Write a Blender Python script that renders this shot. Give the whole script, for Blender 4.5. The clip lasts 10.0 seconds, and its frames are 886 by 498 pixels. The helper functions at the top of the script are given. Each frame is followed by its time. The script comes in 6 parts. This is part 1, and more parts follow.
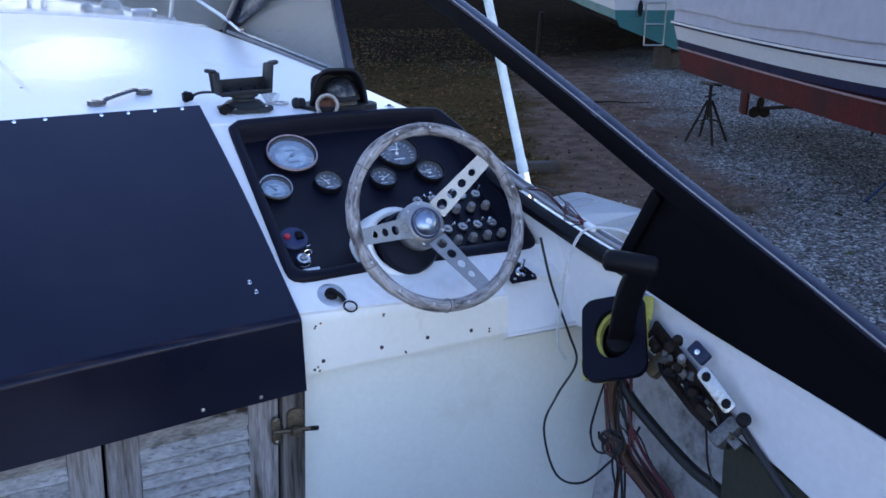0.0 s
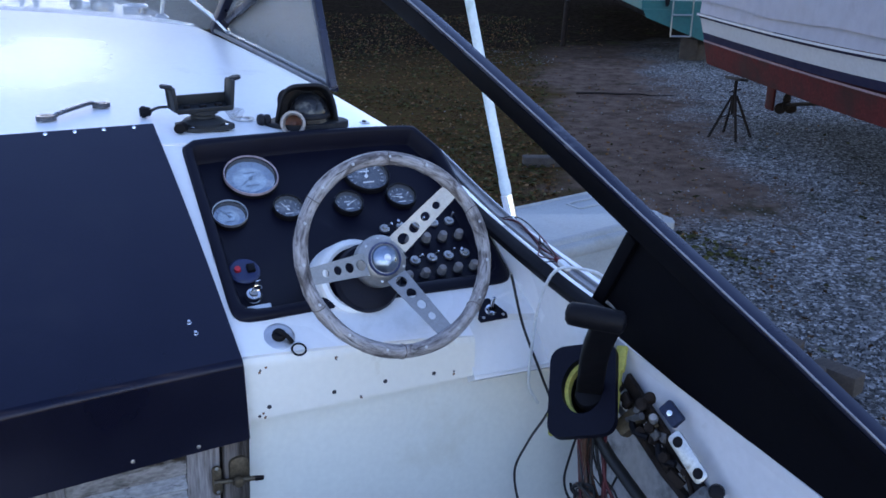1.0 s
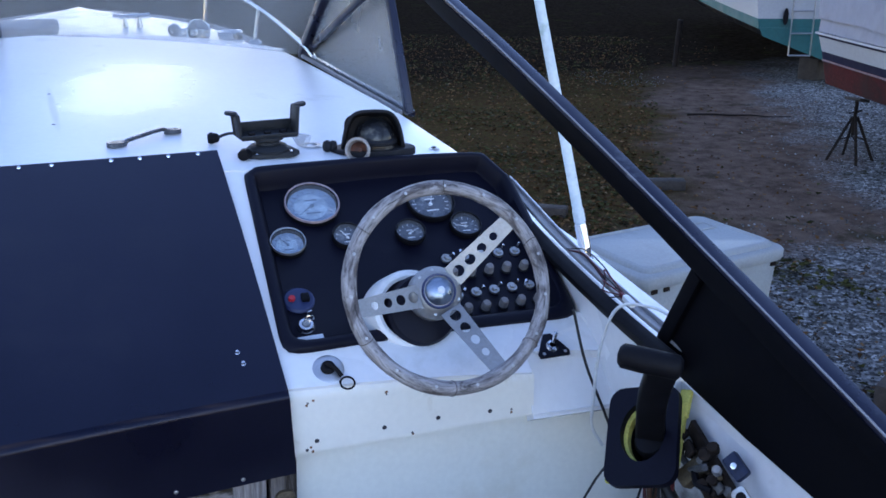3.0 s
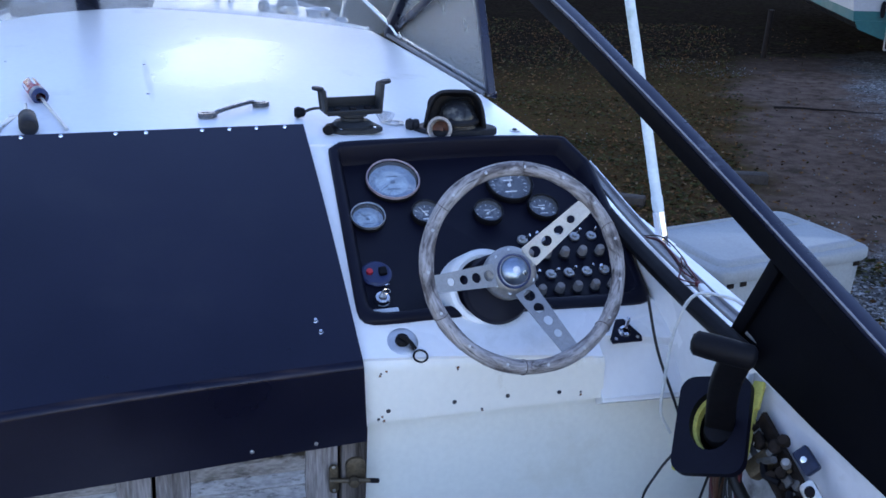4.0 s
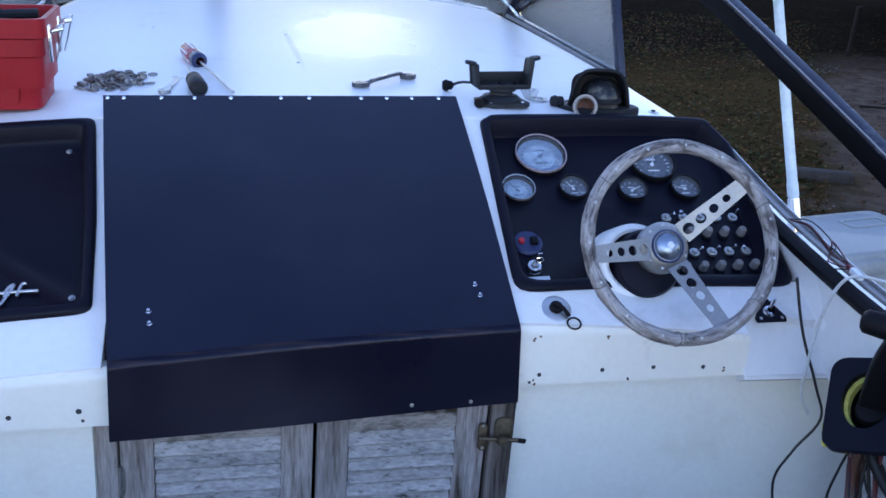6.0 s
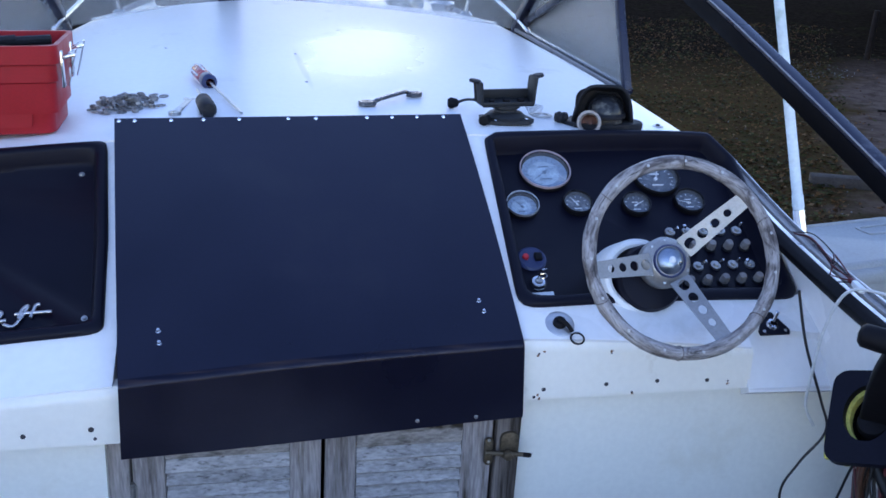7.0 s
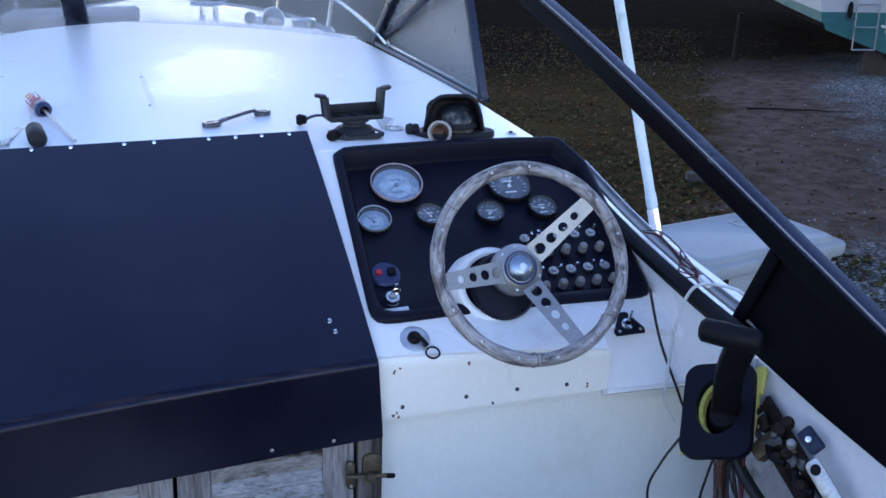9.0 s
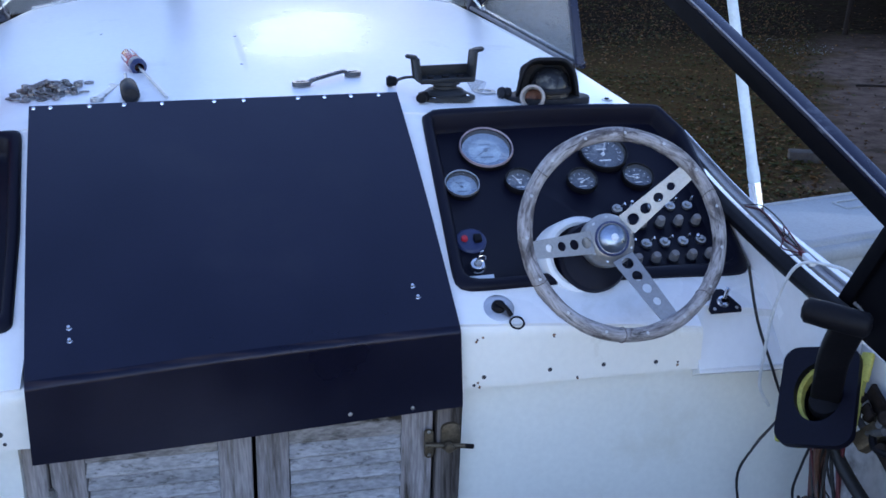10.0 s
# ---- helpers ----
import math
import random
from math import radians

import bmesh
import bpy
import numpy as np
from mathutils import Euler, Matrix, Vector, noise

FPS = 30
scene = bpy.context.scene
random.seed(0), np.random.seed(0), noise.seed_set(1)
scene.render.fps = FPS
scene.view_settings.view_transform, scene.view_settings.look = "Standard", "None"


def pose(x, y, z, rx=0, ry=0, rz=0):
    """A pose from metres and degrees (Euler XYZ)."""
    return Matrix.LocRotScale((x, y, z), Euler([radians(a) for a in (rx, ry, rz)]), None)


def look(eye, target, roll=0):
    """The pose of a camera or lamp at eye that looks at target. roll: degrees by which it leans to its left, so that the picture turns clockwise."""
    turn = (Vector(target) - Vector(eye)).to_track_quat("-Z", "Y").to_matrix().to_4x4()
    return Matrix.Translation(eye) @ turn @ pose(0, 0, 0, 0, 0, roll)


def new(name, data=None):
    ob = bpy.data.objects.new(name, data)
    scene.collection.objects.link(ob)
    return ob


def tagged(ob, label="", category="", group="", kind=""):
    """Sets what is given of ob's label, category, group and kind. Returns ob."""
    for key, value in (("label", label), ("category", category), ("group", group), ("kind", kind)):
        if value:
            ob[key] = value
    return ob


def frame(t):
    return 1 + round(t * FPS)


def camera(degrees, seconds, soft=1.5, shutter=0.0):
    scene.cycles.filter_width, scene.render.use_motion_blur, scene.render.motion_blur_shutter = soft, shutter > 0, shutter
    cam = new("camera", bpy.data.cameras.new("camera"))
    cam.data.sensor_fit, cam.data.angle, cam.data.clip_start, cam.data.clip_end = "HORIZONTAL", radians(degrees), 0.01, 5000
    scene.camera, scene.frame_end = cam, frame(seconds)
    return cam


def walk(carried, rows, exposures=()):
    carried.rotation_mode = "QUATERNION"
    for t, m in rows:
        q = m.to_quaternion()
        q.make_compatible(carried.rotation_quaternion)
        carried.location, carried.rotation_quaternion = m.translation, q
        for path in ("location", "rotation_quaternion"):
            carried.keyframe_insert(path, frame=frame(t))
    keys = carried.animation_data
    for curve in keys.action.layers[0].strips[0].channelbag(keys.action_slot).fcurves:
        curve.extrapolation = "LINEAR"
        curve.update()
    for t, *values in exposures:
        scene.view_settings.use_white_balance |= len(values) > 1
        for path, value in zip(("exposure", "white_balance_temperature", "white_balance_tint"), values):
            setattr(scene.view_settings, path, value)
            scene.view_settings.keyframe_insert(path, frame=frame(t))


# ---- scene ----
cam = camera(49.9, 10.0, soft=1.65)
PATH = [
    (0, (0.097, -0.085, 1.826), (0.973, 1.592, 1.178), 0.6),
    (0.5, (0.152, -0.002, 1.873), (1.1, 1.618, 1.18), 1.7),
    (1, (0.278, 0.008, 1.877), (1.103, 1.699, 1.198), 1.3),
    (1.5, (0.354, -0.008, 1.874), (1.088, 1.728, 1.203), 0.6),
    (2, (0.39, 0.001, 1.878), (1.106, 1.755, 1.236), 1.1),
    (2.5, (0.413, 0.031, 1.882), (1.115, 1.795, 1.251), 0.8),
    (3, (0.395, 0.032, 1.877), (1.011, 1.824, 1.236), -0.1),
    (3.2, (0.389, 0.032, 1.88), (0.955, 1.813, 1.169), -0.4),
    (4.3, (0.37, 0.005, 1.87), (0.824, 1.835, 1.204), 1.3),
    (4.5, (0.341, 0.007, 1.862), (0.825, 1.822, 1.177), 2.0),
    (5, (0.284, -0.016, 1.859), (0.722, 1.805, 1.158), 2.5),
    (5.5, (0.222, -0.023, 1.862), (0.618, 1.796, 1.133), 2.3),
    (6, (0.188, -0.022, 1.862), (0.533, 1.817, 1.157), 2.5),
    (6.2, (0.191, -0.023, 1.86), (0.488, 1.819, 1.142), 2.3),
    (7.3, (0.225, -0.05, 1.893), (0.557, 1.8, 1.209), 0.6),
    (7.5, (0.236, -0.049, 1.891), (0.628, 1.785, 1.199), 0.7),
    (8, (0.259, -0.04, 1.885), (0.777, 1.769, 1.208), 0.1),
    (8.5, (0.279, -0.039, 1.881), (0.808, 1.768, 1.206), -0.1),
    (9, (0.311, -0.026, 1.876), (0.826, 1.792, 1.219), -0.0),
    (9.5, (0.307, -0.007, 1.862), (0.733, 1.818, 1.163), -0.5),
    (10, (0.326, 0.016, 1.849), (0.654, 1.856, 1.137), 0.0),
]
walk(cam, [(t, look(eye, target, roll)) for t, eye, target, roll in PATH], [(0.0, 2.0, 6160, 32), (10.0, 2.0, 6160, 32)])

# ---- world, sun, exposure ----
world = bpy.data.worlds.new("overcast_evening")
scene.world = world
world.use_nodes = True
wn = world.node_tree
sky = wn.nodes.new("ShaderNodeTexSky")
sky.sky_type = "NISHITA"
sky.sun_disc = False
sky.sun_elevation = radians(11.5)
sky.sun_rotation = radians(4.4)
sky.air_density, sky.dust_density, sky.ozone_density = 1.0, 0.0, 2.0
wn.links.new(sky.outputs[0], wn.nodes["Background"].inputs[0])
wn.nodes["Background"].inputs[1].default_value = 0.15
sun = new("sun", bpy.data.lights.new("sun", "SUN"))
sun.data.energy, sun.data.angle, sun.data.color = 0.026, radians(16), (1.0, 0.91, 0.78)
sun.matrix_basis = look((0, 0, 0), (-0.075, -0.974, -0.212))

# ---- helpers for building ----
WORLD = {}


def thing(name, loc=(0, 0, 0), label="", category="", group="", kind="", m=None):
    """An empty at the base of a thing."""
    ob = new(name)
    ob.empty_display_size = 0.05
    ob.matrix_basis = m if m is not None else Matrix.Translation(loc)
    WORLD[ob] = ob.matrix_basis.copy()
    return tagged(ob, label, category, group, kind)


def finish(bm, name, material, smooth):
    bmesh.ops.recalc_face_normals(bm, faces=bm.faces)
    me = bpy.data.meshes.new(name)
    bm.to_mesh(me)
    bm.free()
    me.materials.append(material)
    if smooth:
        me.shade_smooth()
        me.set_sharp_from_angle(angle=radians(smooth))
    return me


def part(name, bm, material, parent, label="", smooth=35, local=False):
    """One mesh under a thing or a part; the bmesh is in world metres unless local."""
    if not local:
        bm.transform(WORLD[parent].inverted())
    ob = new(name, finish(bm, name, material, smooth))
    ob.parent = parent
    WORLD[ob] = WORLD[parent]
    return tagged(ob, label)


def solo(name, bm, material, label="", category="", group="", kind="", smooth=35):
    """A top-level thing of one mesh, in world metres."""
    ob = new(name, finish(bm, name, material, smooth))
    WORLD[ob] = Matrix.Identity(4)
    return tagged(ob, label, category, group, kind)


def fitted(m, parent):
    """A maker of parts that are shaped at the pose m."""
    def make(name, bm, material, label="", under=None, smooth=35):
        bm.transform(m)
        return part(name, bm, material, under or parent, label, smooth)
    return make


def B():
    return bmesh.new()


I4 = Matrix.Identity(4)


def box(bm, sx, sy, sz, m=I4, bevel=0.0, seg=2):
    """A box with its middle at m's origin."""
    made = bmesh.ops.create_cube(bm, size=1)["verts"]
    bmesh.ops.transform(bm, matrix=m @ Matrix.Diagonal((sx, sy, sz, 1)), verts=made)
    if bevel:
        edges = list({e for v in made for e in v.link_edges})
        bmesh.ops.bevel(bm, geom=edges, offset=bevel, segments=seg, affect="EDGES", profile=0.5)
    return bm


def cyl(bm, r1, r2, h, m=I4, seg=24, bevel=0.0):
    """A cylinder or cone along z from m's origin up."""
    made = bmesh.ops.create_cone(bm, cap_ends=True, segments=seg, radius1=r1, radius2=r2, depth=h, matrix=m @ Matrix.Translation((0, 0, h / 2)))["verts"]
    if bevel:
        edges = [e for e in {e for v in made for e in v.link_edges} if any(len(f.verts) > 4 for f in e.link_faces)]
        bmesh.ops.bevel(bm, geom=edges, offset=bevel, segments=2, affect="EDGES", profile=0.5)
    return bm


def lathe(bm, profile, m=I4, seg=28):
    """A turned shape round z from (radius, height) pairs."""
    rings = []
    for r, z in profile:
        if r < 1e-6:
            rings.append([bm.verts.new(m @ Vector((0, 0, z)))])
        else:
            rings.append([bm.verts.new(m @ Vector((r * math.cos(2 * math.pi * i / seg), r * math.sin(2 * math.pi * i / seg), z))) for i in range(seg)])
    for a, b in zip(rings, rings[1:]):
        for i in range(seg):
            j = (i + 1) % seg
            face = [a[i % len(a)], a[j % len(a)], b[j % len(b)], b[i % len(b)]]
            face = list(dict.fromkeys(face))
            if len(face) > 2:
                bm.faces.new(face)
    return bm


def smoothline(points, steps=6):
    """Catmull-Rom through the points."""
    p = [Vector(q) for q in points]
    p = [2 * p[0] - p[1]] + p + [2 * p[-1] - p[-2]]
    out = []
    for i in range(1, len(p) - 2):
        for k in range(steps):
            t = k / steps
            a, b, c, d = p[i - 1:i + 3]
            out.append(0.5 * ((2 * b) + (c - a) * t + (2 * a - 5 * b + 4 * c - d) * t * t + (3 * b - a - 3 * c + d) * t ** 3))
    return out + [p[-2]]


def tube(bm, points, r, seg=8, smooth_steps=0, r2=None):
    """A round bar or cable along the points."""
    pts = smoothline(points, smooth_steps) if smooth_steps else [Vector(p) for p in points]
    rings = []
    up = Vector((0.13, 0.21, 1)).normalized()
    n = len(pts)
    for i, p in enumerate(pts):
        d = (pts[min(i + 1, n - 1)] - pts[max(i - 1, 0)]).normalized()
        a = d.cross(up)
        if a.length < 0.05:
            a = d.cross(Vector((1, 0.1, 0)))
        a.normalize()
        b = d.cross(a)
        rr = r if r2 is None else r + (r2 - r) * i / (n - 1)
        rings.append([bm.verts.new(p + rr * (math.cos(2 * math.pi * k / seg) * a + math.sin(2 * math.pi * k / seg) * b)) for k in range(seg)])
    for a, b in zip(rings, rings[1:]):
        for k in range(seg):
            bm.faces.new((a[k], a[(k + 1) % seg], b[(k + 1) % seg], b[k]))
    bm.faces.new(rings[0])
    bm.faces.new(rings[-1])
    return bm


def bar(bm, p, q, w, h, up=(0, 0, 1), bevel=0.0):
    """A straight bar of width w (across) and height h (towards up)."""
    p, q = Vector(p), Vector(q)
    d = (q - p).normalized()
    a = d.cross(Vector(up)).normalized()
    b = a.cross(d)
    m = Matrix((a, d, b)).transposed().to_4x4()
    m.translation = (p + q) / 2
    return box(bm, w, (q - p).length, h, m, bevel)


def prism(bm, outline, depth, m=I4, bevel=0.0):
    """A flat outline (x, y) thickened by depth along z."""
    low = [bm.verts.new(m @ Vector((x, y, 0))) for x, y in outline]
    top = [bm.verts.new(m @ Vector((x, y, depth))) for x, y in outline]
    faces = [bm.faces.new(low[::-1]), bm.faces.new(top)]
    n = len(outline)
    for i in range(n):
        faces.append(bm.faces.new((low[i], low[(i + 1) % n], top[(i + 1) % n], top[i])))
    if bevel:
        bmesh.ops.bevel(bm, geom=list(faces[1].edges), offset=bevel, segments=2, affect="EDGES", profile=0.5)
    return bm


def surf(bm, f, nu, nv, thick=(0, 0, 0)):
    """A sheet f(u, v) over the unit square, closed by a copy shifted by thick."""
    t = Vector(thick)
    top = [[bm.verts.new(Vector(f(i / nu, j / nv))) for j in range(nv + 1)] for i in range(nu + 1)]
    for i in range(nu):
        for j in range(nv):
            bm.faces.new((top[i][j], top[i + 1][j], top[i + 1][j + 1], top[i][j + 1]))
    if t.length:
        low = [[bm.verts.new(v.co + t) for v in row] for row in top]
        for i in range(nu):
            for j in range(nv):
                bm.faces.new((low[i][j], low[i][j + 1], low[i + 1][j + 1], low[i + 1][j]))
        rim = [(i, 0) for i in range(nu)] + [(nu, j) for j in range(nv)] + [(i, nv) for i in range(nu, 0, -1)] + [(0, j) for j in range(nv, 0, -1)]
        for a, b in zip(rim, rim[1:] + rim[:1]):
            bm.faces.new((top[a[0]][a[1]], low[a[0]][a[1]], low[b[0]][b[1]], top[b[0]][b[1]]))
    return bm


def quad(bm, a, b, c, d, thick, n=(1, 1)):
    """A slab on four corners in order, thickened by the vector thick."""
    a, b, c, d = map(Vector, (a, b, c, d))
    return surf(bm, lambda u, v: (a * (1 - u) + b * u) * (1 - v) + (d * (1 - u) + c * u) * v, n[0], n[1], thick)


def rounded(w, h, r, n=5):
    """The outline of a rectangle with round corners."""
    out = []
    for cx, cy, a0 in ((w / 2 - r, h / 2 - r, 0), (-w / 2 + r, h / 2 - r, 90), (-w / 2 + r, -h / 2 + r, 180), (w / 2 - r, -h / 2 + r, 270)):
        for k in range(n + 1):
            a = radians(a0 + 90 * k / n)
            out.append((cx + r * math.cos(a), cy + r * math.sin(a)))
    return out


def ring_plate(bm, outer, inner, depth, m=I4):
    """A flat plate with a hole; outer and inner have equally many points."""
    n = len(outer)
    lists = [[bm.verts.new(m @ Vector((x, y, z))) for x, y in o] for o, z in ((outer, 0), (inner, 0), (inner, depth), (outer, depth))]
    for a, b in zip(lists, lists[1:] + lists[:1]):
        for i in range(n):
            bm.faces.new((a[i], a[(i + 1) % n], b[(i + 1) % n], b[i]))
    return bm


def basis(origin, normal, xdir=(1, 0, 0)):
    """A pose whose z is normal and whose x lies along xdir."""
    z = Vector(normal).normalized()
    x = Vector(xdir)
    x = (x - z * x.dot(z)).normalized()
    m = Matrix((x, z.cross(x), z)).transposed().to_4x4()
    m.translation = Vector(origin)
    return m


# ---- materials ----
def mat(name, colour, rough=0.5, metal=0.0, vary=0.12, scale=8.0, bump=0.1, grain=120.0, stain=None, stain_amount=0.0, stain_scale=3.0,
        coat=0.0, stretch=(1, 1, 1), rough_vary=0.1, per_object=0.0, height=0.002, spec=0.5):
    """A surface with broad variation, fine grain, stains and bump."""
    m = bpy.data.materials.new(name)
    m.use_nodes = True
    nt = m.node_tree
    N, L = nt.nodes, nt.links
    p = N["Principled BSDF"]
    tc = N.new("ShaderNodeTexCoord")
    mp = N.new("ShaderNodeMapping")
    mp.inputs["Scale"].default_value = stretch
    L.new(tc.outputs["Object"], mp.inputs[0])
    n1 = N.new("ShaderNodeTexNoise")
    n1.inputs["Scale"].default_value, n1.inputs["Detail"].default_value = scale, 6
    L.new(mp.outputs[0], n1.inputs["Vector"])
    n2 = N.new("ShaderNodeTexNoise")
    n2.inputs["Scale"].default_value, n2.inputs["Detail"].default_value = grain, 3
    L.new(mp.outputs[0], n2.inputs["Vector"])
    add = N.new("ShaderNodeMath")
    add.operation = "ADD"
    L.new(n1.outputs["Fac"], add.inputs[0])
    L.new(n2.outputs["Fac"], add.inputs[1])
    rng = N.new("ShaderNodeMapRange")
    rng.inputs["From Min"].default_value, rng.inputs["From Max"].default_value = 0.7, 1.3
    rng.inputs["To Min"].default_value, rng.inputs["To Max"].default_value = 1 - vary, 1 + vary
    L.new(add.outputs[0], rng.inputs[0])
    hsv = N.new("ShaderNodeHueSaturation")
    hsv.inputs["Color"].default_value = (*colour, 1)
    value = rng.outputs[0]
    if per_object:
        oi = N.new("ShaderNodeObjectInfo")
        r2 = N.new("ShaderNodeMapRange")
        r2.inputs["To Min"].default_value, r2.inputs["To Max"].default_value = 1 - per_object, 1 + per_object
        L.new(oi.outputs["Random"], r2.inputs[0])
        mul = N.new("ShaderNodeMath")
        mul.operation = "MULTIPLY"
        L.new(value, mul.inputs[0])
        L.new(r2.outputs[0], mul.inputs[1])
        value = mul.outputs[0]
    L.new(value, hsv.inputs["Value"])
    col = hsv.outputs[0]
    if stain:
        n3 = N.new("ShaderNodeTexNoise")
        n3.inputs["Scale"].default_value, n3.inputs["Detail"].default_value, n3.inputs["Roughness"].default_value = stain_scale, 8, 0.65
        L.new(mp.outputs[0], n3.inputs["Vector"])
        r3 = N.new("ShaderNodeMapRange")
        r3.inputs["From Min"].default_value, r3.inputs["From Max"].default_value = 0.62 - 0.3 * stain_amount, 0.78 - 0.3 * stain_amount
        L.new(n3.outputs["Fac"], r3.inputs[0])
        mx = N.new("ShaderNodeMix")
        mx.data_type = "RGBA"
        L.new(r3.outputs[0], mx.inputs["Factor"])
        L.new(col, mx.inputs["A"])
        mx.inputs["B"].default_value = (*stain, 1)
        col = mx.outputs["Result"]
    L.new(col, p.inputs["Base Color"])
    rr = N.new("ShaderNodeMapRange")
    rr.inputs["From Min"].default_value, rr.inputs["From Max"].default_value = 0.3, 0.7
    rr.inputs["To Min"].default_value, rr.inputs["To Max"].default_value = max(0.02, rough - rough_vary), min(1, rough + rough_vary)
    L.new(n1.outputs["Fac"], rr.inputs[0])
    L.new(rr.outputs[0], p.inputs["Roughness"])
    p.inputs["Metallic"].default_value = metal
    p.inputs["Coat Weight"].default_value = coat
    p.inputs["Specular IOR Level"].default_value = spec
    if bump:
        bp = N.new("ShaderNodeBump")
        bp.inputs["Strength"].default_value, bp.inputs["Distance"].default_value = bump, height
        L.new(add.outputs[0], bp.inputs["Height"])
        L.new(bp.outputs[0], p.inputs["Normal"])
    return m


M_GEL = mat("white_gelcoat", (0.80, 0.80, 0.80), 0.28, spec=0.38, vary=0.03, scale=2.5, bump=0.02, grain=60, stain=(0.62, 0.62, 0.58), stain_amount=0.05, stain_scale=5, rough_vary=0.05)
# white gelcoat darkened for the shade of rail and side panel, faintly stained
M_COAM_SHADED = mat("shaded_white_gelcoat", (0.60, 0.60, 0.62), 0.5, spec=0.3, vary=0.05, scale=4, bump=0.04, grain=70, stain=(0.45, 0.44, 0.42), stain_amount=0.12, stain_scale=6)
M_CREAM = mat("cream_fibreglass", (0.78, 0.77, 0.70), 0.45, vary=0.04, scale=3, bump=0.06, grain=90, stain=(0.68, 0.65, 0.55), stain_amount=0.12, stain_scale=3.5)
M_FASCIA = mat("ivory_paint", (0.80, 0.78, 0.71), 0.4, vary=0.03, scale=6, bump=0.05, grain=80, stain=(0.6, 0.55, 0.45), stain_amount=0.1, stain_scale=12)
M_COVER = mat("black_laminate_sheet", (0.0016, 0.0015, 0.0085), 0.36, spec=0.56, vary=0.35, scale=3, bump=0.05, grain=150, stain=(0.006, 0.006, 0.013), stain_amount=0.14, stain_scale=4, rough_vary=0.15)
M_COVER.node_tree.nodes["Principled BSDF"].inputs["Specular Tint"].default_value = (0.74, 0.78, 1.0, 1)
M_WORN = mat("worn_sheet_edge", (0.07, 0.052, 0.042), 0.7, vary=0.4, scale=25, grain=200)
M_PANEL = mat("black_vacuum_plastic", (0.0028, 0.0028, 0.0095), 0.5, spec=0.18, vary=0.2, scale=10, bump=0.15, grain=400, height=0.001)
M_RUBBER = mat("black_rubber", (0.0045, 0.0042, 0.006), 0.6, spec=0.15, vary=0.3, scale=20, bump=0.1, grain=200)
M_FRAME = mat("navy_black_painted_frame", (0.005, 0.0055, 0.015), 0.33, spec=0.46, vary=0.3, scale=7, bump=0.06, grain=90, stain=(0.15, 0.155, 0.18), stain_amount=0.17, stain_scale=6, rough_vary=0.16)
M_FRAME.node_tree.nodes["Principled BSDF"].inputs["Specular Tint"].default_value = (0.76, 0.80, 1.0, 1)
M_SIDE = mat("black_panel_and_shade", (0.0016, 0.0015, 0.003), 0.65, spec=0.08, vary=0.3, scale=6, bump=0.08, grain=100)
M_CHROME = mat("chrome", (0.75, 0.75, 0.76), 0.14, 1.0, vary=0.06, scale=30, bump=0.02, grain=200)
M_STEEL = mat("dull_steel", (0.52, 0.51, 0.49), 0.38, 1.0, vary=0.2, scale=30, bump=0.06, grain=200, stain=(0.2, 0.15, 0.1), stain_amount=0.12, stain_scale=30)
M_SPOKE = mat("dull_spoke_aluminium", (0.36, 0.35, 0.34), 0.5, 0.85, vary=0.12, scale=20, bump=0.04, grain=200)
M_ALU = mat("brushed_aluminium", (0.62, 0.61, 0.60), 0.36, 1.0, vary=0.1, scale=20, bump=0.04, grain=300)
M_CHANNEL = mat("dull_grey_aluminium", (0.30, 0.29, 0.29), 0.6, 0.5, vary=0.15, scale=20, bump=0.06, grain=150, stain=(0.16, 0.14, 0.13), stain_amount=0.15, stain_scale=25)
M_BRONZE = mat("tarnished_brass", (0.12, 0.092, 0.06), 0.55, 0.7, vary=0.35, scale=60, bump=0.2, grain=200)
M_WOOD = mat("weathered_grey_wood", (0.29, 0.255, 0.24), 0.85, vary=0.38, scale=9, bump=0.6, grain=40, stretch=(7, 7, 0.6), stain=(0.045, 0.034, 0.025), stain_amount=0.42, stain_scale=4.5, per_object=0.12, spec=0.25)
M_PEEL = mat("peeling_white_slats", (0.38, 0.36, 0.35), 0.8, vary=0.28, scale=20, bump=0.6, grain=80, stretch=(1, 2.5, 2.5), stain=(0.035, 0.030, 0.024), stain_amount=0.27, stain_scale=34, per_object=0.18, spec=0.25)
M_ROTTEN = mat("rotten_flaking_rail", (0.30, 0.27, 0.25), 0.9, vary=0.35, scale=20, bump=0.7, grain=80, stretch=(1, 2.5, 2.5), stain=(0.045, 0.035, 0.024), stain_amount=0.5, stain_scale=12, per_object=0.1, spec=0.2)
M_GREYPL = mat("grey_green_plastic", (0.016, 0.018, 0.021), 0.6, spec=0.3, vary=0.2, scale=30, bump=0.08, grain=200)
M_DARKPL = mat("weathered_black_plastic", (0.012, 0.0125, 0.016), 0.6, spec=0.24, vary=0.25, scale=20, bump=0.1, grain=150, stain=(0.05, 0.05, 0.05), stain_amount=0.08, stain_scale=25)
M_FACE = mat("pale_blue_dial", (0.17, 0.25, 0.36), 0.35, vary=0.2, scale=40, bump=0.0, grain=150, stain=(0.42, 0.46, 0.5), stain_amount=0.15, stain_scale=30)
M_FACE2 = mat("dark_dial", (0.032, 0.046, 0.072), 0.3, vary=0.2, scale=40, bump=0.0, grain=150, stain=(0.3, 0.33, 0.36), stain_amount=0.25, stain_scale=35)
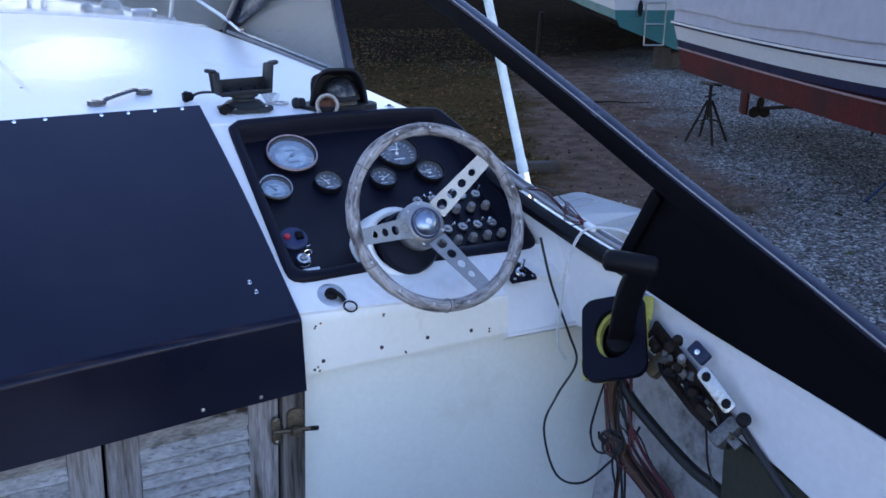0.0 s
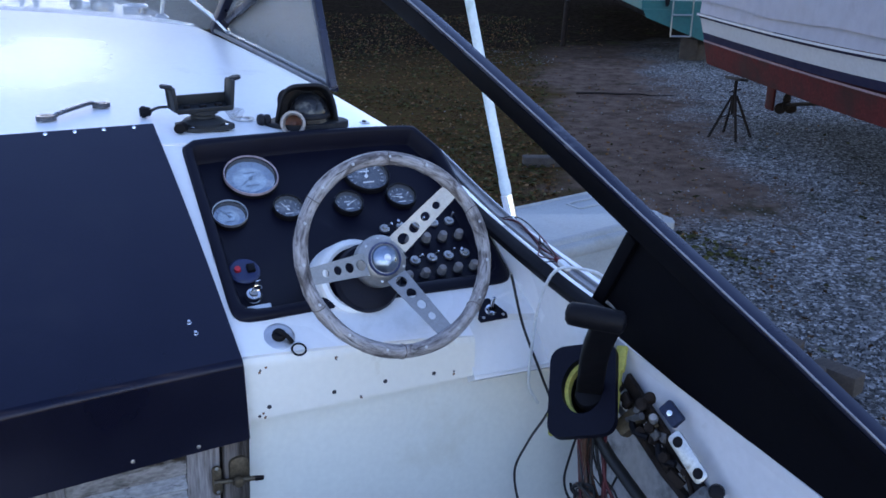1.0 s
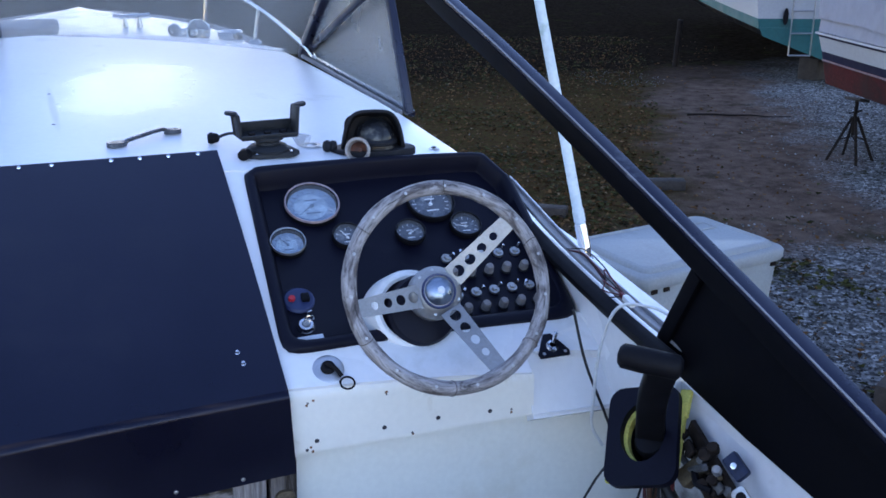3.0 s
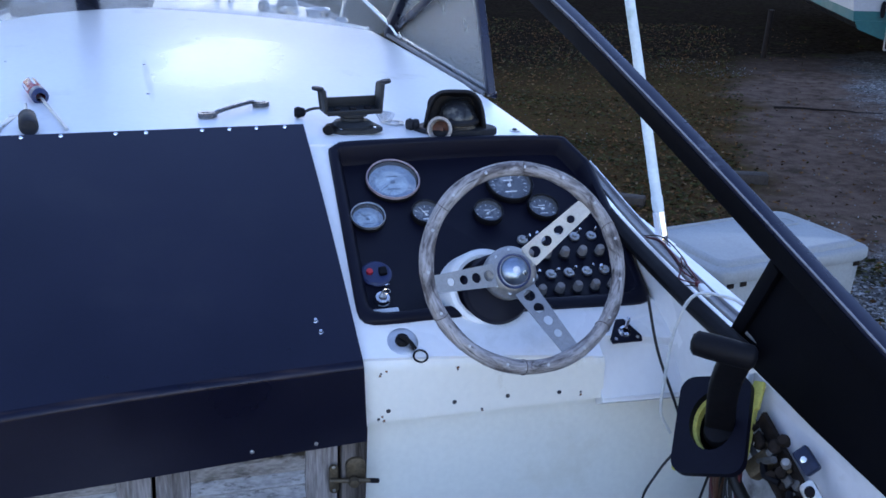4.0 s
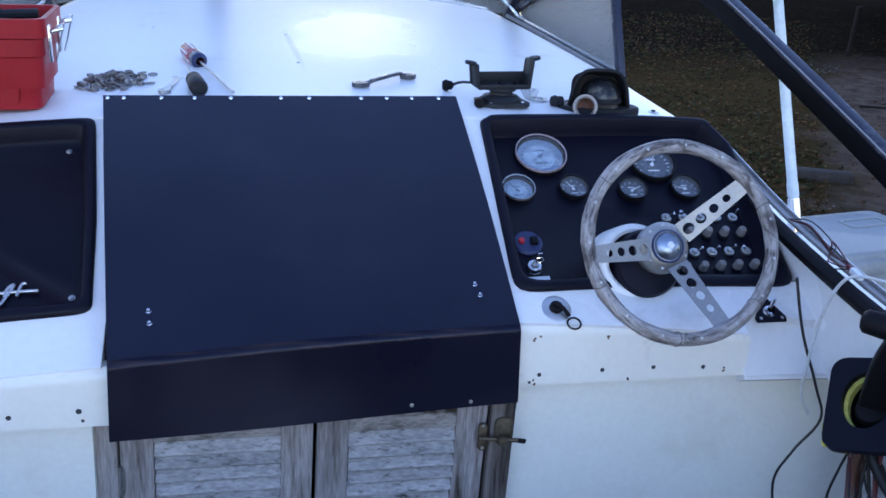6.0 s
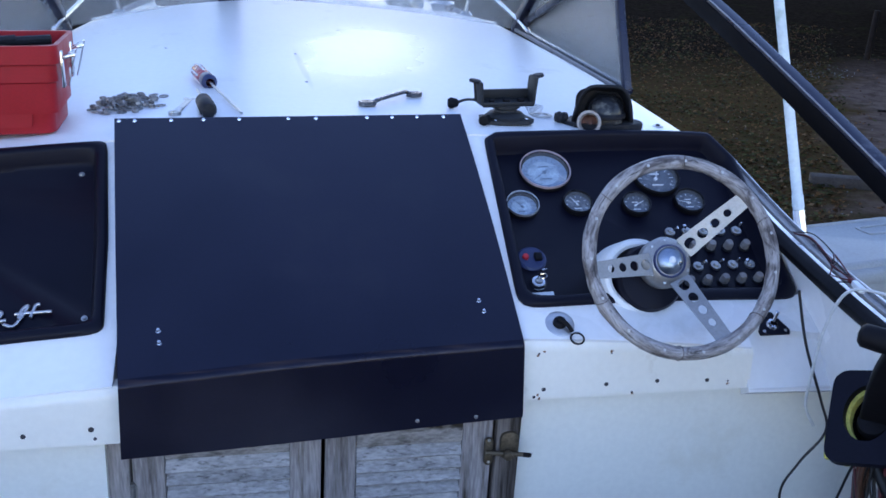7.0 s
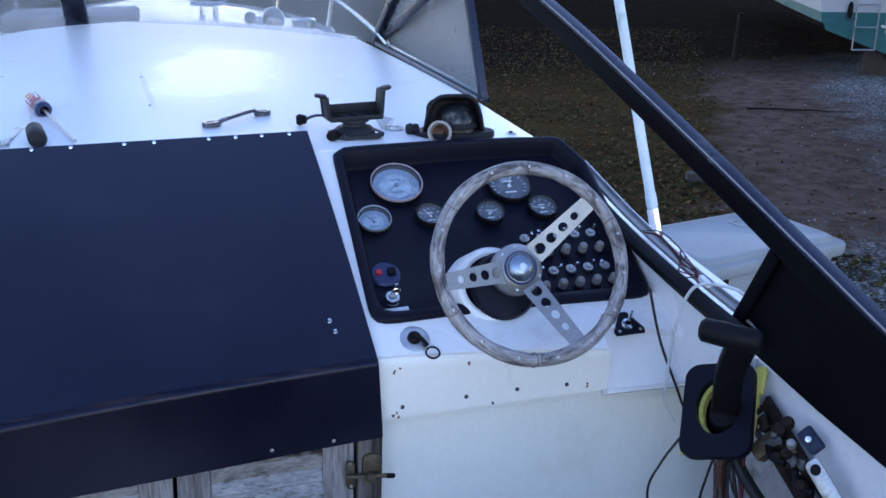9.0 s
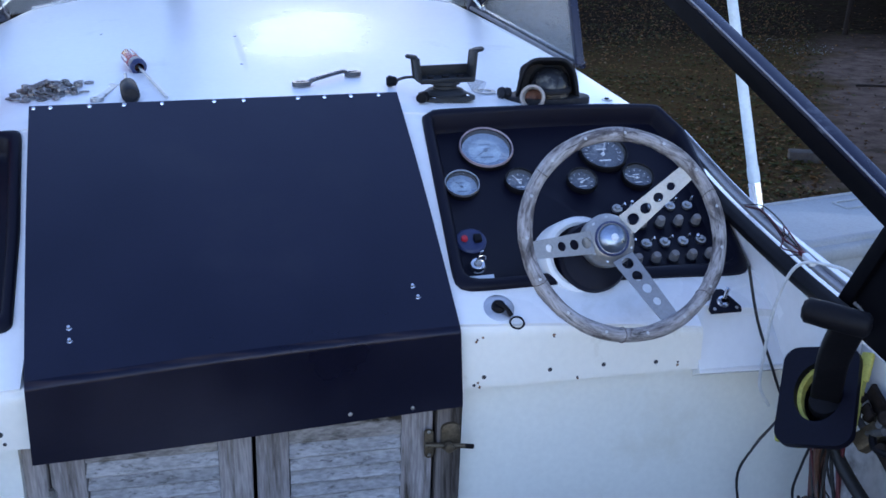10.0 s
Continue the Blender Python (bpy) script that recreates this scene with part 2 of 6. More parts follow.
M_MARK = mat("dial_marks", (0.7, 0.72, 0.74), 0.5, vary=0.05)
M_DARKMARK = mat("dark_marks", (0.03, 0.03, 0.035), 0.5, vary=0.05)
M_PINKBEZ = mat("faded_copper_bezel", (0.52, 0.40, 0.41), 0.4, 0.6, vary=0.2, scale=50, grain=200)
M_BLUE = mat("dark_blue_plastic", (0.02, 0.03, 0.09), 0.4, vary=0.1, scale=40)
M_RED = mat("red_toolbox_plastic", (0.34, 0.008, 0.014), 0.45, spec=0.3, vary=0.12, scale=12, bump=0.08, grain=250)
M_REDBTN = mat("red_button", (0.5, 0.02, 0.03), 0.4, vary=0.1)
M_ORANGE = mat("corroded_copper", (0.085, 0.024, 0.011), 0.5, 0.3, vary=0.4, scale=60, grain=200)
M_FOAM = mat("yellow_foam", (0.48, 0.44, 0.10), 0.9, vary=0.25, scale=60, bump=0.4, grain=250)
M_WHITEPL = mat("white_plastic", (0.72, 0.74, 0.75), 0.4, vary=0.06, scale=20, stain=(0.4, 0.45, 0.4), stain_amount=0.05, stain_scale=15)
M_ROD = mat("chalky_white_rod", (0.66, 0.72, 0.72), 0.6, vary=0.1, scale=20, stain=(0.35, 0.45, 0.36), stain_amount=0.15, stain_scale=10)
M_LINER = mat("grubby_hull_liner", (0.50, 0.48, 0.48), 0.75, vary=0.2, scale=6, bump=0.4, grain=50, stain=(0.085, 0.07, 0.058), stain_amount=0.30, stain_scale=7)
M_MOSS = mat("mouldy_olive_board", (0.035, 0.034, 0.022), 0.85, vary=0.3, scale=10, bump=0.2, grain=80)
M_SOLE = mat("cockpit_sole", (0.075, 0.063, 0.052), 0.6, vary=0.1, scale=5, bump=0.1, grain=80)
M_WIRE_R = mat("red_wire", (0.10, 0.012, 0.016), 0.5, vary=0.15, scale=30)
M_WIRE_B = mat("black_wire", (0.012, 0.012, 0.013), 0.5, vary=0.15, scale=30)
M_WIRE_O = mat("brown_wire", (0.085, 0.036, 0.020), 0.5, vary=0.25, scale=30)
M_WIRE_W = mat("white_wire", (0.62, 0.64, 0.64), 0.5, vary=0.1, scale=30)
M_BOXPL = mat("pale_grey_dock_box", (0.32, 0.335, 0.335), 0.65, spec=0.25, vary=0.10, scale=4, bump=0.06, grain=60, stain=(0.25, 0.26, 0.24), stain_amount=0.1, stain_scale=3)
M_HULLW = mat("dull_white_topsides", (0.40, 0.40, 0.41), 0.55, spec=0.3, vary=0.08, scale=2, bump=0.05, grain=20, stain=(0.4, 0.39, 0.37), stain_amount=0.12, stain_scale=1.5)
M_TARP = mat("lavender_grey_tarp", (0.27, 0.265, 0.30), 0.7, spec=0.2, vary=0.08, scale=1.5, bump=0.4, grain=6, height=0.02, stain=(0.2, 0.195, 0.22), stain_amount=0.18, stain_scale=1.2)
M_NAVY = mat("navy_stripe_and_shade", (0.006, 0.007, 0.03), 0.6, spec=0.15, vary=0.1, scale=4)
M_REDB = mat("red_antifouling", (0.066, 0.012, 0.012), 0.85, spec=0.12, vary=0.35, scale=3, bump=0.2, grain=30, stain=(0.035, 0.014, 0.013), stain_amount=0.45, stain_scale=2)
M_FADED = mat("faded_pink_antifouling", (0.20, 0.13, 0.135), 0.8, spec=0.15, vary=0.3, scale=5, bump=0.1, grain=30)
M_TEAL = mat("teal_antifouling", (0.006, 0.10, 0.10), 0.6, vary=0.15, scale=2, bump=0.1, grain=20, stain=(0.02, 0.08, 0.08), stain_amount=0.15, stain_scale=1.5)
M_RUST = mat("rusty_painted_steel", (0.022, 0.017, 0.015), 0.8, 0.1, spec=0.07, vary=0.4, scale=20, bump=0.3, grain=80)
M_TIMBER = mat("weathered_timber", (0.072, 0.060, 0.052), 0.9, spec=0.1, vary=0.25, scale=9, bump=0.4, grain=60, stretch=(1, 6, 6), stain=(0.1, 0.085, 0.07), stain_amount=0.2, stain_scale=5)
M_STONE = mat("grey_stone", (0.06, 0.052, 0.047), 0.95, spec=0.1, vary=0.3, scale=8, bump=0.4, grain=60)


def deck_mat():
    """Chalky gelcoat with an added glossy oval that shapes a bright glow, and a long faint grey stripe."""
    m = M_GEL.copy()
    m.name = "chalky_cabin_top_gelcoat"
    N, L = m.node_tree.nodes, m.node_tree.links
    p = N["Principled BSDF"]
    tc = N.new("ShaderNodeTexCoord")

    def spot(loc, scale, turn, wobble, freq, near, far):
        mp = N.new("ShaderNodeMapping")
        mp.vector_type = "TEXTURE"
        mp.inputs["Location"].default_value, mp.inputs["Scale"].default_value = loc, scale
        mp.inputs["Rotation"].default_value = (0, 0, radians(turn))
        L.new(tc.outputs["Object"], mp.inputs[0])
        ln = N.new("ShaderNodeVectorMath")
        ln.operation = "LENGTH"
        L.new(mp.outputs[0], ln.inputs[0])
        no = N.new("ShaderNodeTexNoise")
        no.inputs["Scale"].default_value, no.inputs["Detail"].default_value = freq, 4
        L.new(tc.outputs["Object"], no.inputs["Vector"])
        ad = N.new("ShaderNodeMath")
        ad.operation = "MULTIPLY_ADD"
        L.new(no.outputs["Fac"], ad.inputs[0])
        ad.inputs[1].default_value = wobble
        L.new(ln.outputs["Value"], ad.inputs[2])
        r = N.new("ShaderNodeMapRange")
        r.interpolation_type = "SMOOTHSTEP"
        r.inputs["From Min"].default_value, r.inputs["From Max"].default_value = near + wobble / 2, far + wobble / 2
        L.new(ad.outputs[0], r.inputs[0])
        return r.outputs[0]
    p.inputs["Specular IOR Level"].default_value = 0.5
    # roughness dips inside an oval to put the bright glow there
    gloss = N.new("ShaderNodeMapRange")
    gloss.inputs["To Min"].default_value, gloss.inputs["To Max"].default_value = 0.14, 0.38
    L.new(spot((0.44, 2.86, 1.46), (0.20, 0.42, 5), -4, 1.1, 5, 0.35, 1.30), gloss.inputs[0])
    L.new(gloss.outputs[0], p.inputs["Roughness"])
    old = p.inputs["Base Color"].links[0].from_socket
    # thin soft stripe of slightly darker grey
    mx = N.new("ShaderNodeMix")
    mx.data_type = "RGBA"
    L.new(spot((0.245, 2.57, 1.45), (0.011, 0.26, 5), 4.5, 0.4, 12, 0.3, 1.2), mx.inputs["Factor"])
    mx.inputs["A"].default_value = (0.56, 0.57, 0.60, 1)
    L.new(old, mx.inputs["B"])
    L.new(mx.outputs["Result"], p.inputs["Base Color"])
    return m


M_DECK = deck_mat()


def glass_mat(name, haze, tint):
    """Clear sheet with a milky, weathered haze."""
    m = bpy.data.materials.new(name)
    m.use_nodes = True
    nt = m.node_tree
    N, L = nt.nodes, nt.links
    p = N["Principled BSDF"]
    p.inputs["Base Color"].default_value = (*tint, 1)
    p.inputs["Roughness"].default_value = 0.35
    tr = N.new("ShaderNodeBsdfTransparent")
    tc = N.new("ShaderNodeTexCoord")
    no = N.new("ShaderNodeTexNoise")
    no.inputs["Scale"].default_value, no.inputs["Detail"].default_value = 3, 5
    L.new(tc.outputs["Object"], no.inputs["Vector"])
    rg = N.new("ShaderNodeMapRange")
    rg.inputs["From Min"].default_value, rg.inputs["From Max"].default_value = 0.3, 0.7
    rg.inputs["To Min"].default_value, rg.inputs["To Max"].default_value = haze * 0.75, min(1, haze * 1.25)
    L.new(no.outputs["Fac"], rg.inputs[0])
    mx = N.new("ShaderNodeMixShader")
    L.new(rg.outputs[0], mx.inputs[0])
    L.new(tr.outputs[0], mx.inputs[1])
    L.new(p.outputs[0], mx.inputs[2])
    L.new(mx.outputs[0], N["Material Output"].inputs[0])
    return m


M_PANE = glass_mat("hazed_plastic_window", 0.37, (0.30, 0.31, 0.31))
M_DIALGLASS = glass_mat("dial_glass", 0.05, (0.6, 0.62, 0.64))
M_CLEAR = glass_mat("clear_cap_plastic", 0.35, (0.22, 0.23, 0.24))


def ground_mat():
    """Gravel, trodden sandy track, leaf litter and moss, mixed by place; far ground darkened to stand for shade."""
    m = bpy.data.materials.new("yard_ground")
    m.use_nodes = True
    nt = m.node_tree
    N, L = nt.nodes, nt.links
    p = N["Principled BSDF"]
    tc = N.new("ShaderNodeTexCoord")

    def noise_tex(scale, detail=6, rough=0.6):
        n = N.new("ShaderNodeTexNoise")
        n.inputs["Scale"].default_value, n.inputs["Detail"].default_value, n.inputs["Roughness"].default_value = scale, detail, rough
        L.new(tc.outputs["Object"], n.inputs["Vector"])
        return n.outputs["Fac"]

    def ramp(fac, stops):
        r = N.new("ShaderNodeValToRGB")
        while len(r.color_ramp.elements) < len(stops):
            r.color_ramp.elements.new(0.5)
        for e, (pos, c) in zip(r.color_ramp.elements, stops):
            e.position, e.color = pos, (*c, 1)
        L.new(fac, r.inputs[0])
        return r.outputs[0]

    def mix(fac, a, b):
        x = N.new("ShaderNodeMix")
        x.data_type = "RGBA"
        L.new(fac, x.inputs["Factor"])
        L.new(a, x.inputs["A"])
        L.new(b, x.inputs["B"])
        return x.outputs["Result"]

    def math_node(op, a, b):
        x = N.new("ShaderNodeMath")
        x.operation = op
        x.use_clamp = op == "MULTIPLY_ADD"
        for k, v in enumerate((a, b)):
            if isinstance(v, (int, float)):
                x.inputs[k].default_value = v
            else:
                L.new(v, x.inputs[k])
        return x.outputs[0]

    vor = N.new("ShaderNodeTexVoronoi")
    vor.inputs["Scale"].default_value = 34
    L.new(tc.outputs["Object"], vor.inputs["Vector"])
    sep = N.new("ShaderNodeSeparateColor")
    L.new(vor.outputs["Color"], sep.inputs[0])
    gravel = ramp(sep.outputs[0], [(0.0, (0.045, 0.042, 0.04)), (0.45, (0.12, 0.115, 0.11)), (0.8, (0.22, 0.215, 0.21)), (1.0, (0.42, 0.41, 0.40))])
    dirt = ramp(noise_tex(5), [(0.3, (0.065, 0.044, 0.033)), (0.55, (0.125, 0.086, 0.066)), (0.75, (0.17, 0.122, 0.095))])
    litter = ramp(noise_tex(14, 8, 0.75), [(0.3, (0.024, 0.014, 0.007)), (0.48, (0.070, 0.040, 0.019)), (0.60, (0.066, 0.054, 0.018)), (0.75, (0.16, 0.080, 0.032))])
    xyz = N.new("ShaderNodeSeparateXYZ")
    L.new(tc.outputs["Object"], xyz.inputs[0])
    warp = math_node("MULTIPLY", math_node("SUBTRACT", noise_tex(0.9, 6), 0.5), 3.0)
    # the track runs away from the boat; gravel on one side of it, litter on the other
    track = math_node("SUBTRACT", math_node("SUBTRACT", xyz.outputs[0], math_node("MULTIPLY", xyz.outputs[1], 0.55)), 3.0)
    near = math_node("SUBTRACT", 7.0, xyz.outputs[1])
    side = math_node("ADD", math_node("MAXIMUM", math_node("SUBTRACT", track, 0.2), near), warp)
    other = math_node("ADD", math_node("MAXIMUM", track, math_node("SUBTRACT", near, 1.0)), warp)

    def step(v, a, b):
        r = N.new("ShaderNodeMapRange")
        r.inputs["From Min"].default_value, r.inputs["From Max"].default_value = a, b
        L.new(v, r.inputs[0])
        return r.outputs[0]

    # near-black tones carry the shade of boats and trees farther off
    far_shade = ramp(noise_tex(8), [(0.35, (0.009, 0.007, 0.005)), (0.7, (0.030, 0.021, 0.015))])
    is_gravel = step(side, 0.0, 0.9)
    is_litter = step(other, -1.3, -2.1)
    base = mix(is_gravel, dirt, gravel)
    base = mix(is_litter, base, litter)
    base = mix(step(math_node("ADD", xyz.outputs[1], warp), 14.5, 18.0), base, far_shade)
    spots = step(noise_tex(1.1, 7, 0.7), 0.56, 0.66)
    moss = ramp(noise_tex(30), [(0.35, (0.015, 0.017, 0.006)), (0.7, (0.045, 0.043, 0.018))])
    base = mix(math_node("MULTIPLY", spots, 0.7), base, moss)
    L.new(base, p.inputs["Base Color"])
    p.inputs["Roughness"].default_value = 1.0
    p.inputs["Specular IOR Level"].default_value = 0.0
    bp = N.new("ShaderNodeBump")
    bp.inputs["Strength"].default_value, bp.inputs["Distance"].default_value = 0.5, 0.03
    L.new(math_node("ADD", vor.outputs["Distance"], noise_tex(25)), bp.inputs["Height"])
    L.new(bp.outputs[0], p.inputs["Normal"])
    return m


def rim_mat():
    """Weathered laminated wood whose grain and cracks run round the rim."""
    m = bpy.data.materials.new("worn_wood_rim")
    m.use_nodes = True
    N, L = m.node_tree.nodes, m.node_tree.links
    p = N["Principled BSDF"]
    tc = N.new("ShaderNodeTexCoord")
    xyz = N.new("ShaderNodeSeparateXYZ")
    L.new(tc.outputs["Object"], xyz.inputs[0])

    def op(kind, a, b):
        x = N.new("ShaderNodeMath")
        x.operation = kind
        for k, v in enumerate((a, b)):
            if isinstance(v, (int, float)):
                x.inputs[k].default_value = v
            else:
                L.new(v, x.inputs[k])
        return x.outputs[0]
    angle = op("ARCTAN2", xyz.outputs[1], xyz.outputs[0])
    radius = op("SQRT", op("ADD", op("MULTIPLY", xyz.outputs[0], xyz.outputs[0]), op("MULTIPLY", xyz.outputs[1], xyz.outputs[1])), 0)

    def grain(along, across, detail, distort=0.0):
        c = N.new("ShaderNodeCombineXYZ")
        L.new(op("MULTIPLY", angle, along), c.inputs[0])
        L.new(op("MULTIPLY", radius, across), c.inputs[1])
        L.new(op("MULTIPLY", xyz.outputs[2], across), c.inputs[2])
        n = N.new("ShaderNodeTexNoise")
        n.inputs["Scale"].default_value, n.inputs["Detail"].default_value, n.inputs["Roughness"].default_value = 1.0, detail, 0.65
        n.inputs["Distortion"].default_value = distort
        L.new(c.outputs[0], n.inputs["Vector"])
        return n.outputs["Fac"]

    def ramp(fac, stops):
        r = N.new("ShaderNodeValToRGB")
        while len(r.color_ramp.elements) < len(stops):
            r.color_ramp.elements.new(0.5)
        for e, (pos, c) in zip(r.color_ramp.elements, stops):
            e.position, e.color = pos, (*c, 1)
        L.new(fac, r.inputs[0])
        return r.outputs[0]

    def mix(fac, a, b, kind="MIX"):
        x = N.new("ShaderNodeMix")
        x.data_type, x.blend_type = "RGBA", kind
        if isinstance(fac, float):
            x.inputs["Factor"].default_value = fac
        else:
            L.new(fac, x.inputs["Factor"])
        L.new(a, x.inputs["A"])
        L.new(b, x.inputs["B"])
        return x.outputs["Result"]
    streak = grain(5.0, 160.0, 6, 0.6)
    broad = grain(2.8, 32.0, 5, 0.9)
    base = ramp(streak, [(0.34, (0.045, 0.038, 0.036)), (0.43, (0.20, 0.185, 0.178)), (0.55, (0.31, 0.29, 0.285)), (0.75, (0.42, 0.405, 0.40))])
    patch = ramp(broad, [(0.44, (1.12, 1.1, 1.1)), (0.52, (0.80, 0.76, 0.75)), (0.60, (0.20, 0.15, 0.14))])
    col = mix(0.85, base, patch, "MULTIPLY")
    L.new(col, p.inputs["Base Color"])
    p.inputs["Roughness"].default_value = 0.5
    bp = N.new("ShaderNodeBump")
    bp.inputs["Strength"].default_value, bp.inputs["Distance"].default_value = 0.6, 0.002
    L.new(streak, bp.inputs["Height"])
    L.new(bp.outputs[0], p.inputs["Normal"])
    return m


M_WHEEL = rim_mat()
M_GROUND = ground_mat()

# ---- the large structure ----
GROUND = -0.9
MID = 0.25          # the boat's centre line


def camber(x):
    return -0.055 * ((x - MID) / 0.85) ** 2


def slope(x, y, off=0.0):
    """The dash's sloping face."""
    return Vector((x, y, 1.144 + off + 0.598 * (y - 1.49) + camber(x)))


SLOPE_N = Vector((0, -0.598, 1)).normalized()


def front_y(x):
    return 3.93 - 0.30 * ((x - 0.2) / 0.85) ** 2


def deck_at(x, y):
    return Vector((x, y, 1.43 + 0.04 * (y - 2.0) + camber(x)))


def ground():
    bm = B()
    xs = [-400, -120, -40, -15] + [-8 + i for i in range(35)] + [32, 45, 80, 160, 400]
    ys = [-400, -120, -40, -12] + [-6 + i for i in range(45)] + [44, 60, 90, 160, 400]
    rows = []
    for x in xs:
        rows.append([bm.verts.new((x, y, GROUND + (0.05 * noise.noise(Vector((x * 0.35, y * 0.35, 0))) if abs(x) < 30 and abs(y) < 40 else 0))) for y in ys])
    for i in range(len(xs) - 1):
        for j in range(len(ys) - 1):
            bm.faces.new((rows[i][j], rows[i + 1][j], rows[i + 1][j + 1], rows[i][j + 1]))
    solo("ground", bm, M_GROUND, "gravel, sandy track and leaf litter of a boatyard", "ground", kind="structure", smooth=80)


ground()


def back_y(x):
    """Where the cabin top begins, at the head of the dash."""
    return 1.945 + (0.075 * min(1, max(0, (x - 0.66) / 0.5)) if x > 0.66 else 0)


def half_width(y):
    return 0.905 + 0.034 * min(1, max(0, (2.75 - y) / 0.7)) if y < 2.55 else 0.905 - 0.15 * ((y - 2.55) / 1.1) ** 1.3


def deck():
    def f(u, v):
        s = 2 * u - 1
        y = 1.945 + v * 1.75
        x = MID + s * half_width(y)
        y = back_y(x) + v * (front_y(x) - back_y(x))
        x = MID + s * half_width(y)
        p = deck_at(x, y)
        p.z -= 0.025 * max(0, (abs(s) - 0.94) / 0.06) ** 2 + 0.03 * max(0, (v - 0.965) / 0.035) ** 2
        if v < 0.04:
            p.z = min(p.z, slope(x, y).z + 0.004 + (v / 0.04) * 0.02)
        return p
    bm = surf(B(), f, 48, 60, (0, 0, -0.04))
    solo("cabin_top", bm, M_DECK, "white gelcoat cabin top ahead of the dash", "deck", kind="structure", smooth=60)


deck()


def strip(x0, x1, y0, y1, y1b=None, nx=8):
    """A piece of the sloping face; its upper edge runs from y1 to y1b."""
    y1b = y1 if y1b is None else y1b
    return surf(B(), lambda u, v: slope(x0 + (x1 - x0) * u, y0 + (y1 + (y1b - y1) * u - y0) * v), nx, 4, (0, 0.012, -0.03))


for x0, x1, y0, y1, y1b in ((0.626, 1.072, 1.492, 1.560, 1.601), (1.072, 1.25, 1.533, 1.601, 1.616), (0.56, 0.632, 1.492, 1.95, 1.95), (-0.13, 0.56, 1.53, 1.93, 1.93), (-0.70, -0.10, 1.442, 1.545, 1.545), (-0.70, -0.66, 1.54, 1.95, 1.95)):
    solo("dash_top", strip(x0, x1, y0, y1, y1b), M_GEL, "white gelcoat sloping dash beside the instrument panel", "dashboard", kind="structure", smooth=60)


# the narrow tapering strip between the port tray and the cover
solo("dash_top", surf(B(), lambda u, v: slope((-0.130 - 0.036 * v) + (0.030 + 0.036 * v) * u, 1.54 + 0.41 * v), 3, 6, (0, 0.012, -0.03)), M_GEL, "white gelcoat strip beside the dash tray", "dashboard", kind="structure", smooth=60)


def fascia(x0, x1, y, z0):
    """The dash's upright front lip, with a rounded top edge."""
    def f(u, v):
        x = x0 + (x1 - x0) * u
        top = slope(x, y + 0.004).z
        z = z0 + (top - z0) * v
        back = 0.0 if v < 0.85 else 0.012 * ((v - 0.85) / 0.15) ** 2
        return Vector((x, y + back, z))
    return surf(B(), f, 8, 14, (0, 0.024, 0))


solo("dash_fascia", fascia(0.618, 1.075, 1.489, 1.008), M_FASCIA, "ivory dash fascia with screw holes", "dashboard", kind="structure")
solo("dash_fascia", fascia(-0.70, -0.08, 1.435, 1.0), M_FASCIA, "ivory dash fascia beside the companionway", "dashboard", kind="structure")

# the lower swelling of the dash beside the hull
bm = B()
A, C = slope(1.065, 1.535, 0.003), slope(1.25, 1.60, 0.003)
quad(bm, (1.072, 1.478, 1.003), (1.285, 1.472, 1.0), C, A, (0, 0.03, -0.02), (8, 8))
quad(bm, (1.072, 1.480, 1.002), (1.072, 1.54, 1.002), A + Vector((0, 0.02, 0)), A, (0.01, 0, 0))
quad(bm, (1.072, 1.480, 1.003), (1.285, 1.474, 1.0), (1.285, 1.54, 1.0), (1.072, 1.54, 1.003), (0, 0, 0.008))
solo("dash_corner", bm, M_GEL, "white moulded lower corner of the dash", "dashboard", kind="structure")

# the doors and the bulkhead edge lean a little off plumb
LEAN = Matrix(((1, 0, 0.035, -0.035), (0, 1, 0, 0), (0, 0, 1, 0), (0, 0, 0, 1)))
bm = B()
quad(bm, (0.590, 1.525, -0.01), (1.50, 1.525, -0.01), (1.50, 1.525, 1.04), (0.626, 1.525, 1.04), (0, 0.03, 0), (8, 8))
solo("bulkhead_starboard", bm, M_CREAM, "cream painted bulkhead below the dash", "bulkhead", kind="structure")
bm = B()
quad(bm, (-0.95, 1.475, -0.01), (-0.165, 1.475, -0.01), (-0.128, 1.475, 1.03), (-0.95, 1.475, 1.03), (0, 0.03, 0), (8, 8))
solo("bulkhead_port", bm, M_CREAM, "cream painted bulkhead on the other side of the doors", "bulkhead", kind="structure")
bm = B()
quad(bm, (1.245, 1.28, 1.0), (1.240, 1.28, 1.165), (1.205, 2.0, 1.275), (1.235, 2.0, 1.0), (0.03, 0, 0), (4, 4))
solo("bulkhead_side", bm, M_GEL, "white inner side under the window track", "bulkhead", kind="structure")
solo("cockpit_sole", box(B(), 2.4, 3.6, 0.06, pose(0.25, -0.3, -0.03)), M_SOLE, "worn brown cockpit sole", "floor", kind="structure")
solo("cabin_sole", box(B(), 2.0, 2.2, 0.06, pose(0.25, 2.65, -0.15)), M_SOLE, "dark cabin floor", "floor", kind="structure")


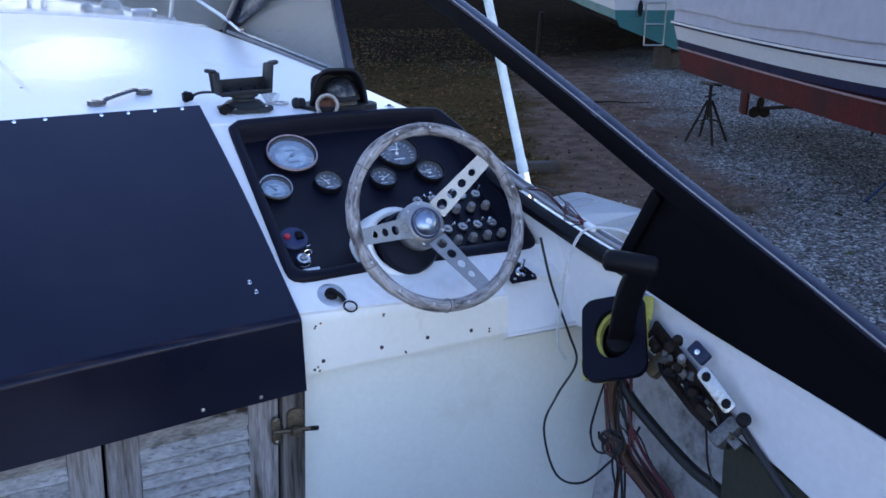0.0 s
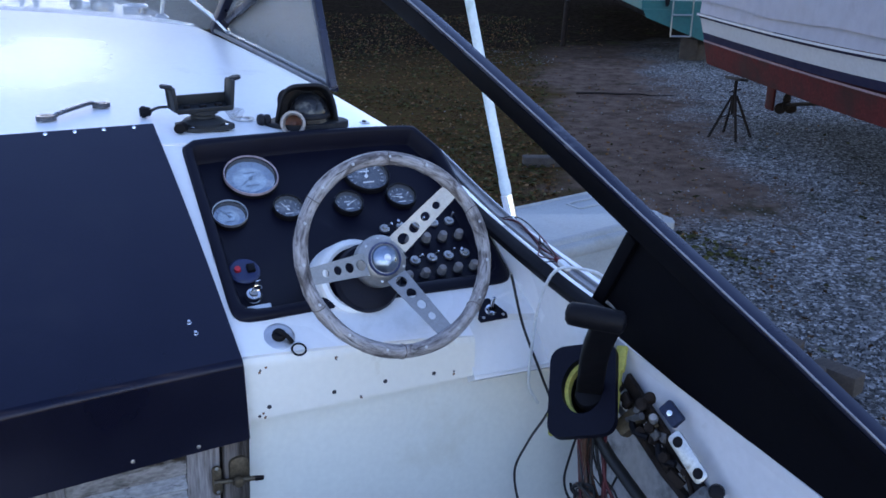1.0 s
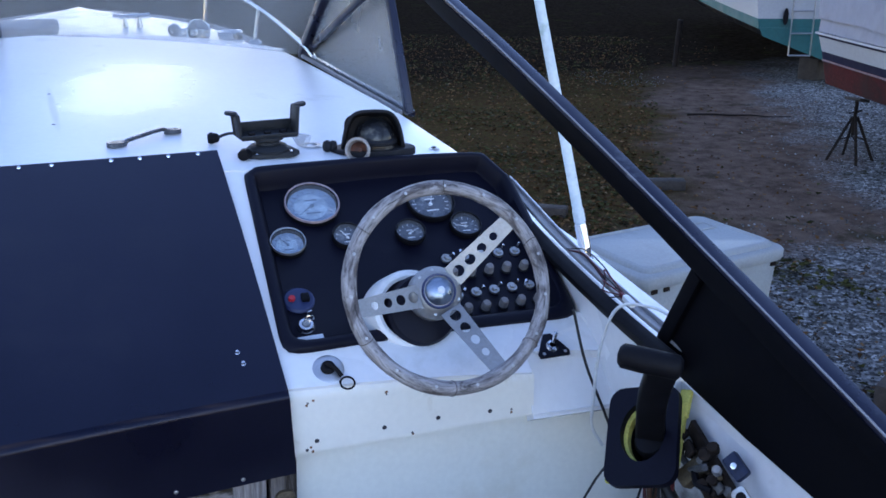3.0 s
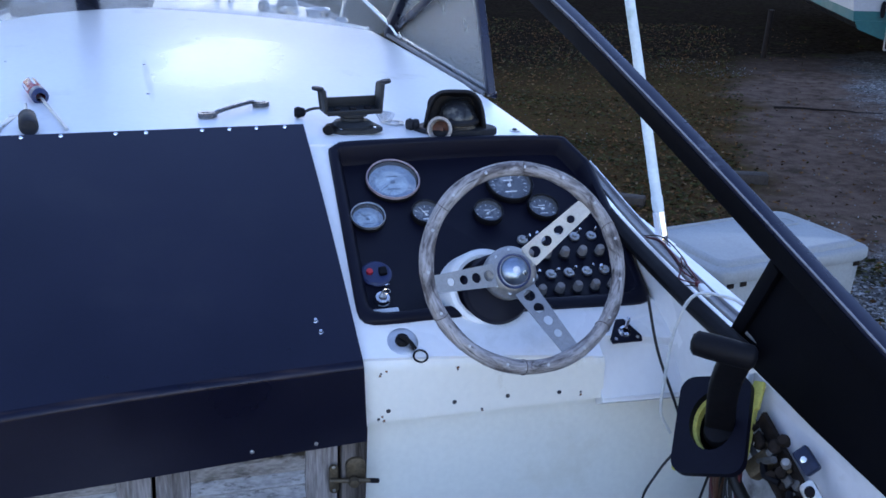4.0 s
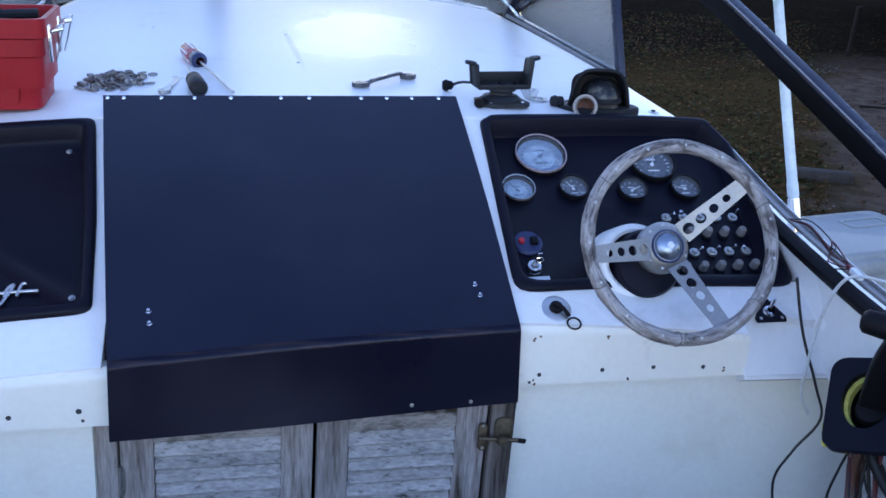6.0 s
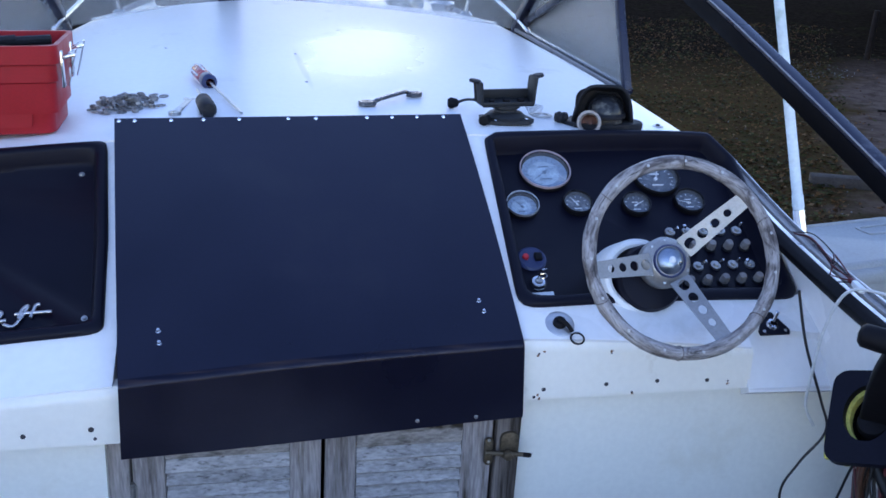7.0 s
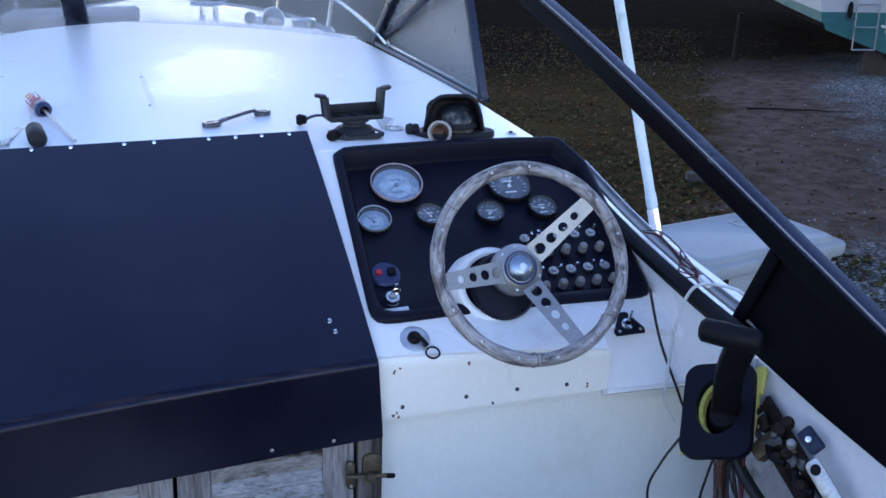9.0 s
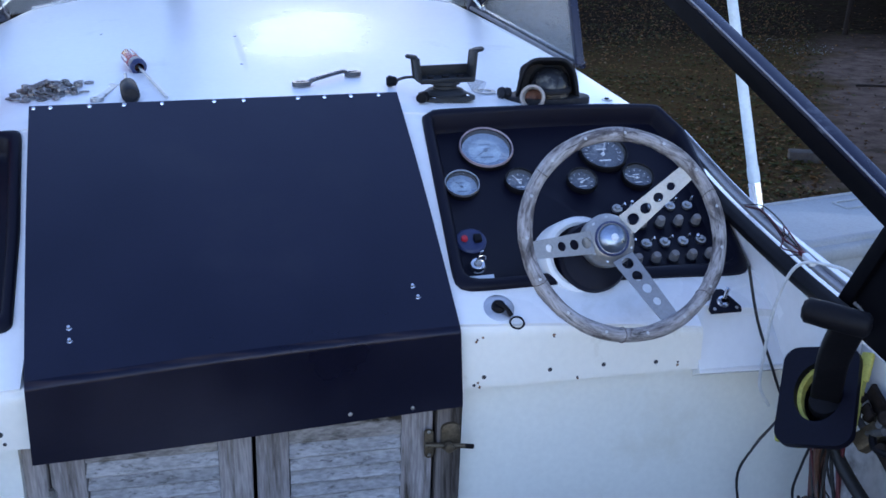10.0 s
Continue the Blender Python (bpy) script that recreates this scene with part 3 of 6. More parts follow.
def hull():
    """The boat's own outer skin, open above."""
    def wide(y):
        return 1.0 if y < 1.8 else max(0.02, 1 - 0.4 * min(1, (y - 1.8) / 1.9) ** 1.5 if y < 3.7 else 0.6 * (1 - ((y - 3.7) / 2.3) ** 2.6))

    def f(u, v):
        y = -2.1 + 8.05 * u
        tp = wide(y)
        a = 2 * v - 1
        prof = abs(a)
        if prof < 0.45:
            x, z = 1.0 * prof / 0.45, -0.72 + 0.3 * prof / 0.45
        else:
            k = (prof - 0.45) / 0.55
            x, z = 1.0 + 0.2 * k, -0.42 + (1.44 + 0.42 * min(1, max(0, (y - 1.5) / 2.6))) * k
        z += 0.35 * (1 - tp) * (1 - prof)
        return Vector((MID + math.copysign(x * tp, a), y, z))
    bm = surf(B(), f, 40, 24)
    hl = solo("hull", bm, M_LINER, "white fibreglass hull of the boat", "boat", kind="structure", smooth=60)
    md = hl.modifiers.new("thickness", "SOLIDIFY")
    md.thickness = 0.02
    solo("transom", box(B(), 2.3, 0.04, 1.5, pose(MID, -2.1, 0.2)), M_SOLE, "dark brown transom", "boat", kind="structure")
    solo("foredeck", surf(B(), lambda u, v: Vector((MID + (2 * u - 1) * 0.69 * max(0.02, 1 - v ** 3), 3.2 + 2.75 * v, 1.455 - 0.02 * (2 * u - 1) ** 2 - 0.12 * max(0, 0.3 - v))), 20, 24, (0, 0, -0.05)), M_GEL, "white foredeck with rail and cleats", "deck", kind="structure", smooth=60)
    for s in (1, -1):
        solo("side_deck", quad(B(), (MID + s * 0.93, 1.95, 1.17), (MID + s * 1.2, 1.95, 1.13), (MID + s * 1.08, 3.6, 1.26), (MID + s * 0.72, 3.6, 1.30), (0, 0, -0.03)), M_GEL, "narrow white side deck", "deck", kind="structure")
        solo("cabin_side", quad(B(), (MID + s * 0.905, 2.06, 1.16), (MID + s * 0.79, 3.55, 1.25), (MID + s * 0.76, 3.55, 1.42), (MID + s * 0.885, 2.06, 1.345), (-s * 0.03, 0, 0)), M_GEL, "white cabin side", "boat", kind="structure")
    solo("cabin_front", surf(B(), lambda u, v: Vector((MID + (2 * u - 1) * 0.75, front_y(MID + (2 * u - 1) * 0.75) - 0.03, 1.28 + 0.17 * v)), 20, 2, (0, -0.03, 0)), M_GEL, "white cabin front", "boat", kind="structure", smooth=60)


hull()

# coaming: a white board under the side window, and its mirror on the other side
for s, label in ((1, "white coaming board under the side window"), (-1, "white coaming board on the far side")):
    def X(x):
        return MID + s * (x - MID)
    bm = B()
    quad(bm, (X(1.245), 1.46, 1.10), (X(1.235), 0.8, 0.955), (X(1.252), 0.8, 1.115), (X(1.255), 1.46, 1.155), (s * 0.02, 0, 0.002), (2, 4))
    quad(bm, (X(1.235), 0.8, 0.955), (X(1.19), -2.08, 0.55), (X(1.21), -2.08, 0.90), (X(1.252), 0.8, 1.115), (s * 0.02, 0, 0.002), (2, 12))
    quad(bm, (X(1.252), 1.46, 1.158), (X(1.250), 0.8, 1.118), (X(1.50), 0.8, 1.06), (X(1.47), 1.46, 1.10), (0, 0, -0.02), (2, 4))
    quad(bm, (X(1.250), 0.8, 1.118), (X(1.208), -2.08, 0.905), (X(1.48), -2.08, 0.86), (X(1.50), 0.8, 1.06), (0, 0, -0.02), (2, 12))
    solo("coaming", bm, M_COAM_SHADED, label, "coaming", kind="structure")
    solo("gunwale", quad(B(), (X(1.25), 1.44, 1.13), (X(1.47), 1.44, 1.08), (X(1.45), 2.0, 1.13), (X(1.17), 2.0, 1.17), (0, 0, -0.02)), M_GEL, "white side deck outside the window track", "deck", kind="structure")


# ---- windshield ----
RAIL = smoothline([(0.99, 2.75, 2.035), (1.045, 2.40, 1.892), (1.092, 2.05, 1.752), (1.135, 1.80, 1.658), (1.200, 1.43, 1.507), (1.240, 1.21, 1.412), (1.256, 0.905, 1.314), (1.264, 0.765, 1.266), (1.285, 0.25, 1.095)], 5)


def sweep(bm, pts, w, h, side, off=(0, 0, 0), bevel=0.25):
    """A bar of rectangular section with eased corners along a curve; side: the direction of its width."""
    o = Vector(off)
    rings = []
    n = len(pts)
    outline = rounded(w, h, min(w, h) * bevel, 2)
    for i, p in enumerate(pts):
        d = (pts[min(i + 1, n - 1)] - pts[max(i - 1, 0)]).normalized()
        a = Vector(side)
        a = (a - d * a.dot(d)).normalized()
        c = d.cross(a)
        rings.append([bm.verts.new(p + o + x * a + y * c) for x, y in outline])
    k = len(outline)
    for a, c in zip(rings, rings[1:]):
        for j in range(k):
            bm.faces.new((a[j], a[(j + 1) % k], c[(j + 1) % k], c[j]))
    bm.faces.new(rings[0])
    bm.faces.new(rings[-1])
    return bm


def rail_z(y):
    return float(np.interp(y, [p.y for p in RAIL[::-1]], [p.z for p in RAIL[::-1]])) - 0.03


def windshield():
    w = thing("windshield", (1.18, 2.5, 1.38), "dark framed windshield with hazy plastic panes, one side light missing", "windshield")
    part("side_rail", sweep(B(), RAIL, 0.029, 0.046, (1, 0, 0.08), (-0.0085, 0.004, -0.022), bevel=0.10), M_FRAME, w, "scuffed navy-black top rail")
    part("rail_insert", sweep(B(), RAIL, 0.004, 0.039, (1, 0, 0.08), (-0.0235, 0.0052, -0.0250), bevel=0.2), M_SIDE, w, "matt black vinyl insert along the inner face")
    part("rail_trim", sweep(B(), RAIL, 0.0032, 0.0034, (1, 0, 0.08), (-0.0215, -0.0035, -0.0018)), M_CHANNEL, w, "bright bead along the rail")
    p1, p1t = Vector((1.160, 2.545, 1.385)), Vector((1.13, 2.80, 2.02))
    p2, p2t = Vector((1.055, 3.50, 1.44)), Vector((1.15, 2.86, 2.0))
    part("post", bar(B(), p1, p1t, 0.022, 0.032, (0, 1, 0), 0.005), M_FRAME, w)
    part("post", bar(B(), p2, p2t, 0.045, 0.05, (0, 1, 0), 0.008), M_FRAME, w)
    part("brace", bar(B(), (1.062, 3.40, 1.470), (1.112, 2.70, 1.725), 0.016, 0.024, (0, 0, 1), 0.004), M_FRAME, w, "slanting dark brace across the side light")
    part("sill_channel", bar(B(), p1 + Vector((-0.016, 0.02, 0.002)), p2 + Vector((-0.016, -0.05, 0.002)), 0.010, 0.012, (0, 0, 1), 0.003), M_CHANNEL, w, "bare aluminium sill channel")
    pc, pct = Vector((-0.02, 3.94, 1.495)), Vector((-0.02, 3.45, 2.05))
    part("centre_post", bar(B(), pc, pct, 0.085, 0.05, (0, 1, 0), 0.008), M_FRAME, w)
    part("bottom_frame", bar(B(), p1 + Vector((0.01, 0, 0)), p2 + Vector((0.01, 0, 0)), 0.018, 0.018, (0, 0, 1), 0.004), M_FRAME, w)
    part("top_frame", bar(B(), p1t, p2t, 0.04, 0.04, (0, 0, 1), 0.006), M_FRAME, w)

    def flip(v):
        return Vector((2 * MID - v.x, v.y, v.z))
    q1, q1t, q2, q2t = flip(p1), flip(p1t), flip(p2), flip(p2t)
    part("post", bar(B(), q2, q2t, 0.045, 0.05, (0, 1, 0), 0.008), M_FRAME, w)
    part("post", bar(B(), q1, q1t, 0.022, 0.032, (0, 1, 0), 0.005), M_FRAME, w)
    part("top_frame", tube(B(), [q1t, q2t, pct, p2t], 0.025, 8), M_FRAME, w)
    for a, b, c, d in ((p1, p2, p2t, p1t), (q1, q2, q2t, q1t), (p2, pc, pct, p2t), (q2, pc, pct, q2t)):
        ob = part("pane", quad(B(), a, b, c, d, (0.003, 0.003, 0)), M_PANE, w, "hazy scratched plastic pane", smooth=0)
        ob.visible_shadow = False
    # lower side: black filler panel and its front upright
    bm = B()
    pts = [(1.352, 1.165), (1.1, 1.138), (0.7, 1.108), (0.28, 1.078), (0.28, rail_z(0.3)), (0.7, rail_z(0.7)), (0.95, rail_z(0.95)), (1.243, rail_z(1.243))]
    low = [bm.verts.new((1.245 + 0.02 * max(0, 1.2 - y), y, z)) for y, z in pts]
    top = [bm.verts.new((1.258 + 0.02 * max(0, 1.2 - y), y, z)) for y, z in pts]
    n = len(pts)
    bm.faces.new(low)
    bm.faces.new(top[::-1])
    for i in range(n):
        bm.faces.new((low[i], low[(i + 1) % n], top[(i + 1) % n], top[i]))
    part("filler_panel", bm, M_SIDE, w, "black filler panel under the rail", smooth=0)
    part("upright", bar(B(), (1.246, 1.243, 1.355), (1.25, 1.352, 1.165), 0.03, 0.024, (1, 0, 0), 0.004), M_SIDE, w)
    part("mirror_rail", sweep(B(), [flip(p) for p in RAIL], 0.045, 0.052, (1, 0, -0.35)), M_FRAME, w)
    return w


windshield()


def window_track():
    t = thing("window_track", (1.2, 1.6, 1.2), "empty side window track, black rubber below a bare aluminium channel", "window track")
    pts = smoothline([(1.196, 2.00, 1.308), (1.203, 1.93, 1.287), (1.212, 1.72, 1.240), (1.218, 1.46, 1.206), (1.228, 1.27, 1.186)], 5)
    part("rubber_bar", sweep(B(), pts, 0.03, 0.038, (1, 0, 0.6), bevel=0.4), M_RUBBER, t)
    part("channel", sweep(B(), pts, 0.020, 0.008, (1, 0, -0.2), (0.028, 0, 0.016)), M_CHANNEL, t)
    part("channel_lip", sweep(B(), pts, 0.003, 0.012, (1, 0, 0), (0.039, 0, 0.020)), M_ALU, t)
    part("outer_lip", sweep(B(), pts, 0.008, 0.006, (1, 0, 0), (0.050, 0, 0.010)), M_WHITEPL, t)


window_track()

# ---- companionway: cover sheet and louvred doors ----
COV = dict(tl=Vector((-0.150, 1.975, 1.446)), tr=Vector((0.580, 1.995, 1.444)), fr=Vector((0.618, 1.474, 1.132)), fl=Vector((-0.084, 1.408, 1.124)),
           br=Vector((0.622, 1.470, 0.982)), bl=Vector((-0.090, 1.402, 0.988)))


def cover_at(u, v, lift=0.0):
    """A place on the cover's top face: u from port to starboard, v from the fold up."""
    p = (COV["fl"].lerp(COV["fr"], u)).lerp(COV["tl"].lerp(COV["tr"], u), v)
    p.z += 0.012 * math.sin(math.pi * v) + 0.006 * math.sin(math.pi * u) * (1 - v) + lift
    return p


def fold_mat():
    """The cover's own sheet, rubbed through to brown along the ridge of the fold in an uneven line."""
    m = M_COVER.copy()
    m.name = "scuffed_fold"
    N, L = m.node_tree.nodes, m.node_tree.links
    p = N["Principled BSDF"]
    old = p.inputs["Base Color"].links[0].from_socket
    tc = N.new("ShaderNodeTexCoord")
    mp = N.new("ShaderNodeMapping")
    mp.inputs["Scale"].default_value = (7, 110, 110)
    L.new(tc.outputs["Object"], mp.inputs[0])
    n = N.new("ShaderNodeTexNoise")
    n.inputs["Scale"].default_value, n.inputs["Detail"].default_value = 1.0, 4
    L.new(mp.outputs[0], n.inputs["Vector"])
    r = N.new("ShaderNodeMapRange")
    r.inputs["From Min"].default_value, r.inputs["From Max"].default_value = 0.46, 0.74
    p.inputs["Specular IOR Level"].default_value = 0.3
    r.inputs["To Max"].default_value = 0.6
    L.new(n.outputs["Fac"], r.inputs[0])
    mx = N.new("ShaderNodeMix")
    mx.data_type = "RGBA"
    L.new(r.outputs[0], mx.inputs["Factor"])
    L.new(old, mx.inputs["A"])
    mx.inputs["B"].default_value = (0.05, 0.033, 0.027, 1)
    L.new(mx.outputs["Result"], p.inputs["Base Color"])
    return m


M_FOLD = fold_mat()


def hatch_cover():
    c = thing("hatch_cover", (0.25, 1.4, 1.1), "black laminate sheet bent over the companionway, worn brown at the fold", "hatch cover")
    v0, w0 = 0.017, 0.055

    def skirt(u, v):
        p = COV["fl"].lerp(COV["fr"], u).lerp(COV["bl"].lerp(COV["br"], u), v)
        p.z += 0.006 * math.sin(math.pi * u) * (1 - v)
        p.y -= 0.003 * math.sin(5 * u) * v
        return p

    def bend(u, v):
        a, b, e = cover_at(u, v0), cover_at(u, 0.0), skirt(u, w0)
        return a * (1 - v) ** 2 + b * 2 * v * (1 - v) + e * v ** 2
    part("sheet", surf(B(), lambda u, v: cover_at(u, v0 + (1 - v0) * v), 24, 30, (0, 0, -0.005)), M_COVER, c)
    part("skirt", surf(B(), lambda u, v: skirt(u, w0 + (1 - w0) * v), 24, 8, (0, 0.005, 0)), M_COVER, c)
    part("worn_fold", surf(B(), bend, 40, 8), M_FOLD, c, "rounded fold scuffed brown along its ridge", smooth=80)
    for u in (0.012, 0.055, 0.155, 0.245, 0.345, 0.485, 0.565, 0.715, 0.79, 0.865, 0.945):
        p = cover_at(u, 0.985, 0.0)
        lathe(bm := B(), [(0, 0.0035), (0.003, 0.003), (0.0045, 0.001), (0.0045, -0.002)], basis(p, (0, -0.45, 1)), 12)
        part("screw", bm, M_CHROME, c, "bright pan-head screw")
    for u, v in ((0.096, 0.148), (0.097, 0.111), (0.905, 0.159), (0.912, 0.121)):
        p = cover_at(u, v)
        lathe(bm := B(), [(0, 0.005), (0.0028, 0.0042), (0.0036, 0.0025), (0.0036, 0), (0.0048, 0), (0.0048, -0.002)], basis(p, (0, -0.5, 1)), 12)
        part("bolt", bm, M_CHROME, c, "bright acorn bolt")
    for x, z in ((0.42, 1.0), (0.53, 0.995)):
        y = COV["bl"].lerp(COV["br"], (x + 0.085) / 0.7).y
        lathe(bm := B(), [(0, 0.003), (0.003, 0.002), (0.004, 0)], basis((x, y, z), (0, -1, 0)), 10)
        part("screw", bm, M_STEEL, c)


hatch_cover()


plain_part = part


def louvre_door(name, x0, x1, label):
    """One leaf: stiles, rails and tilted slats."""
    y, z0, z1 = 1.512, 0.06, 1.0
    d = thing(name, (x0, y, z0), label, "door", "companionway doors", m=Matrix.Translation((x0, y, z0)))

    def part(pname, bm, material, parent):
        bm.transform(LEAN)
        return plain_part(pname, bm, material, parent)
    s = 0.058
    part("stile", box(B(), s, 0.026, z1 - z0, pose(x0 + s / 2, y, (z0 + z1) / 2), 0.003), M_WOOD, d)
    part("stile", box(B(), s, 0.026, z1 - z0, pose(x1 - s / 2, y, (z0 + z1) / 2), 0.003), M_WOOD, d)
    wide = x1 - x0 - 2 * s
    xm = (x0 + x1) / 2
    for z in (0.958, z0 + 0.03, 0.5):
        part("rail", box(B(), wide, 0.024, 0.075 if z > 0.9 else 0.06, pose(xm, y, z), 0.003), M_ROTTEN if z > 0.9 else M_PEEL, d)
    n = 0
    z = 0.905
    while z > 0.12:
        if abs(z - 0.5) > 0.045:
            part("slat", box(B(), wide, 0.033, 0.008, pose(xm + 0.0015 * math.sin(7 * n), y - 0.002, z, 44 + 3.0 * math.sin(3.1 * n), 0, 0.35 * math.sin(5 * n)), 0.001, 1), M_PEEL, d)
        z -= 0.0278
        n += 1
    return d


left_door = louvre_door("louvred_door", -0.090, 0.250, "weathered grey louvred wooden door with peeling paint")
right_door = louvre_door("louvred_door", 0.257, 0.574, "weathered grey louvred wooden door with a brass latch")
M_JAMB = mat("dark_brown_weathered_wood", (0.15, 0.125, 0.11), 0.85, vary=0.4, scale=9, bump=0.6, grain=40, stretch=(9, 9, 0.5), stain=(0.03, 0.023, 0.018), stain_amount=0.5, stain_scale=4.5, spec=0.25)
for x, w, material, tone in ((-0.118, 0.05, M_WOOD, "grey"), (0.603, 0.046, M_JAMB, "dark brown")):
    solo("door_jamb", box(B(), w, 0.05, 1.0, LEAN @ pose(x, 1.515, 0.5), 0.003), material, "weathered " + tone + " wooden door jamb", "door jamb", kind="structure")
# black sheet added in place of the cabin's inner shade
solo("cabin_dark_back", box(B(), 0.75, 0.02, 1.1, pose(0.25, 1.66, 0.5)), M_SIDE, "black sheet standing for the shade behind the louvred doors", "bulkhead", kind="structure")

make = fitted(Matrix.Translation((0.010, 0.016, -0.008)), right_door)
latch = make("latch", prism(B(), rounded(0.017, 0.058, 0.008, 4), 0.006, pose(0.552, 1.473, 0.912, 90, 0, 0), 0.002), M_BRONZE, "tarnished brass turn-button latch")
make("keeper", prism(B(), rounded(0.036, 0.058, 0.014, 4), 0.010, pose(0.592, 1.477, 0.922, 90, 0, 0), 0.003), M_BRONZE, under=latch)
make("bolt", tube(B(), [(0.545, 1.462, 0.914), (0.62, 1.457, 0.908)], 0.0045, 8), M_BRONZE, under=latch)
make("knob", lathe(B(), [(0, 0.014), (0.008, 0.012), (0.010, 0.006), (0.008, 0), (0.005, -0.008)], basis((0.586, 1.457, 0.912), (0, -1, 0)), 14), M_BRONZE, under=latch)
make("thumb_piece", box(B(), 0.018, 0.005, 0.010, pose(0.624, 1.455, 0.908, 0, 10, 0), 0.003), M_RUBBER, under=latch)
for z in (0.938, 0.890):
    make("screw", lathe(B(), [(0, 0.002), (0.003, 0.001), (0.0035, 0)], basis((0.552, 1.467, z), (0, -1, 0)), 8), M_STEEL, under=latch)
hinge = part("hinge", tube(B(), [(-0.096, 1.494, 0.82), (-0.094, 1.494, 0.88)], 0.005, 8), M_STEEL, left_door, "small steel butt hinge")
part("leaf", box(B(), 0.006, 0.003, 0.046, pose(-0.090, 1.4975, 0.85)), M_STEEL, hinge)

# ---- instrument panel ----
PANEL_DROP = 0.030


def panel_outline(g):
    """Outline of the instrument panel on the slope (x, y), grown by g."""
    c = [(0.632 - g, 1.558 - g), (1.210 + g * 1.2, 1.612 - g), (1.200 + g, 1.935), (1.160 + g * 0.5, 1.998 + g * 0.7), (0.650, 1.943 + g), (0.632 - g, 1.930 + g * 0.3)]
    return c


def dash_panel(name, outline, label, kind_category, drop):
    """A moulded tray: raised rim, rounded, sloping wall and sunk floor."""
    d = thing(name, (outline(0)[0][0], outline(0)[0][1], 1.15), label, kind_category)
    bm = B()

    def dense(o):
        out = []
        n = len(o)
        for i in range(n):
            a, b = Vector(o[i]), Vector(o[(i + 1) % n])
            for k in range(24):
                out.append(a.lerp(b, k / 24))
        for _ in range(3):
            m = len(out)
            out = [(out[i - 1] + 2 * out[i] + out[(i + 1) % m]) / 4 for i in range(m)]
        return out
    rings = []
    for g, lift in ((0.010, -0.004), (0.010, 0.006), (0.005, 0.011), (-0.004, 0.012), (-0.010, 0.008), (-0.016, -drop * 0.7), (-0.022, -drop)):
        rings.append([bm.verts.new(slope(q.x, q.y) + SLOPE_N * lift) for q in dense(outline(g))])
    for a, b in zip(rings, rings[1:]):
        for i in range(len(a)):
            bm.faces.new((a[i], a[(i + 1) % len(a)], b[(i + 1) % len(a)], b[i]))
    bm.faces.new(rings[-1])
    part("tray", bm, M_PANEL, d, smooth=50)
    return d


panel = dash_panel("gauge_console", panel_outline, "black moulded instrument panel with gauges, switches and key", "instrument panel", PANEL_DROP)


def tray_outline(g):
    return [(-0.66 - g, 1.545 - g), (-0.134 + g, 1.545 - g), (-0.146 + g, 1.72), (-0.172 + g, 1.935 + g), (-0.45, 1.94 + g), (-0.66 - g, 1.94 + g)]


tray = dash_panel("dash_tray", tray_outline, "black moulded dash tray with silver script, empty", "dash tray", 0.028)


def on_panel(x, y, lift=0.0):
    return slope(x, y) + SLOPE_N * (lift - PANEL_DROP)


M_PALEDIAL = mat("milky_dial_centre", (0.30, 0.40, 0.50), 0.35, vary=0.25, scale=60, bump=0.0, grain=180, stain=(0.14, 0.21, 0.30), stain_amount=0.25, stain_scale=45)
M_DARKBEZ = mat("black_bezel", (0.006, 0.006, 0.008), 0.35, spec=0.4, vary=0.2, scale=40, bump=0.05)
M_DIALMARK = mat("faded_blue_marks", (0.10, 0.15, 0.22), 0.5, vary=0.2, scale=60)


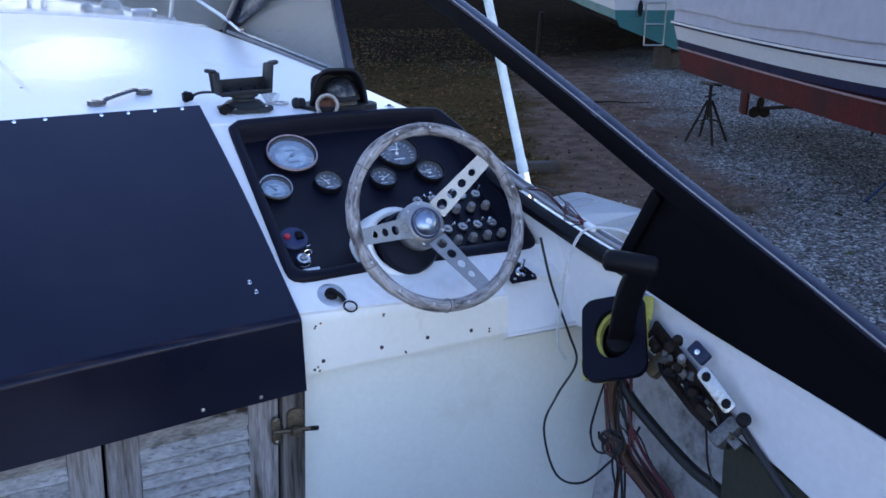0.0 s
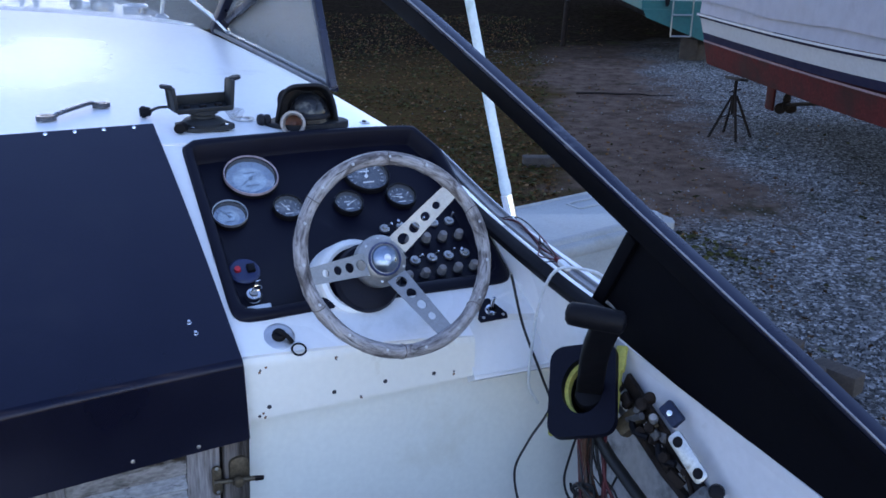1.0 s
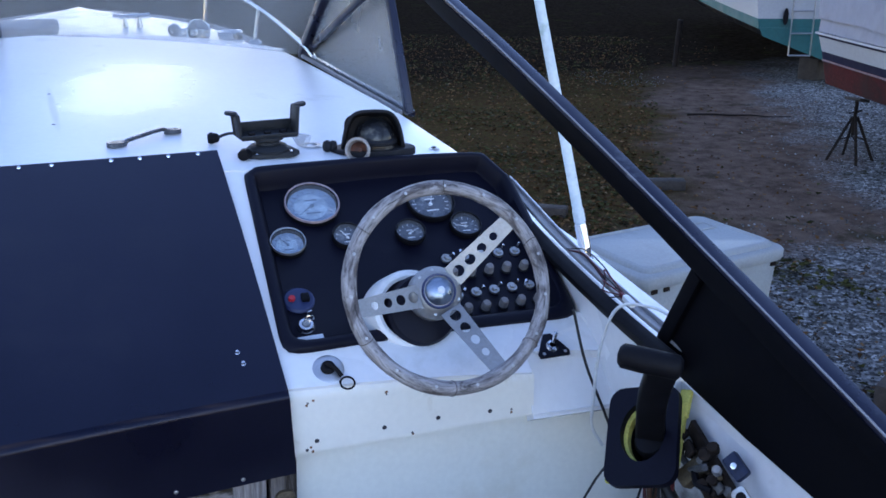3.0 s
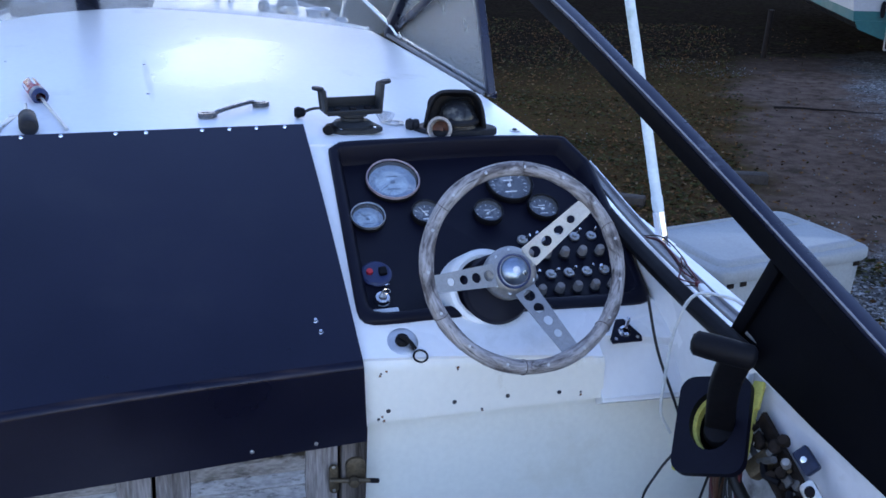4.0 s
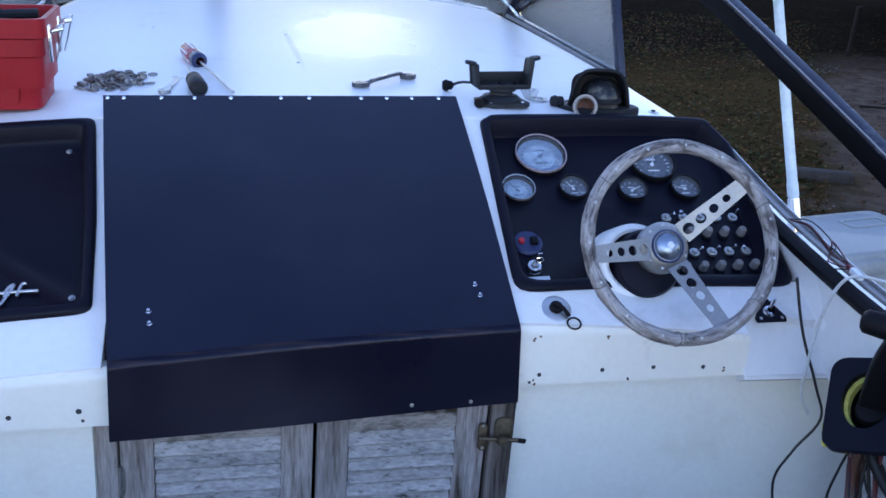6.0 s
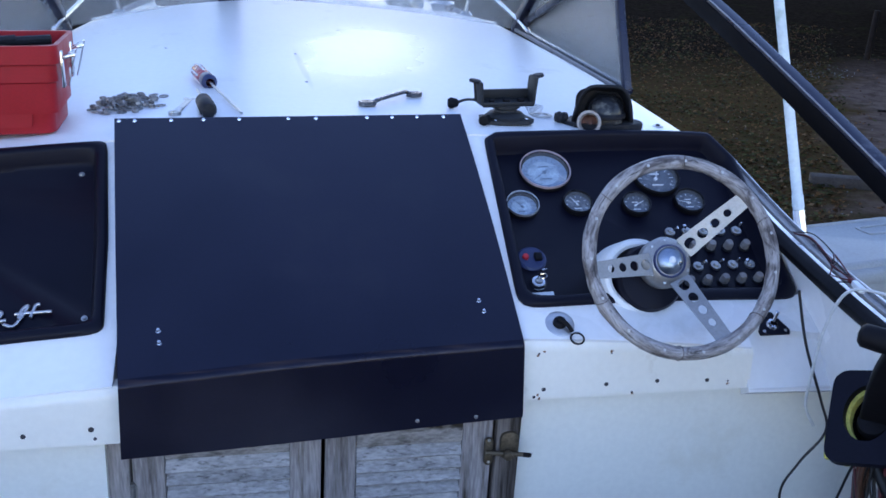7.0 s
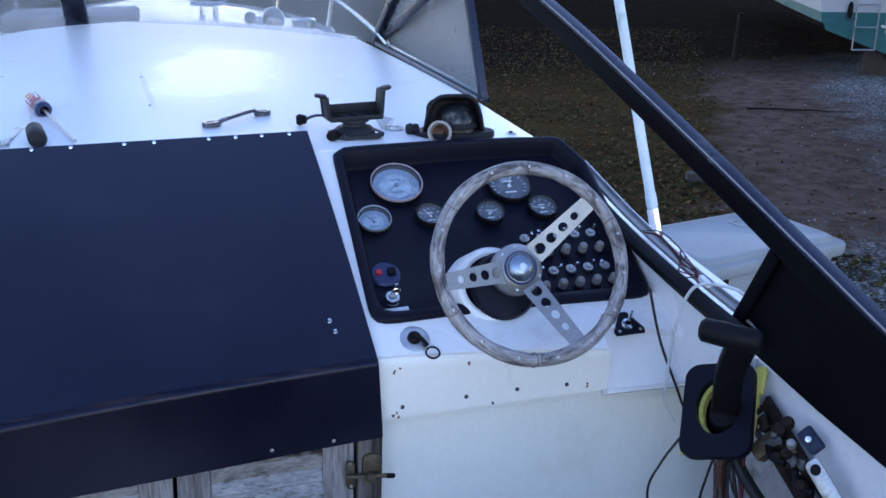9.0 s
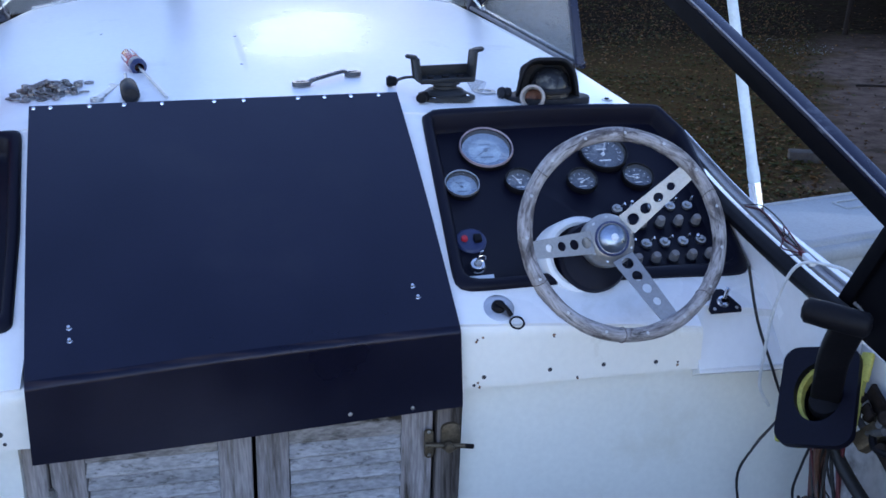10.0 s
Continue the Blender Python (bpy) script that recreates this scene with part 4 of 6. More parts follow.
def gauge(x, y, r, face, bezel, label, marks, needle):
    make = fitted(basis(on_panel(x, y, 0.001), SLOPE_N), panel)
    g = make("gauge", lathe(B(), [(r * 0.93, 0.012), (r * 0.945, 0.0145), (r * 0.975, 0.015), (r * 0.995, 0.012), (r * 1.0, 0.0115), (r * 1.0, 0.010)], seg=36), bezel, label)
    make("cup", lathe(B(), [(r * 0.87, 0.001), (r * 0.93, 0.0125), (r * 0.985, 0.0125), (r * 1.0, 0.001)], seg=36), M_RUBBER, under=g)
    make("dial", lathe(B(), [(0, 0.0018), (r * 0.88, 0.0018), (r * 0.88, 0.0004), (0, 0.0004)], seg=32), face, under=g)
    mk = M_DIALMARK if face is M_FACE else M_MARK
    make("dial_centre", lathe(B(), [(0, 0.0021), (r * 0.60, 0.0021), (r * 0.60, 0.0017), (0, 0.0017)], pose(-0.04 * r, -0.04 * r, 0), 28), M_PALEDIAL if face is M_FACE else face, under=g)
    for i in range(marks):
        a = radians(210 - 240 * i / (marks - 1))
        make("tick", box(B(), 0.0011, r * (0.16 if i % 2 == 0 else 0.09), 0.0006, Matrix.Translation((r * 0.70 * math.cos(a), r * 0.70 * math.sin(a), 0.0024)) @ pose(0, 0, 0, 0, 0, math.degrees(a) - 90)), mk, under=g, smooth=0)
    for dx, dy, w in ((0, -0.35, 0.5), (0.0, 0.28, 0.42)):
        make("lettering_bar", box(B(), r * w, r * 0.06, 0.0006, pose(r * dx, r * dy, 0.0024)), mk, under=g, smooth=0)
    bm = B()
    prism(bm, [(-0.0012, -r * 0.15), (0.0012, -r * 0.15), (0.0005, r * 0.66), (-0.0005, r * 0.66)], 0.0008, pose(0, 0, 0.0035, 0, 0, needle))
    make("needle", bm, mk, under=g, smooth=0)
    make("hub", cyl(B(), r * 0.09, r * 0.07, 0.002, pose(0, 0, 0.0025), 12), mk, under=g)
    gl = make("glass", lathe(B(), [(0, 0.0122), (r * 0.89, 0.0118), (r * 0.89, 0.0112), (0, 0.0116)], seg=32), M_DIALGLASS, under=g)
    gl.visible_shadow = False


gauge(0.751, 1.881, 0.057, M_FACE, M_PINKBEZ, "large round gauge, faded pale blue face, copper-tinted bezel", 15, 130)
gauge(0.683, 1.792, 0.0355, M_FACE, M_ALU, "small round gauge with a pale face and bright bezel", 9, 40)
gauge(0.806, 1.804, 0.032, M_FACE2, M_DARKBEZ, "small round gauge with a dark bezel", 9, 30)
gauge(0.940, 1.812, 0.032, M_FACE2, M_DARKBEZ, "small round gauge with a dark face and bezel", 9, -60)
gauge(1.068, 1.831, 0.034, M_FACE2, M_DARKBEZ, "small round gauge with a dark cracked face", 9, 75)
gauge(1.009, 1.886, 0.052, M_FACE2, M_DARKBEZ, "large round gauge with a dark face and bezel", 15, -20)

make = fitted(basis(on_panel(0.678, 1.672, 0.001), SLOPE_N), panel)
st = make("starter_switch", lathe(B(), [(0, 0.006), (0.026, 0.006), (0.030, 0.003), (0.030, 0)], seg=28), M_BLUE, "round dark blue switch plate with a red button")
make("button", lathe(B(), [(0, 0.012), (0.006, 0.011), (0.007, 0.006)], pose(-0.013, 0.002, 0), 14), M_REDBTN, under=st)
make("rocker", box(B(), 0.016, 0.018, 0.01, pose(0.012, 0.0, 0.009), 0.003), M_RUBBER, under=st)

make = fitted(basis(on_panel(0.680, 1.620, 0.001), SLOPE_N), panel)
ky = make("ignition_switch", lathe(B(), [(0.008, 0.010), (0.013, 0.009), (0.017, 0.004), (0.018, 0)], seg=22), M_CHROME, "chrome ignition lock with its key still inserted")
make("barrel", lathe(B(), [(0, 0.014), (0.007, 0.013), (0.008, 0.004)], seg=16), M_STEEL, under=ky)
make("key", box(B(), 0.010, 0.003, 0.034, pose(0.002, 0.002, 0.026, 0, 12, 20), 0.001), M_CHROME, under=ky)
make("key_ring", tube(B(), [(0.004 + 0.008 * math.cos(a), -0.004, 0.030 + 0.008 * math.sin(a)) for a in [2 * math.pi * k / 12 for k in range(13)]], 0.001, 6), M_CHROME, under=ky)
make = fitted(basis(on_panel(0.682, 1.594, 0.001), SLOPE_N), panel)
make("label_plate", box(B(), 0.050, 0.016, 0.003, pose(0, 0, 0.0015, 0, 0, 2), 0.001), M_WHITEPL, "small blank pale label plate")


def toggle(x, y, tilt, turn):
    make = fitted(basis(on_panel(x, y, 0.001), SLOPE_N), panel)
    s = make("toggle_switch", lathe(B(), [(0.006, 0.005), (0.0105, 0.005), (0.0115, 0.002), (0.0115, 0)], seg=16), M_STEEL, "chrome toggle switch with a knurled ring")
    make("bush", lathe(B(), [(0.0, 0.011), (0.005, 0.010), (0.006, 0.003)], seg=12), M_STEEL, under=s)
    make("lever", lathe(B(), [(0, 0.026), (0.0032, 0.025), (0.0036, 0.021), (0.0020, 0.008)], pose(0, 0, 0, tilt, 0, turn), 10), M_CHROME, under=s)


def knob(x, y):
    make = fitted(basis(on_panel(x, y, 0.001), SLOPE_N), panel)
    s = make("fuse_holder", lathe(B(), [(0.008, 0.005), (0.0115, 0.004), (0.012, 0)], seg=14), M_DARKPL, "grey ribbed fuse holder")
    make("cap", lathe(B(), [(0, 0.022), (0.007, 0.021), (0.0090, 0.017), (0.0098, 0.004)], seg=12), M_FUSE, under=s)


M_FUSE = mat("grey_fuse_cap", (0.20, 0.18, 0.17), 0.5, vary=0.2, scale=60, grain=200)
for k in range(5):
    f = k / 4
    toggle(0.998 + 0.160 * f, 1.752 + 0.020 * f, (28, -25, 30, 26, 24)[k], 70 + 15 * k)
    toggle(0.994 + 0.164 * f, 1.670 + 0.023 * f, (26, 30, 28, 24, -30)[k], 80 + 5 * k)
    knob(0.998 + 0.163 * f, 1.713 + 0.020 * f)
    knob(1.001 + 0.160 * f, 1.635 + 0.023 * f)

# ---- steering wheel ----
WN = Vector((0.014, -0.874, 0.486)).normalized()
WC = Vector((0.9037, 1.4806, 1.2905))


COLUMN = Vector((0.862, 1.612, 1.208))


M_CAP = mat("tarnished_blue_chrome", (0.30, 0.36, 0.45), 0.34, 1.0, vary=0.15, scale=40, bump=0.03, grain=200)


def steering_wheel():
    m = basis(WC, WN)
    w = thing("steering_wheel", label="three-spoke steering wheel, weathered wood rim and drilled aluminium spokes", category="steering wheel", m=m)
    R = 0.1755
    bm = B()
    seg, ring = 72, 14
    vs = []
    for i in range(seg):
        a = 2 * math.pi * i / seg
        row = []
        for k in range(ring):
            b = 2 * math.pi * k / ring
            r = 0.0128 * (1 + 0.05 * math.sin(9 * a) + (0.06 * math.cos(24 * a) if math.sin(b) < -0.3 else 0))
            row.append(bm.verts.new(((R + r * math.cos(b)) * math.cos(a), (R + r * math.cos(b)) * math.sin(a), 0.88 * r * math.sin(b))))
        vs.append(row)
    for i in range(seg):
        for k in range(ring):
            bm.faces.new((vs[i][k], vs[(i + 1) % seg][k], vs[(i + 1) % seg][(k + 1) % ring], vs[i][(k + 1) % ring]))
    rim = part("rim", bm, M_WHEEL, w, "worn grey wood rim with rivets", local=True, smooth=80)
    for i in range(15):
        a = radians(24 * i + 12)
        part("rivet", lathe(B(), [(0, 0.0018), (0.0024, 0.0012), (0.003, 0)], pose(R * math.cos(a), R * math.sin(a), 0.0110), 10), M_STEEL, rim, local=True)
    for ang in (20, 83, 140, 205, 262, 318):
        a = radians(ang)
        ring_ = [((R + 0.0134 * math.cos(b)) * math.cos(a + 0.03 * math.sin(b)), (R + 0.0134 * math.cos(b)) * math.sin(a + 0.03 * math.sin(b)), 0.0120 * math.sin(b)) for b in [2 * math.pi * k / 16 for k in range(17)]]
        part("joint", tube(B(), ring_, 0.0007, 5), M_WORN, rim, "dark glue joint in the rim", local=True)
    DISH = -0.058
    for ang in (38, 187, -66):
        a = radians(ang)
        n = 26
        outer = []
        u0, u1 = 0.038, R - 0.004
        outer = [(u0, -0.022), (u1, -0.017), (u1, 0.017), (u0, 0.022)]
        # a flat spoke with four round holes: a strip of quads round each hole
        bm = B()
        rot = pose(0, 0, 0, 0, 0, ang)

        def lift(x):
            return DISH * (1 - max(0, min(1, (x - u0) / (u1 - u0)))) + 0.001
        cells = 5
        hs = [0.0105, 0.0095, 0.0085, 0.0072, 0.0]
        for c in range(cells):
            x0, x1 = u0 + (u1 - u0) * c / cells, u0 + (u1 - u0) * (c + 1) / cells
            xc = (x0 + x1) / 2

            def hw(x):
                return 0.021 - 0.006 * (x - u0) / (u1 - u0)
            corners = [(x1, -hw(x1)), (x1, hw(x1)), (x0, hw(x0)), (x0, -hw(x0))]
            edge = []
            for k in range(16):
                (ax, ay), (bx, by) = corners[k // 4], corners[(k // 4 + 1) % 4]
                edge.append((ax + (bx - ax) * (k % 4) / 4, ay + (by - ay) * (k % 4) / 4))
            hole = [(xc + hs[c] * math.cos(2 * math.pi * k / 16 - 0.785), hs[c] * math.sin(2 * math.pi * k / 16 - 0.785)) for k in range(16)]
            layers = []
            for z in (0.0, -0.003):
                ov = [bm.verts.new(rot @ Vector((x, y, lift(x) + z))) for x, y in edge]
                iv = []
                if hs[c]:
                    iv = [bm.verts.new(rot @ Vector((x, y, lift(x) + z))) for x, y in hole]
                    for k in range(16):
                        bm.faces.new((ov[k], ov[(k + 1) % 16], iv[(k + 1) % 16], iv[k]))
                else:
                    bm.faces.new(ov)
                layers.append((ov, iv))
            for k in list(range(4, 8)) + list(range(12, 16)):
                bm.faces.new((layers[0][0][k], layers[0][0][(k + 1) % 16], layers[1][0][(k + 1) % 16], layers[1][0][k]))
            if hs[c]:
                for k in range(16):
                    bm.faces.new((layers[0][1][k], layers[0][1][(k + 1) % 16], layers[1][1][(k + 1) % 16], layers[1][1][k]))
        bmesh.ops.remove_doubles(bm, verts=bm.verts, dist=0.00005)
        part("spoke", bm, M_SPOKE, w, "brushed aluminium spoke with drilled holes", local=True, smooth=0)
    low = pose(0, 0, -0.042)
    hub = part("hub", lathe(B(), [(0, -0.016), (0.030, -0.016), (0.036, -0.020), (0.046, -0.030), (0.049, -0.036), (0.048, -0.060), (0.036, -0.085), (0.03, -0.1)], low, 40), M_SPOKE, w, "dull aluminium hub with screws", local=True)
    for i in range(9):
        a = radians(40 * i + 15)
        part("screw", lathe(B(), [(0, 0.002), (0.003, 0.0015), (0.0035, 0)], low @ pose(0.0405 * math.cos(a), 0.0405 * math.sin(a), -0.0255), 8), M_STEEL, hub, local=True)
    part("horn_button", lathe(B(), [(0, -0.002), (0.012, -0.004), (0.022, -0.009), (0.026, -0.016), (0.031, -0.0165)], low, 32), M_CAP, hub, "dull chrome domed centre cap", local=True)
    part("cap_rim", lathe(B(), [(0.0275, -0.0175), (0.0285, -0.0135), (0.0305, -0.0130), (0.0320, -0.0150), (0.0325, -0.0185)], low, 32), M_BLUE, hub, "dark blue ring round the centre cap", local=True)
    part("medallion", lathe(B(), [(0, 0.0004), (0.005, -0.0008), (0.007, -0.0025)], low, 20), M_MARK, hub, "small pale round badge", local=True)
    part("column", tube(B(), [(0, 0, -0.09), WORLD[w].inverted() @ COLUMN], 0.026, 16), M_PANEL, w, local=True)
    # surround on the dash: white ring and black dished cup
    at = basis(COLUMN, WN)
    part("bezel_ring", lathe(B(), [(0.056, 0.010), (0.062, 0.014), (0.070, 0.012), (0.074, 0.004), (0.077, -0.07)], at @ pose(0.005, -0.009, 0.014), 40), M_GEL, w, "white column surround")
    part("cup", lathe(B(), [(0, 0.020), (0.046, 0.020), (0.061, 0.017), (0.066, 0.008), (0.067, -0.05)], at @ pose(0.024, -0.015, 0.026), 36), M_PANEL, w, "black boss round the column")


steering_wheel()

# ---- dash fittings ----
m = basis(slope(0.694, 1.521), SLOPE_N)
cp = thing("socket_cover", label="round chrome socket with a black rubber cap and strap", category="socket", m=m)
part("flange", lathe(B(), [(0, 0.002), (0.026, 0.002), (0.029, 0)], seg=28), M_ALU, cp, local=True)
part("cap", lathe(B(), [(0, 0.013), (0.009, 0.012), (0.012, 0.009), (0.013, 0.002)], seg=20), M_RUBBER, cp, local=True)
part("strap", tube(B(), [(-0.004, 0.004, 0.014), (0.010, -0.008, 0.012), (0.020, -0.022, 0.005)], 0.0042, 6, 4), M_RUBBER, cp, local=True)
tor = B()
tube(tor, [(0.027 + 0.0125 * math.cos(a), -0.036 + 0.0125 * math.sin(a), 0.003) for a in [2 * math.pi * k / 16 for k in range(17)]], 0.0019, 6)
part("ring", tor, M_RUBBER, cp, local=True)

m = basis(slope(1.130, 1.535, 0.004), SLOPE_N)
tg = thing("toggle_plate", label="chrome toggle on a triangular black plate at the dash corner", category="switch", m=m)
bm = B()
prism(bm, [(-0.030, -0.022), (0.030, -0.022), (0.032, -0.012), (0.008, 0.030), (-0.008, 0.030), (-0.032, -0.012)], 0.006, I4, 0.002)
part("plate", bm, M_PANEL, tg, local=True)
part("ring", lathe(B(), [(0.006, 0.011), (0.011, 0.010), (0.013, 0.006)], seg=18), M_CHROME, tg, local=True)
part("lever", lathe(B(), [(0, 0.036), (0.004, 0.034), (0.0045, 0.028), (0.003, 0.008)], pose(0, 0, 0, -20, 10, 0), 12), M_CHROME, tg, local=True)
for a in (-0.022, 0.022):
    part("screw", lathe(B(), [(0, 0.0075), (0.003, 0.007), (0.0035, 0.006)], pose(a, -0.015, 0), 8), M_STEEL, tg, local=True)

for x, z, r in ((0.663, 1.029, 0.0042), (0.785, 1.033, 0.0042), (0.886, 1.034, 0.0042), (0.987, 1.03, 0.0042), (0.645, 1.014, 0.003), (0.837, 1.013, 0.0022), (1.03, 1.026, 0.0022), (0.65, 1.104, 0.002), (0.79, 1.098, 0.0016)):
    lathe(bm := B(), [(0, 0.0008), (r, 0.0008), (r, 0)], basis((x, 1.4888, z), (0, -1, 0)), 12)
    solo("screw_hole", bm, M_DARKMARK, "dark empty screw hole in the fascia", "screw hole", "fascia holes")
for x, z, r in ((-0.14, 1.03, 0.005), (-0.135, 1.012, 0.003), (-0.25, 1.024, 0.0045), (-0.4, 1.026, 0.0045)):
    lathe(bm := B(), [(0, 0.0008), (r, 0.0008), (r, 0)], basis((x, 1.4348, z), (0, -1, 0)), 12)
    solo("screw_hole", bm, M_DARKMARK, "dark empty screw hole in the fascia", "screw hole", "fascia holes")

M_RUSTSPOT = mat("rust_stain", (0.20, 0.10, 0.045), 0.8, vary=0.4, scale=120)
rng = random.Random(14)
for x, z in ((0.652, 1.018), (0.655, 1.010), (0.838, 1.010), (1.030, 1.020), (0.648, 1.100), (0.66, 1.108), (0.79, 1.102)):
    o = [(rng.uniform(0.0015, 0.0035) * math.cos(2 * math.pi * k / 9), rng.uniform(0.0015, 0.004) * math.sin(2 * math.pi * k / 9)) for k in range(9)]
    solo("rust_spot", prism(B(), o, 0.0006, basis((x, 1.4888, z), (0, -1, 0))), M_RUSTSPOT, "small brown rust spot on the ivory fascia", "rust spot", "fascia rust spots", smooth=0)

# ---- boats, box and things on the ground ----


def dock_box():
    m = pose(4.01, 5.53, GROUND, 0, 0, 11)
    d = thing("dock_box", label="pale grey moulded dock box with a closed lid", category="dock box", m=m)
    L, W, H = 1.30, 0.86, 0.70

    bm = B()
    prof = [(0.90, 0.0), (0.955, H * 0.80), (0.955, H * 0.82)]
    rings = []
    for g, z in prof:
        rings.append([bm.verts.new((x * g, y * g, z)) for x, y in rounded(L, W, 0.07, 5)])
    for a, b in zip(rings, rings[1:]):
        for i in range(len(a)):
            bm.faces.new((a[i], a[(i + 1) % len(a)], b[(i + 1) % len(a)], b[i]))
    bm.faces.new(rings[0])
    bm.faces.new(rings[-1])
    part("body", bm, M_BOXPL, d, local=True, smooth=50)
    bm = B()
    rings = []
    for dx, z in ((0.0, H * 0.80), (0.012, H * 0.83), (0.012, H * 0.905), (0.002, H * 0.925), (-0.045, H * 0.935), (-0.052, H * 0.965), (-0.075, H * 0.985), (-0.085, H * 0.985), (-0.095, H * 0.965)):
        rings.append([bm.verts.new((x, y, z)) for x, y in rounded(L + 2 * dx, W + 2 * dx, 0.08, 6)])
    for a, b in zip(rings, rings[1:]):
        for i in range(len(a)):
            bm.faces.new((a[i], a[(i + 1) % len(a)], b[(i + 1) % len(a)], b[i]))
    bm.faces.new(rings[0])
    bm.faces.new(rings[-1])
    part("lid", bm, M_BOXPL, d, local=True, smooth=50)
    part("lid_recess", ring_plate(B(), rounded(0.36, 0.16, 0.03, 4), rounded(0.32, 0.12, 0.03, 4), 0.014, pose(0.33, 0.16, H * 0.965 - 0.004)), M_BOXPL, d, "raised rim of the lid's hand hold", local=True)
    for x in (-0.545, -0.44, 0.55):
        part("hinge", box(B(), 0.05, 0.014, 0.03, pose(x, -W / 2 * 0.955 - 0.004, H * 0.765), 0.004), M_RUST, d, "dark hinge under the lid", local=True)


dock_box()


def jack_stand(x, y, top, turn, paint=None, spread=0.28, label="rusty tripod boat stand on gravel under the hull"):
    paint = paint or M_RUST
    s = thing("jack_stand", label=label, category="boat stand", group="boat stands", m=pose(x, y, GROUND, 0, 0, turn))
    h = top - GROUND
    part("screw_post", cyl(B(), 0.022, 0.022, h * 0.55, pose(0, 0, h * 0.42), 10), paint, s, local=True)
    part("pad", box(B(), 0.26, 0.2, 0.035, pose(0, 0, h, 0, 12, 0), 0.008), M_TIMBER, s, local=True)
    part("handle", tube(B(), [(-0.14, 0, h * 0.80), (0.14, 0, h * 0.80)], 0.012, 6), paint, s, local=True)
    for k in range(4):
        a = radians(45 + 90 * k)
        leg = part("leg", tube(B(), [(0.03 * math.cos(a), 0.03 * math.sin(a), h * 0.72), (spread * math.cos(a), spread * math.sin(a), 0.0)], 0.018, 6), paint, s, local=True)
        part("brace", tube(B(), [(0.55 * spread * math.cos(a), 0.55 * spread * math.sin(a), h * 0.35), (0.02 * math.cos(a), 0.02 * math.sin(a), h * 0.40)], 0.010, 6), paint, s, local=True)


def yard_boat(name, m, length, beam, zs, mats, label, stern_rake):
    """A hauled-out motor boat: bottom, stripe, topsides and a cover above, stern at local y=0, bow towards -y.
    zs: keel, chine, waterline, stripe top, rub rail, top."""
    b = thing(name, label=label, category="boat", m=m)
    keel, chine, wl, st, rub, top = zs

    def taper(u):
        return max(0.03, 1 - max(0, (u - 0.55) / 0.45) ** 2.2)

    def band(z0, w0, z1, w1, material, pname, plabel="", nv=3, proud=0.0, hem=0.0):
        def f(u, v):
            k = round(41 * u)
            s, uu = (-1, 1 - k / 20) if k < 21 else (1, (k - 21) / 20)
            w = (w0 + (w1 - w0) * v) * taper(uu) + proud
            z = z0 + (z1 - z0) * v + 0.5 * (uu ** 3) * (1 if z1 > wl else 0.6)
            if hem:
                z += hem * (1 - v) * (math.sin(19 * uu) + 0.6 * math.sin(47 * uu + 1))
                w += 0.012 * math.sin(31 * uu + 9 * v) * (0.3 + v)
            return Vector((s * w * beam / 2, -uu * length + stern_rake * (z - wl) * (1 - uu), z))
        bm = surf(B(), f, 41, nv)
        return part(pname, bm, material, b, plabel, local=True, smooth=50)
    band(keel, 0.02, chine, 0.88, mats[0], "bottom", "painted bottom")
    band(chine, 0.88, wl, 0.93, mats[0], "chine_strake", nv=2)
    if mats[0] is M_REDB:
        band(wl - 0.025, 0.93, wl, 0.93, M_FADED, "boot_line", "faded pink line under the stripe", nv=1, proud=0.006)
        # navy band painted in as the shadow below the rub rail
        band(rub - 0.035, 0.985, rub, 0.99, M_NAVY, "rail_line", "painted line of shade under the rub rail", nv=1, proud=0.006)
    band(wl, 0.93, st, 0.945, mats[1], "boot_stripe", "painted boot stripe", nv=2)
    band(st, 0.945, rub, 0.99, mats[2], "upper_hull", "dull white upper hull")
    band(rub, 1.00, rub + 0.028, 1.00, mats[3], "rub_rail", "raised rub rail", nv=1, proud=0.02)
    band(rub + 0.028, 0.99, rub + 0.30, 0.975, mats[4], "bulwark", "grey-white side above the rail", nv=2)
    band(rub + 0.19, 0.99, top, 0.93, mats[4], "cover", "grey-white cover with a sagging hem", nv=12, proud=0.014, hem=0.016)
    return b


side = Vector((7.981 - 9.369, 5.966 - 10.558, 0)).normalized()
turn = math.degrees(math.atan2(-side.x, side.y)) - 180
out = Vector((-side.y, side.x, 0))
if out.x < 0:
    out = -out
centre = Vector((9.369, 10.558, 0)) + out * 1.41
yard = yard_boat("motor_boat", pose(centre.x, centre.y, 0, 0, 0, turn), 8.5, 3.0, (-0.36, -0.13, 0.2, 0.30, 0.53, 3.6), (M_REDB, M_NAVY, M_HULLW, M_HULLW, M_TARP), "hauled-out motor boat, dull white, navy stripe, red bottom", 0.05)
part("rudder", box(B(), 0.035, 0.22, 0.56, pose(-0.5, -0.41, -0.43), 0.01), M_REDB, yard, local=True)
part("propeller", lathe(B(), [(0, -0.05), (0.05, -0.04), (0.06, 0.03), (0, 0.06)], pose(-0.5, -0.85, -0.56, 90, 0, 0), 14), M_RUST, yard, local=True)
for k in range(3):
    part("blade", prism(B(), [(0.075 * math.cos(a), 0.085 * math.sin(a)) for a in [2 * math.pi * j / 16 for j in range(16)]], 0.014, pose(-0.5, -0.85, -0.56, 0, 120 * k, 0) @ pose(0, 0, 0.085, 90, 0, 22), 0.004), M_RUST, yard, local=True)
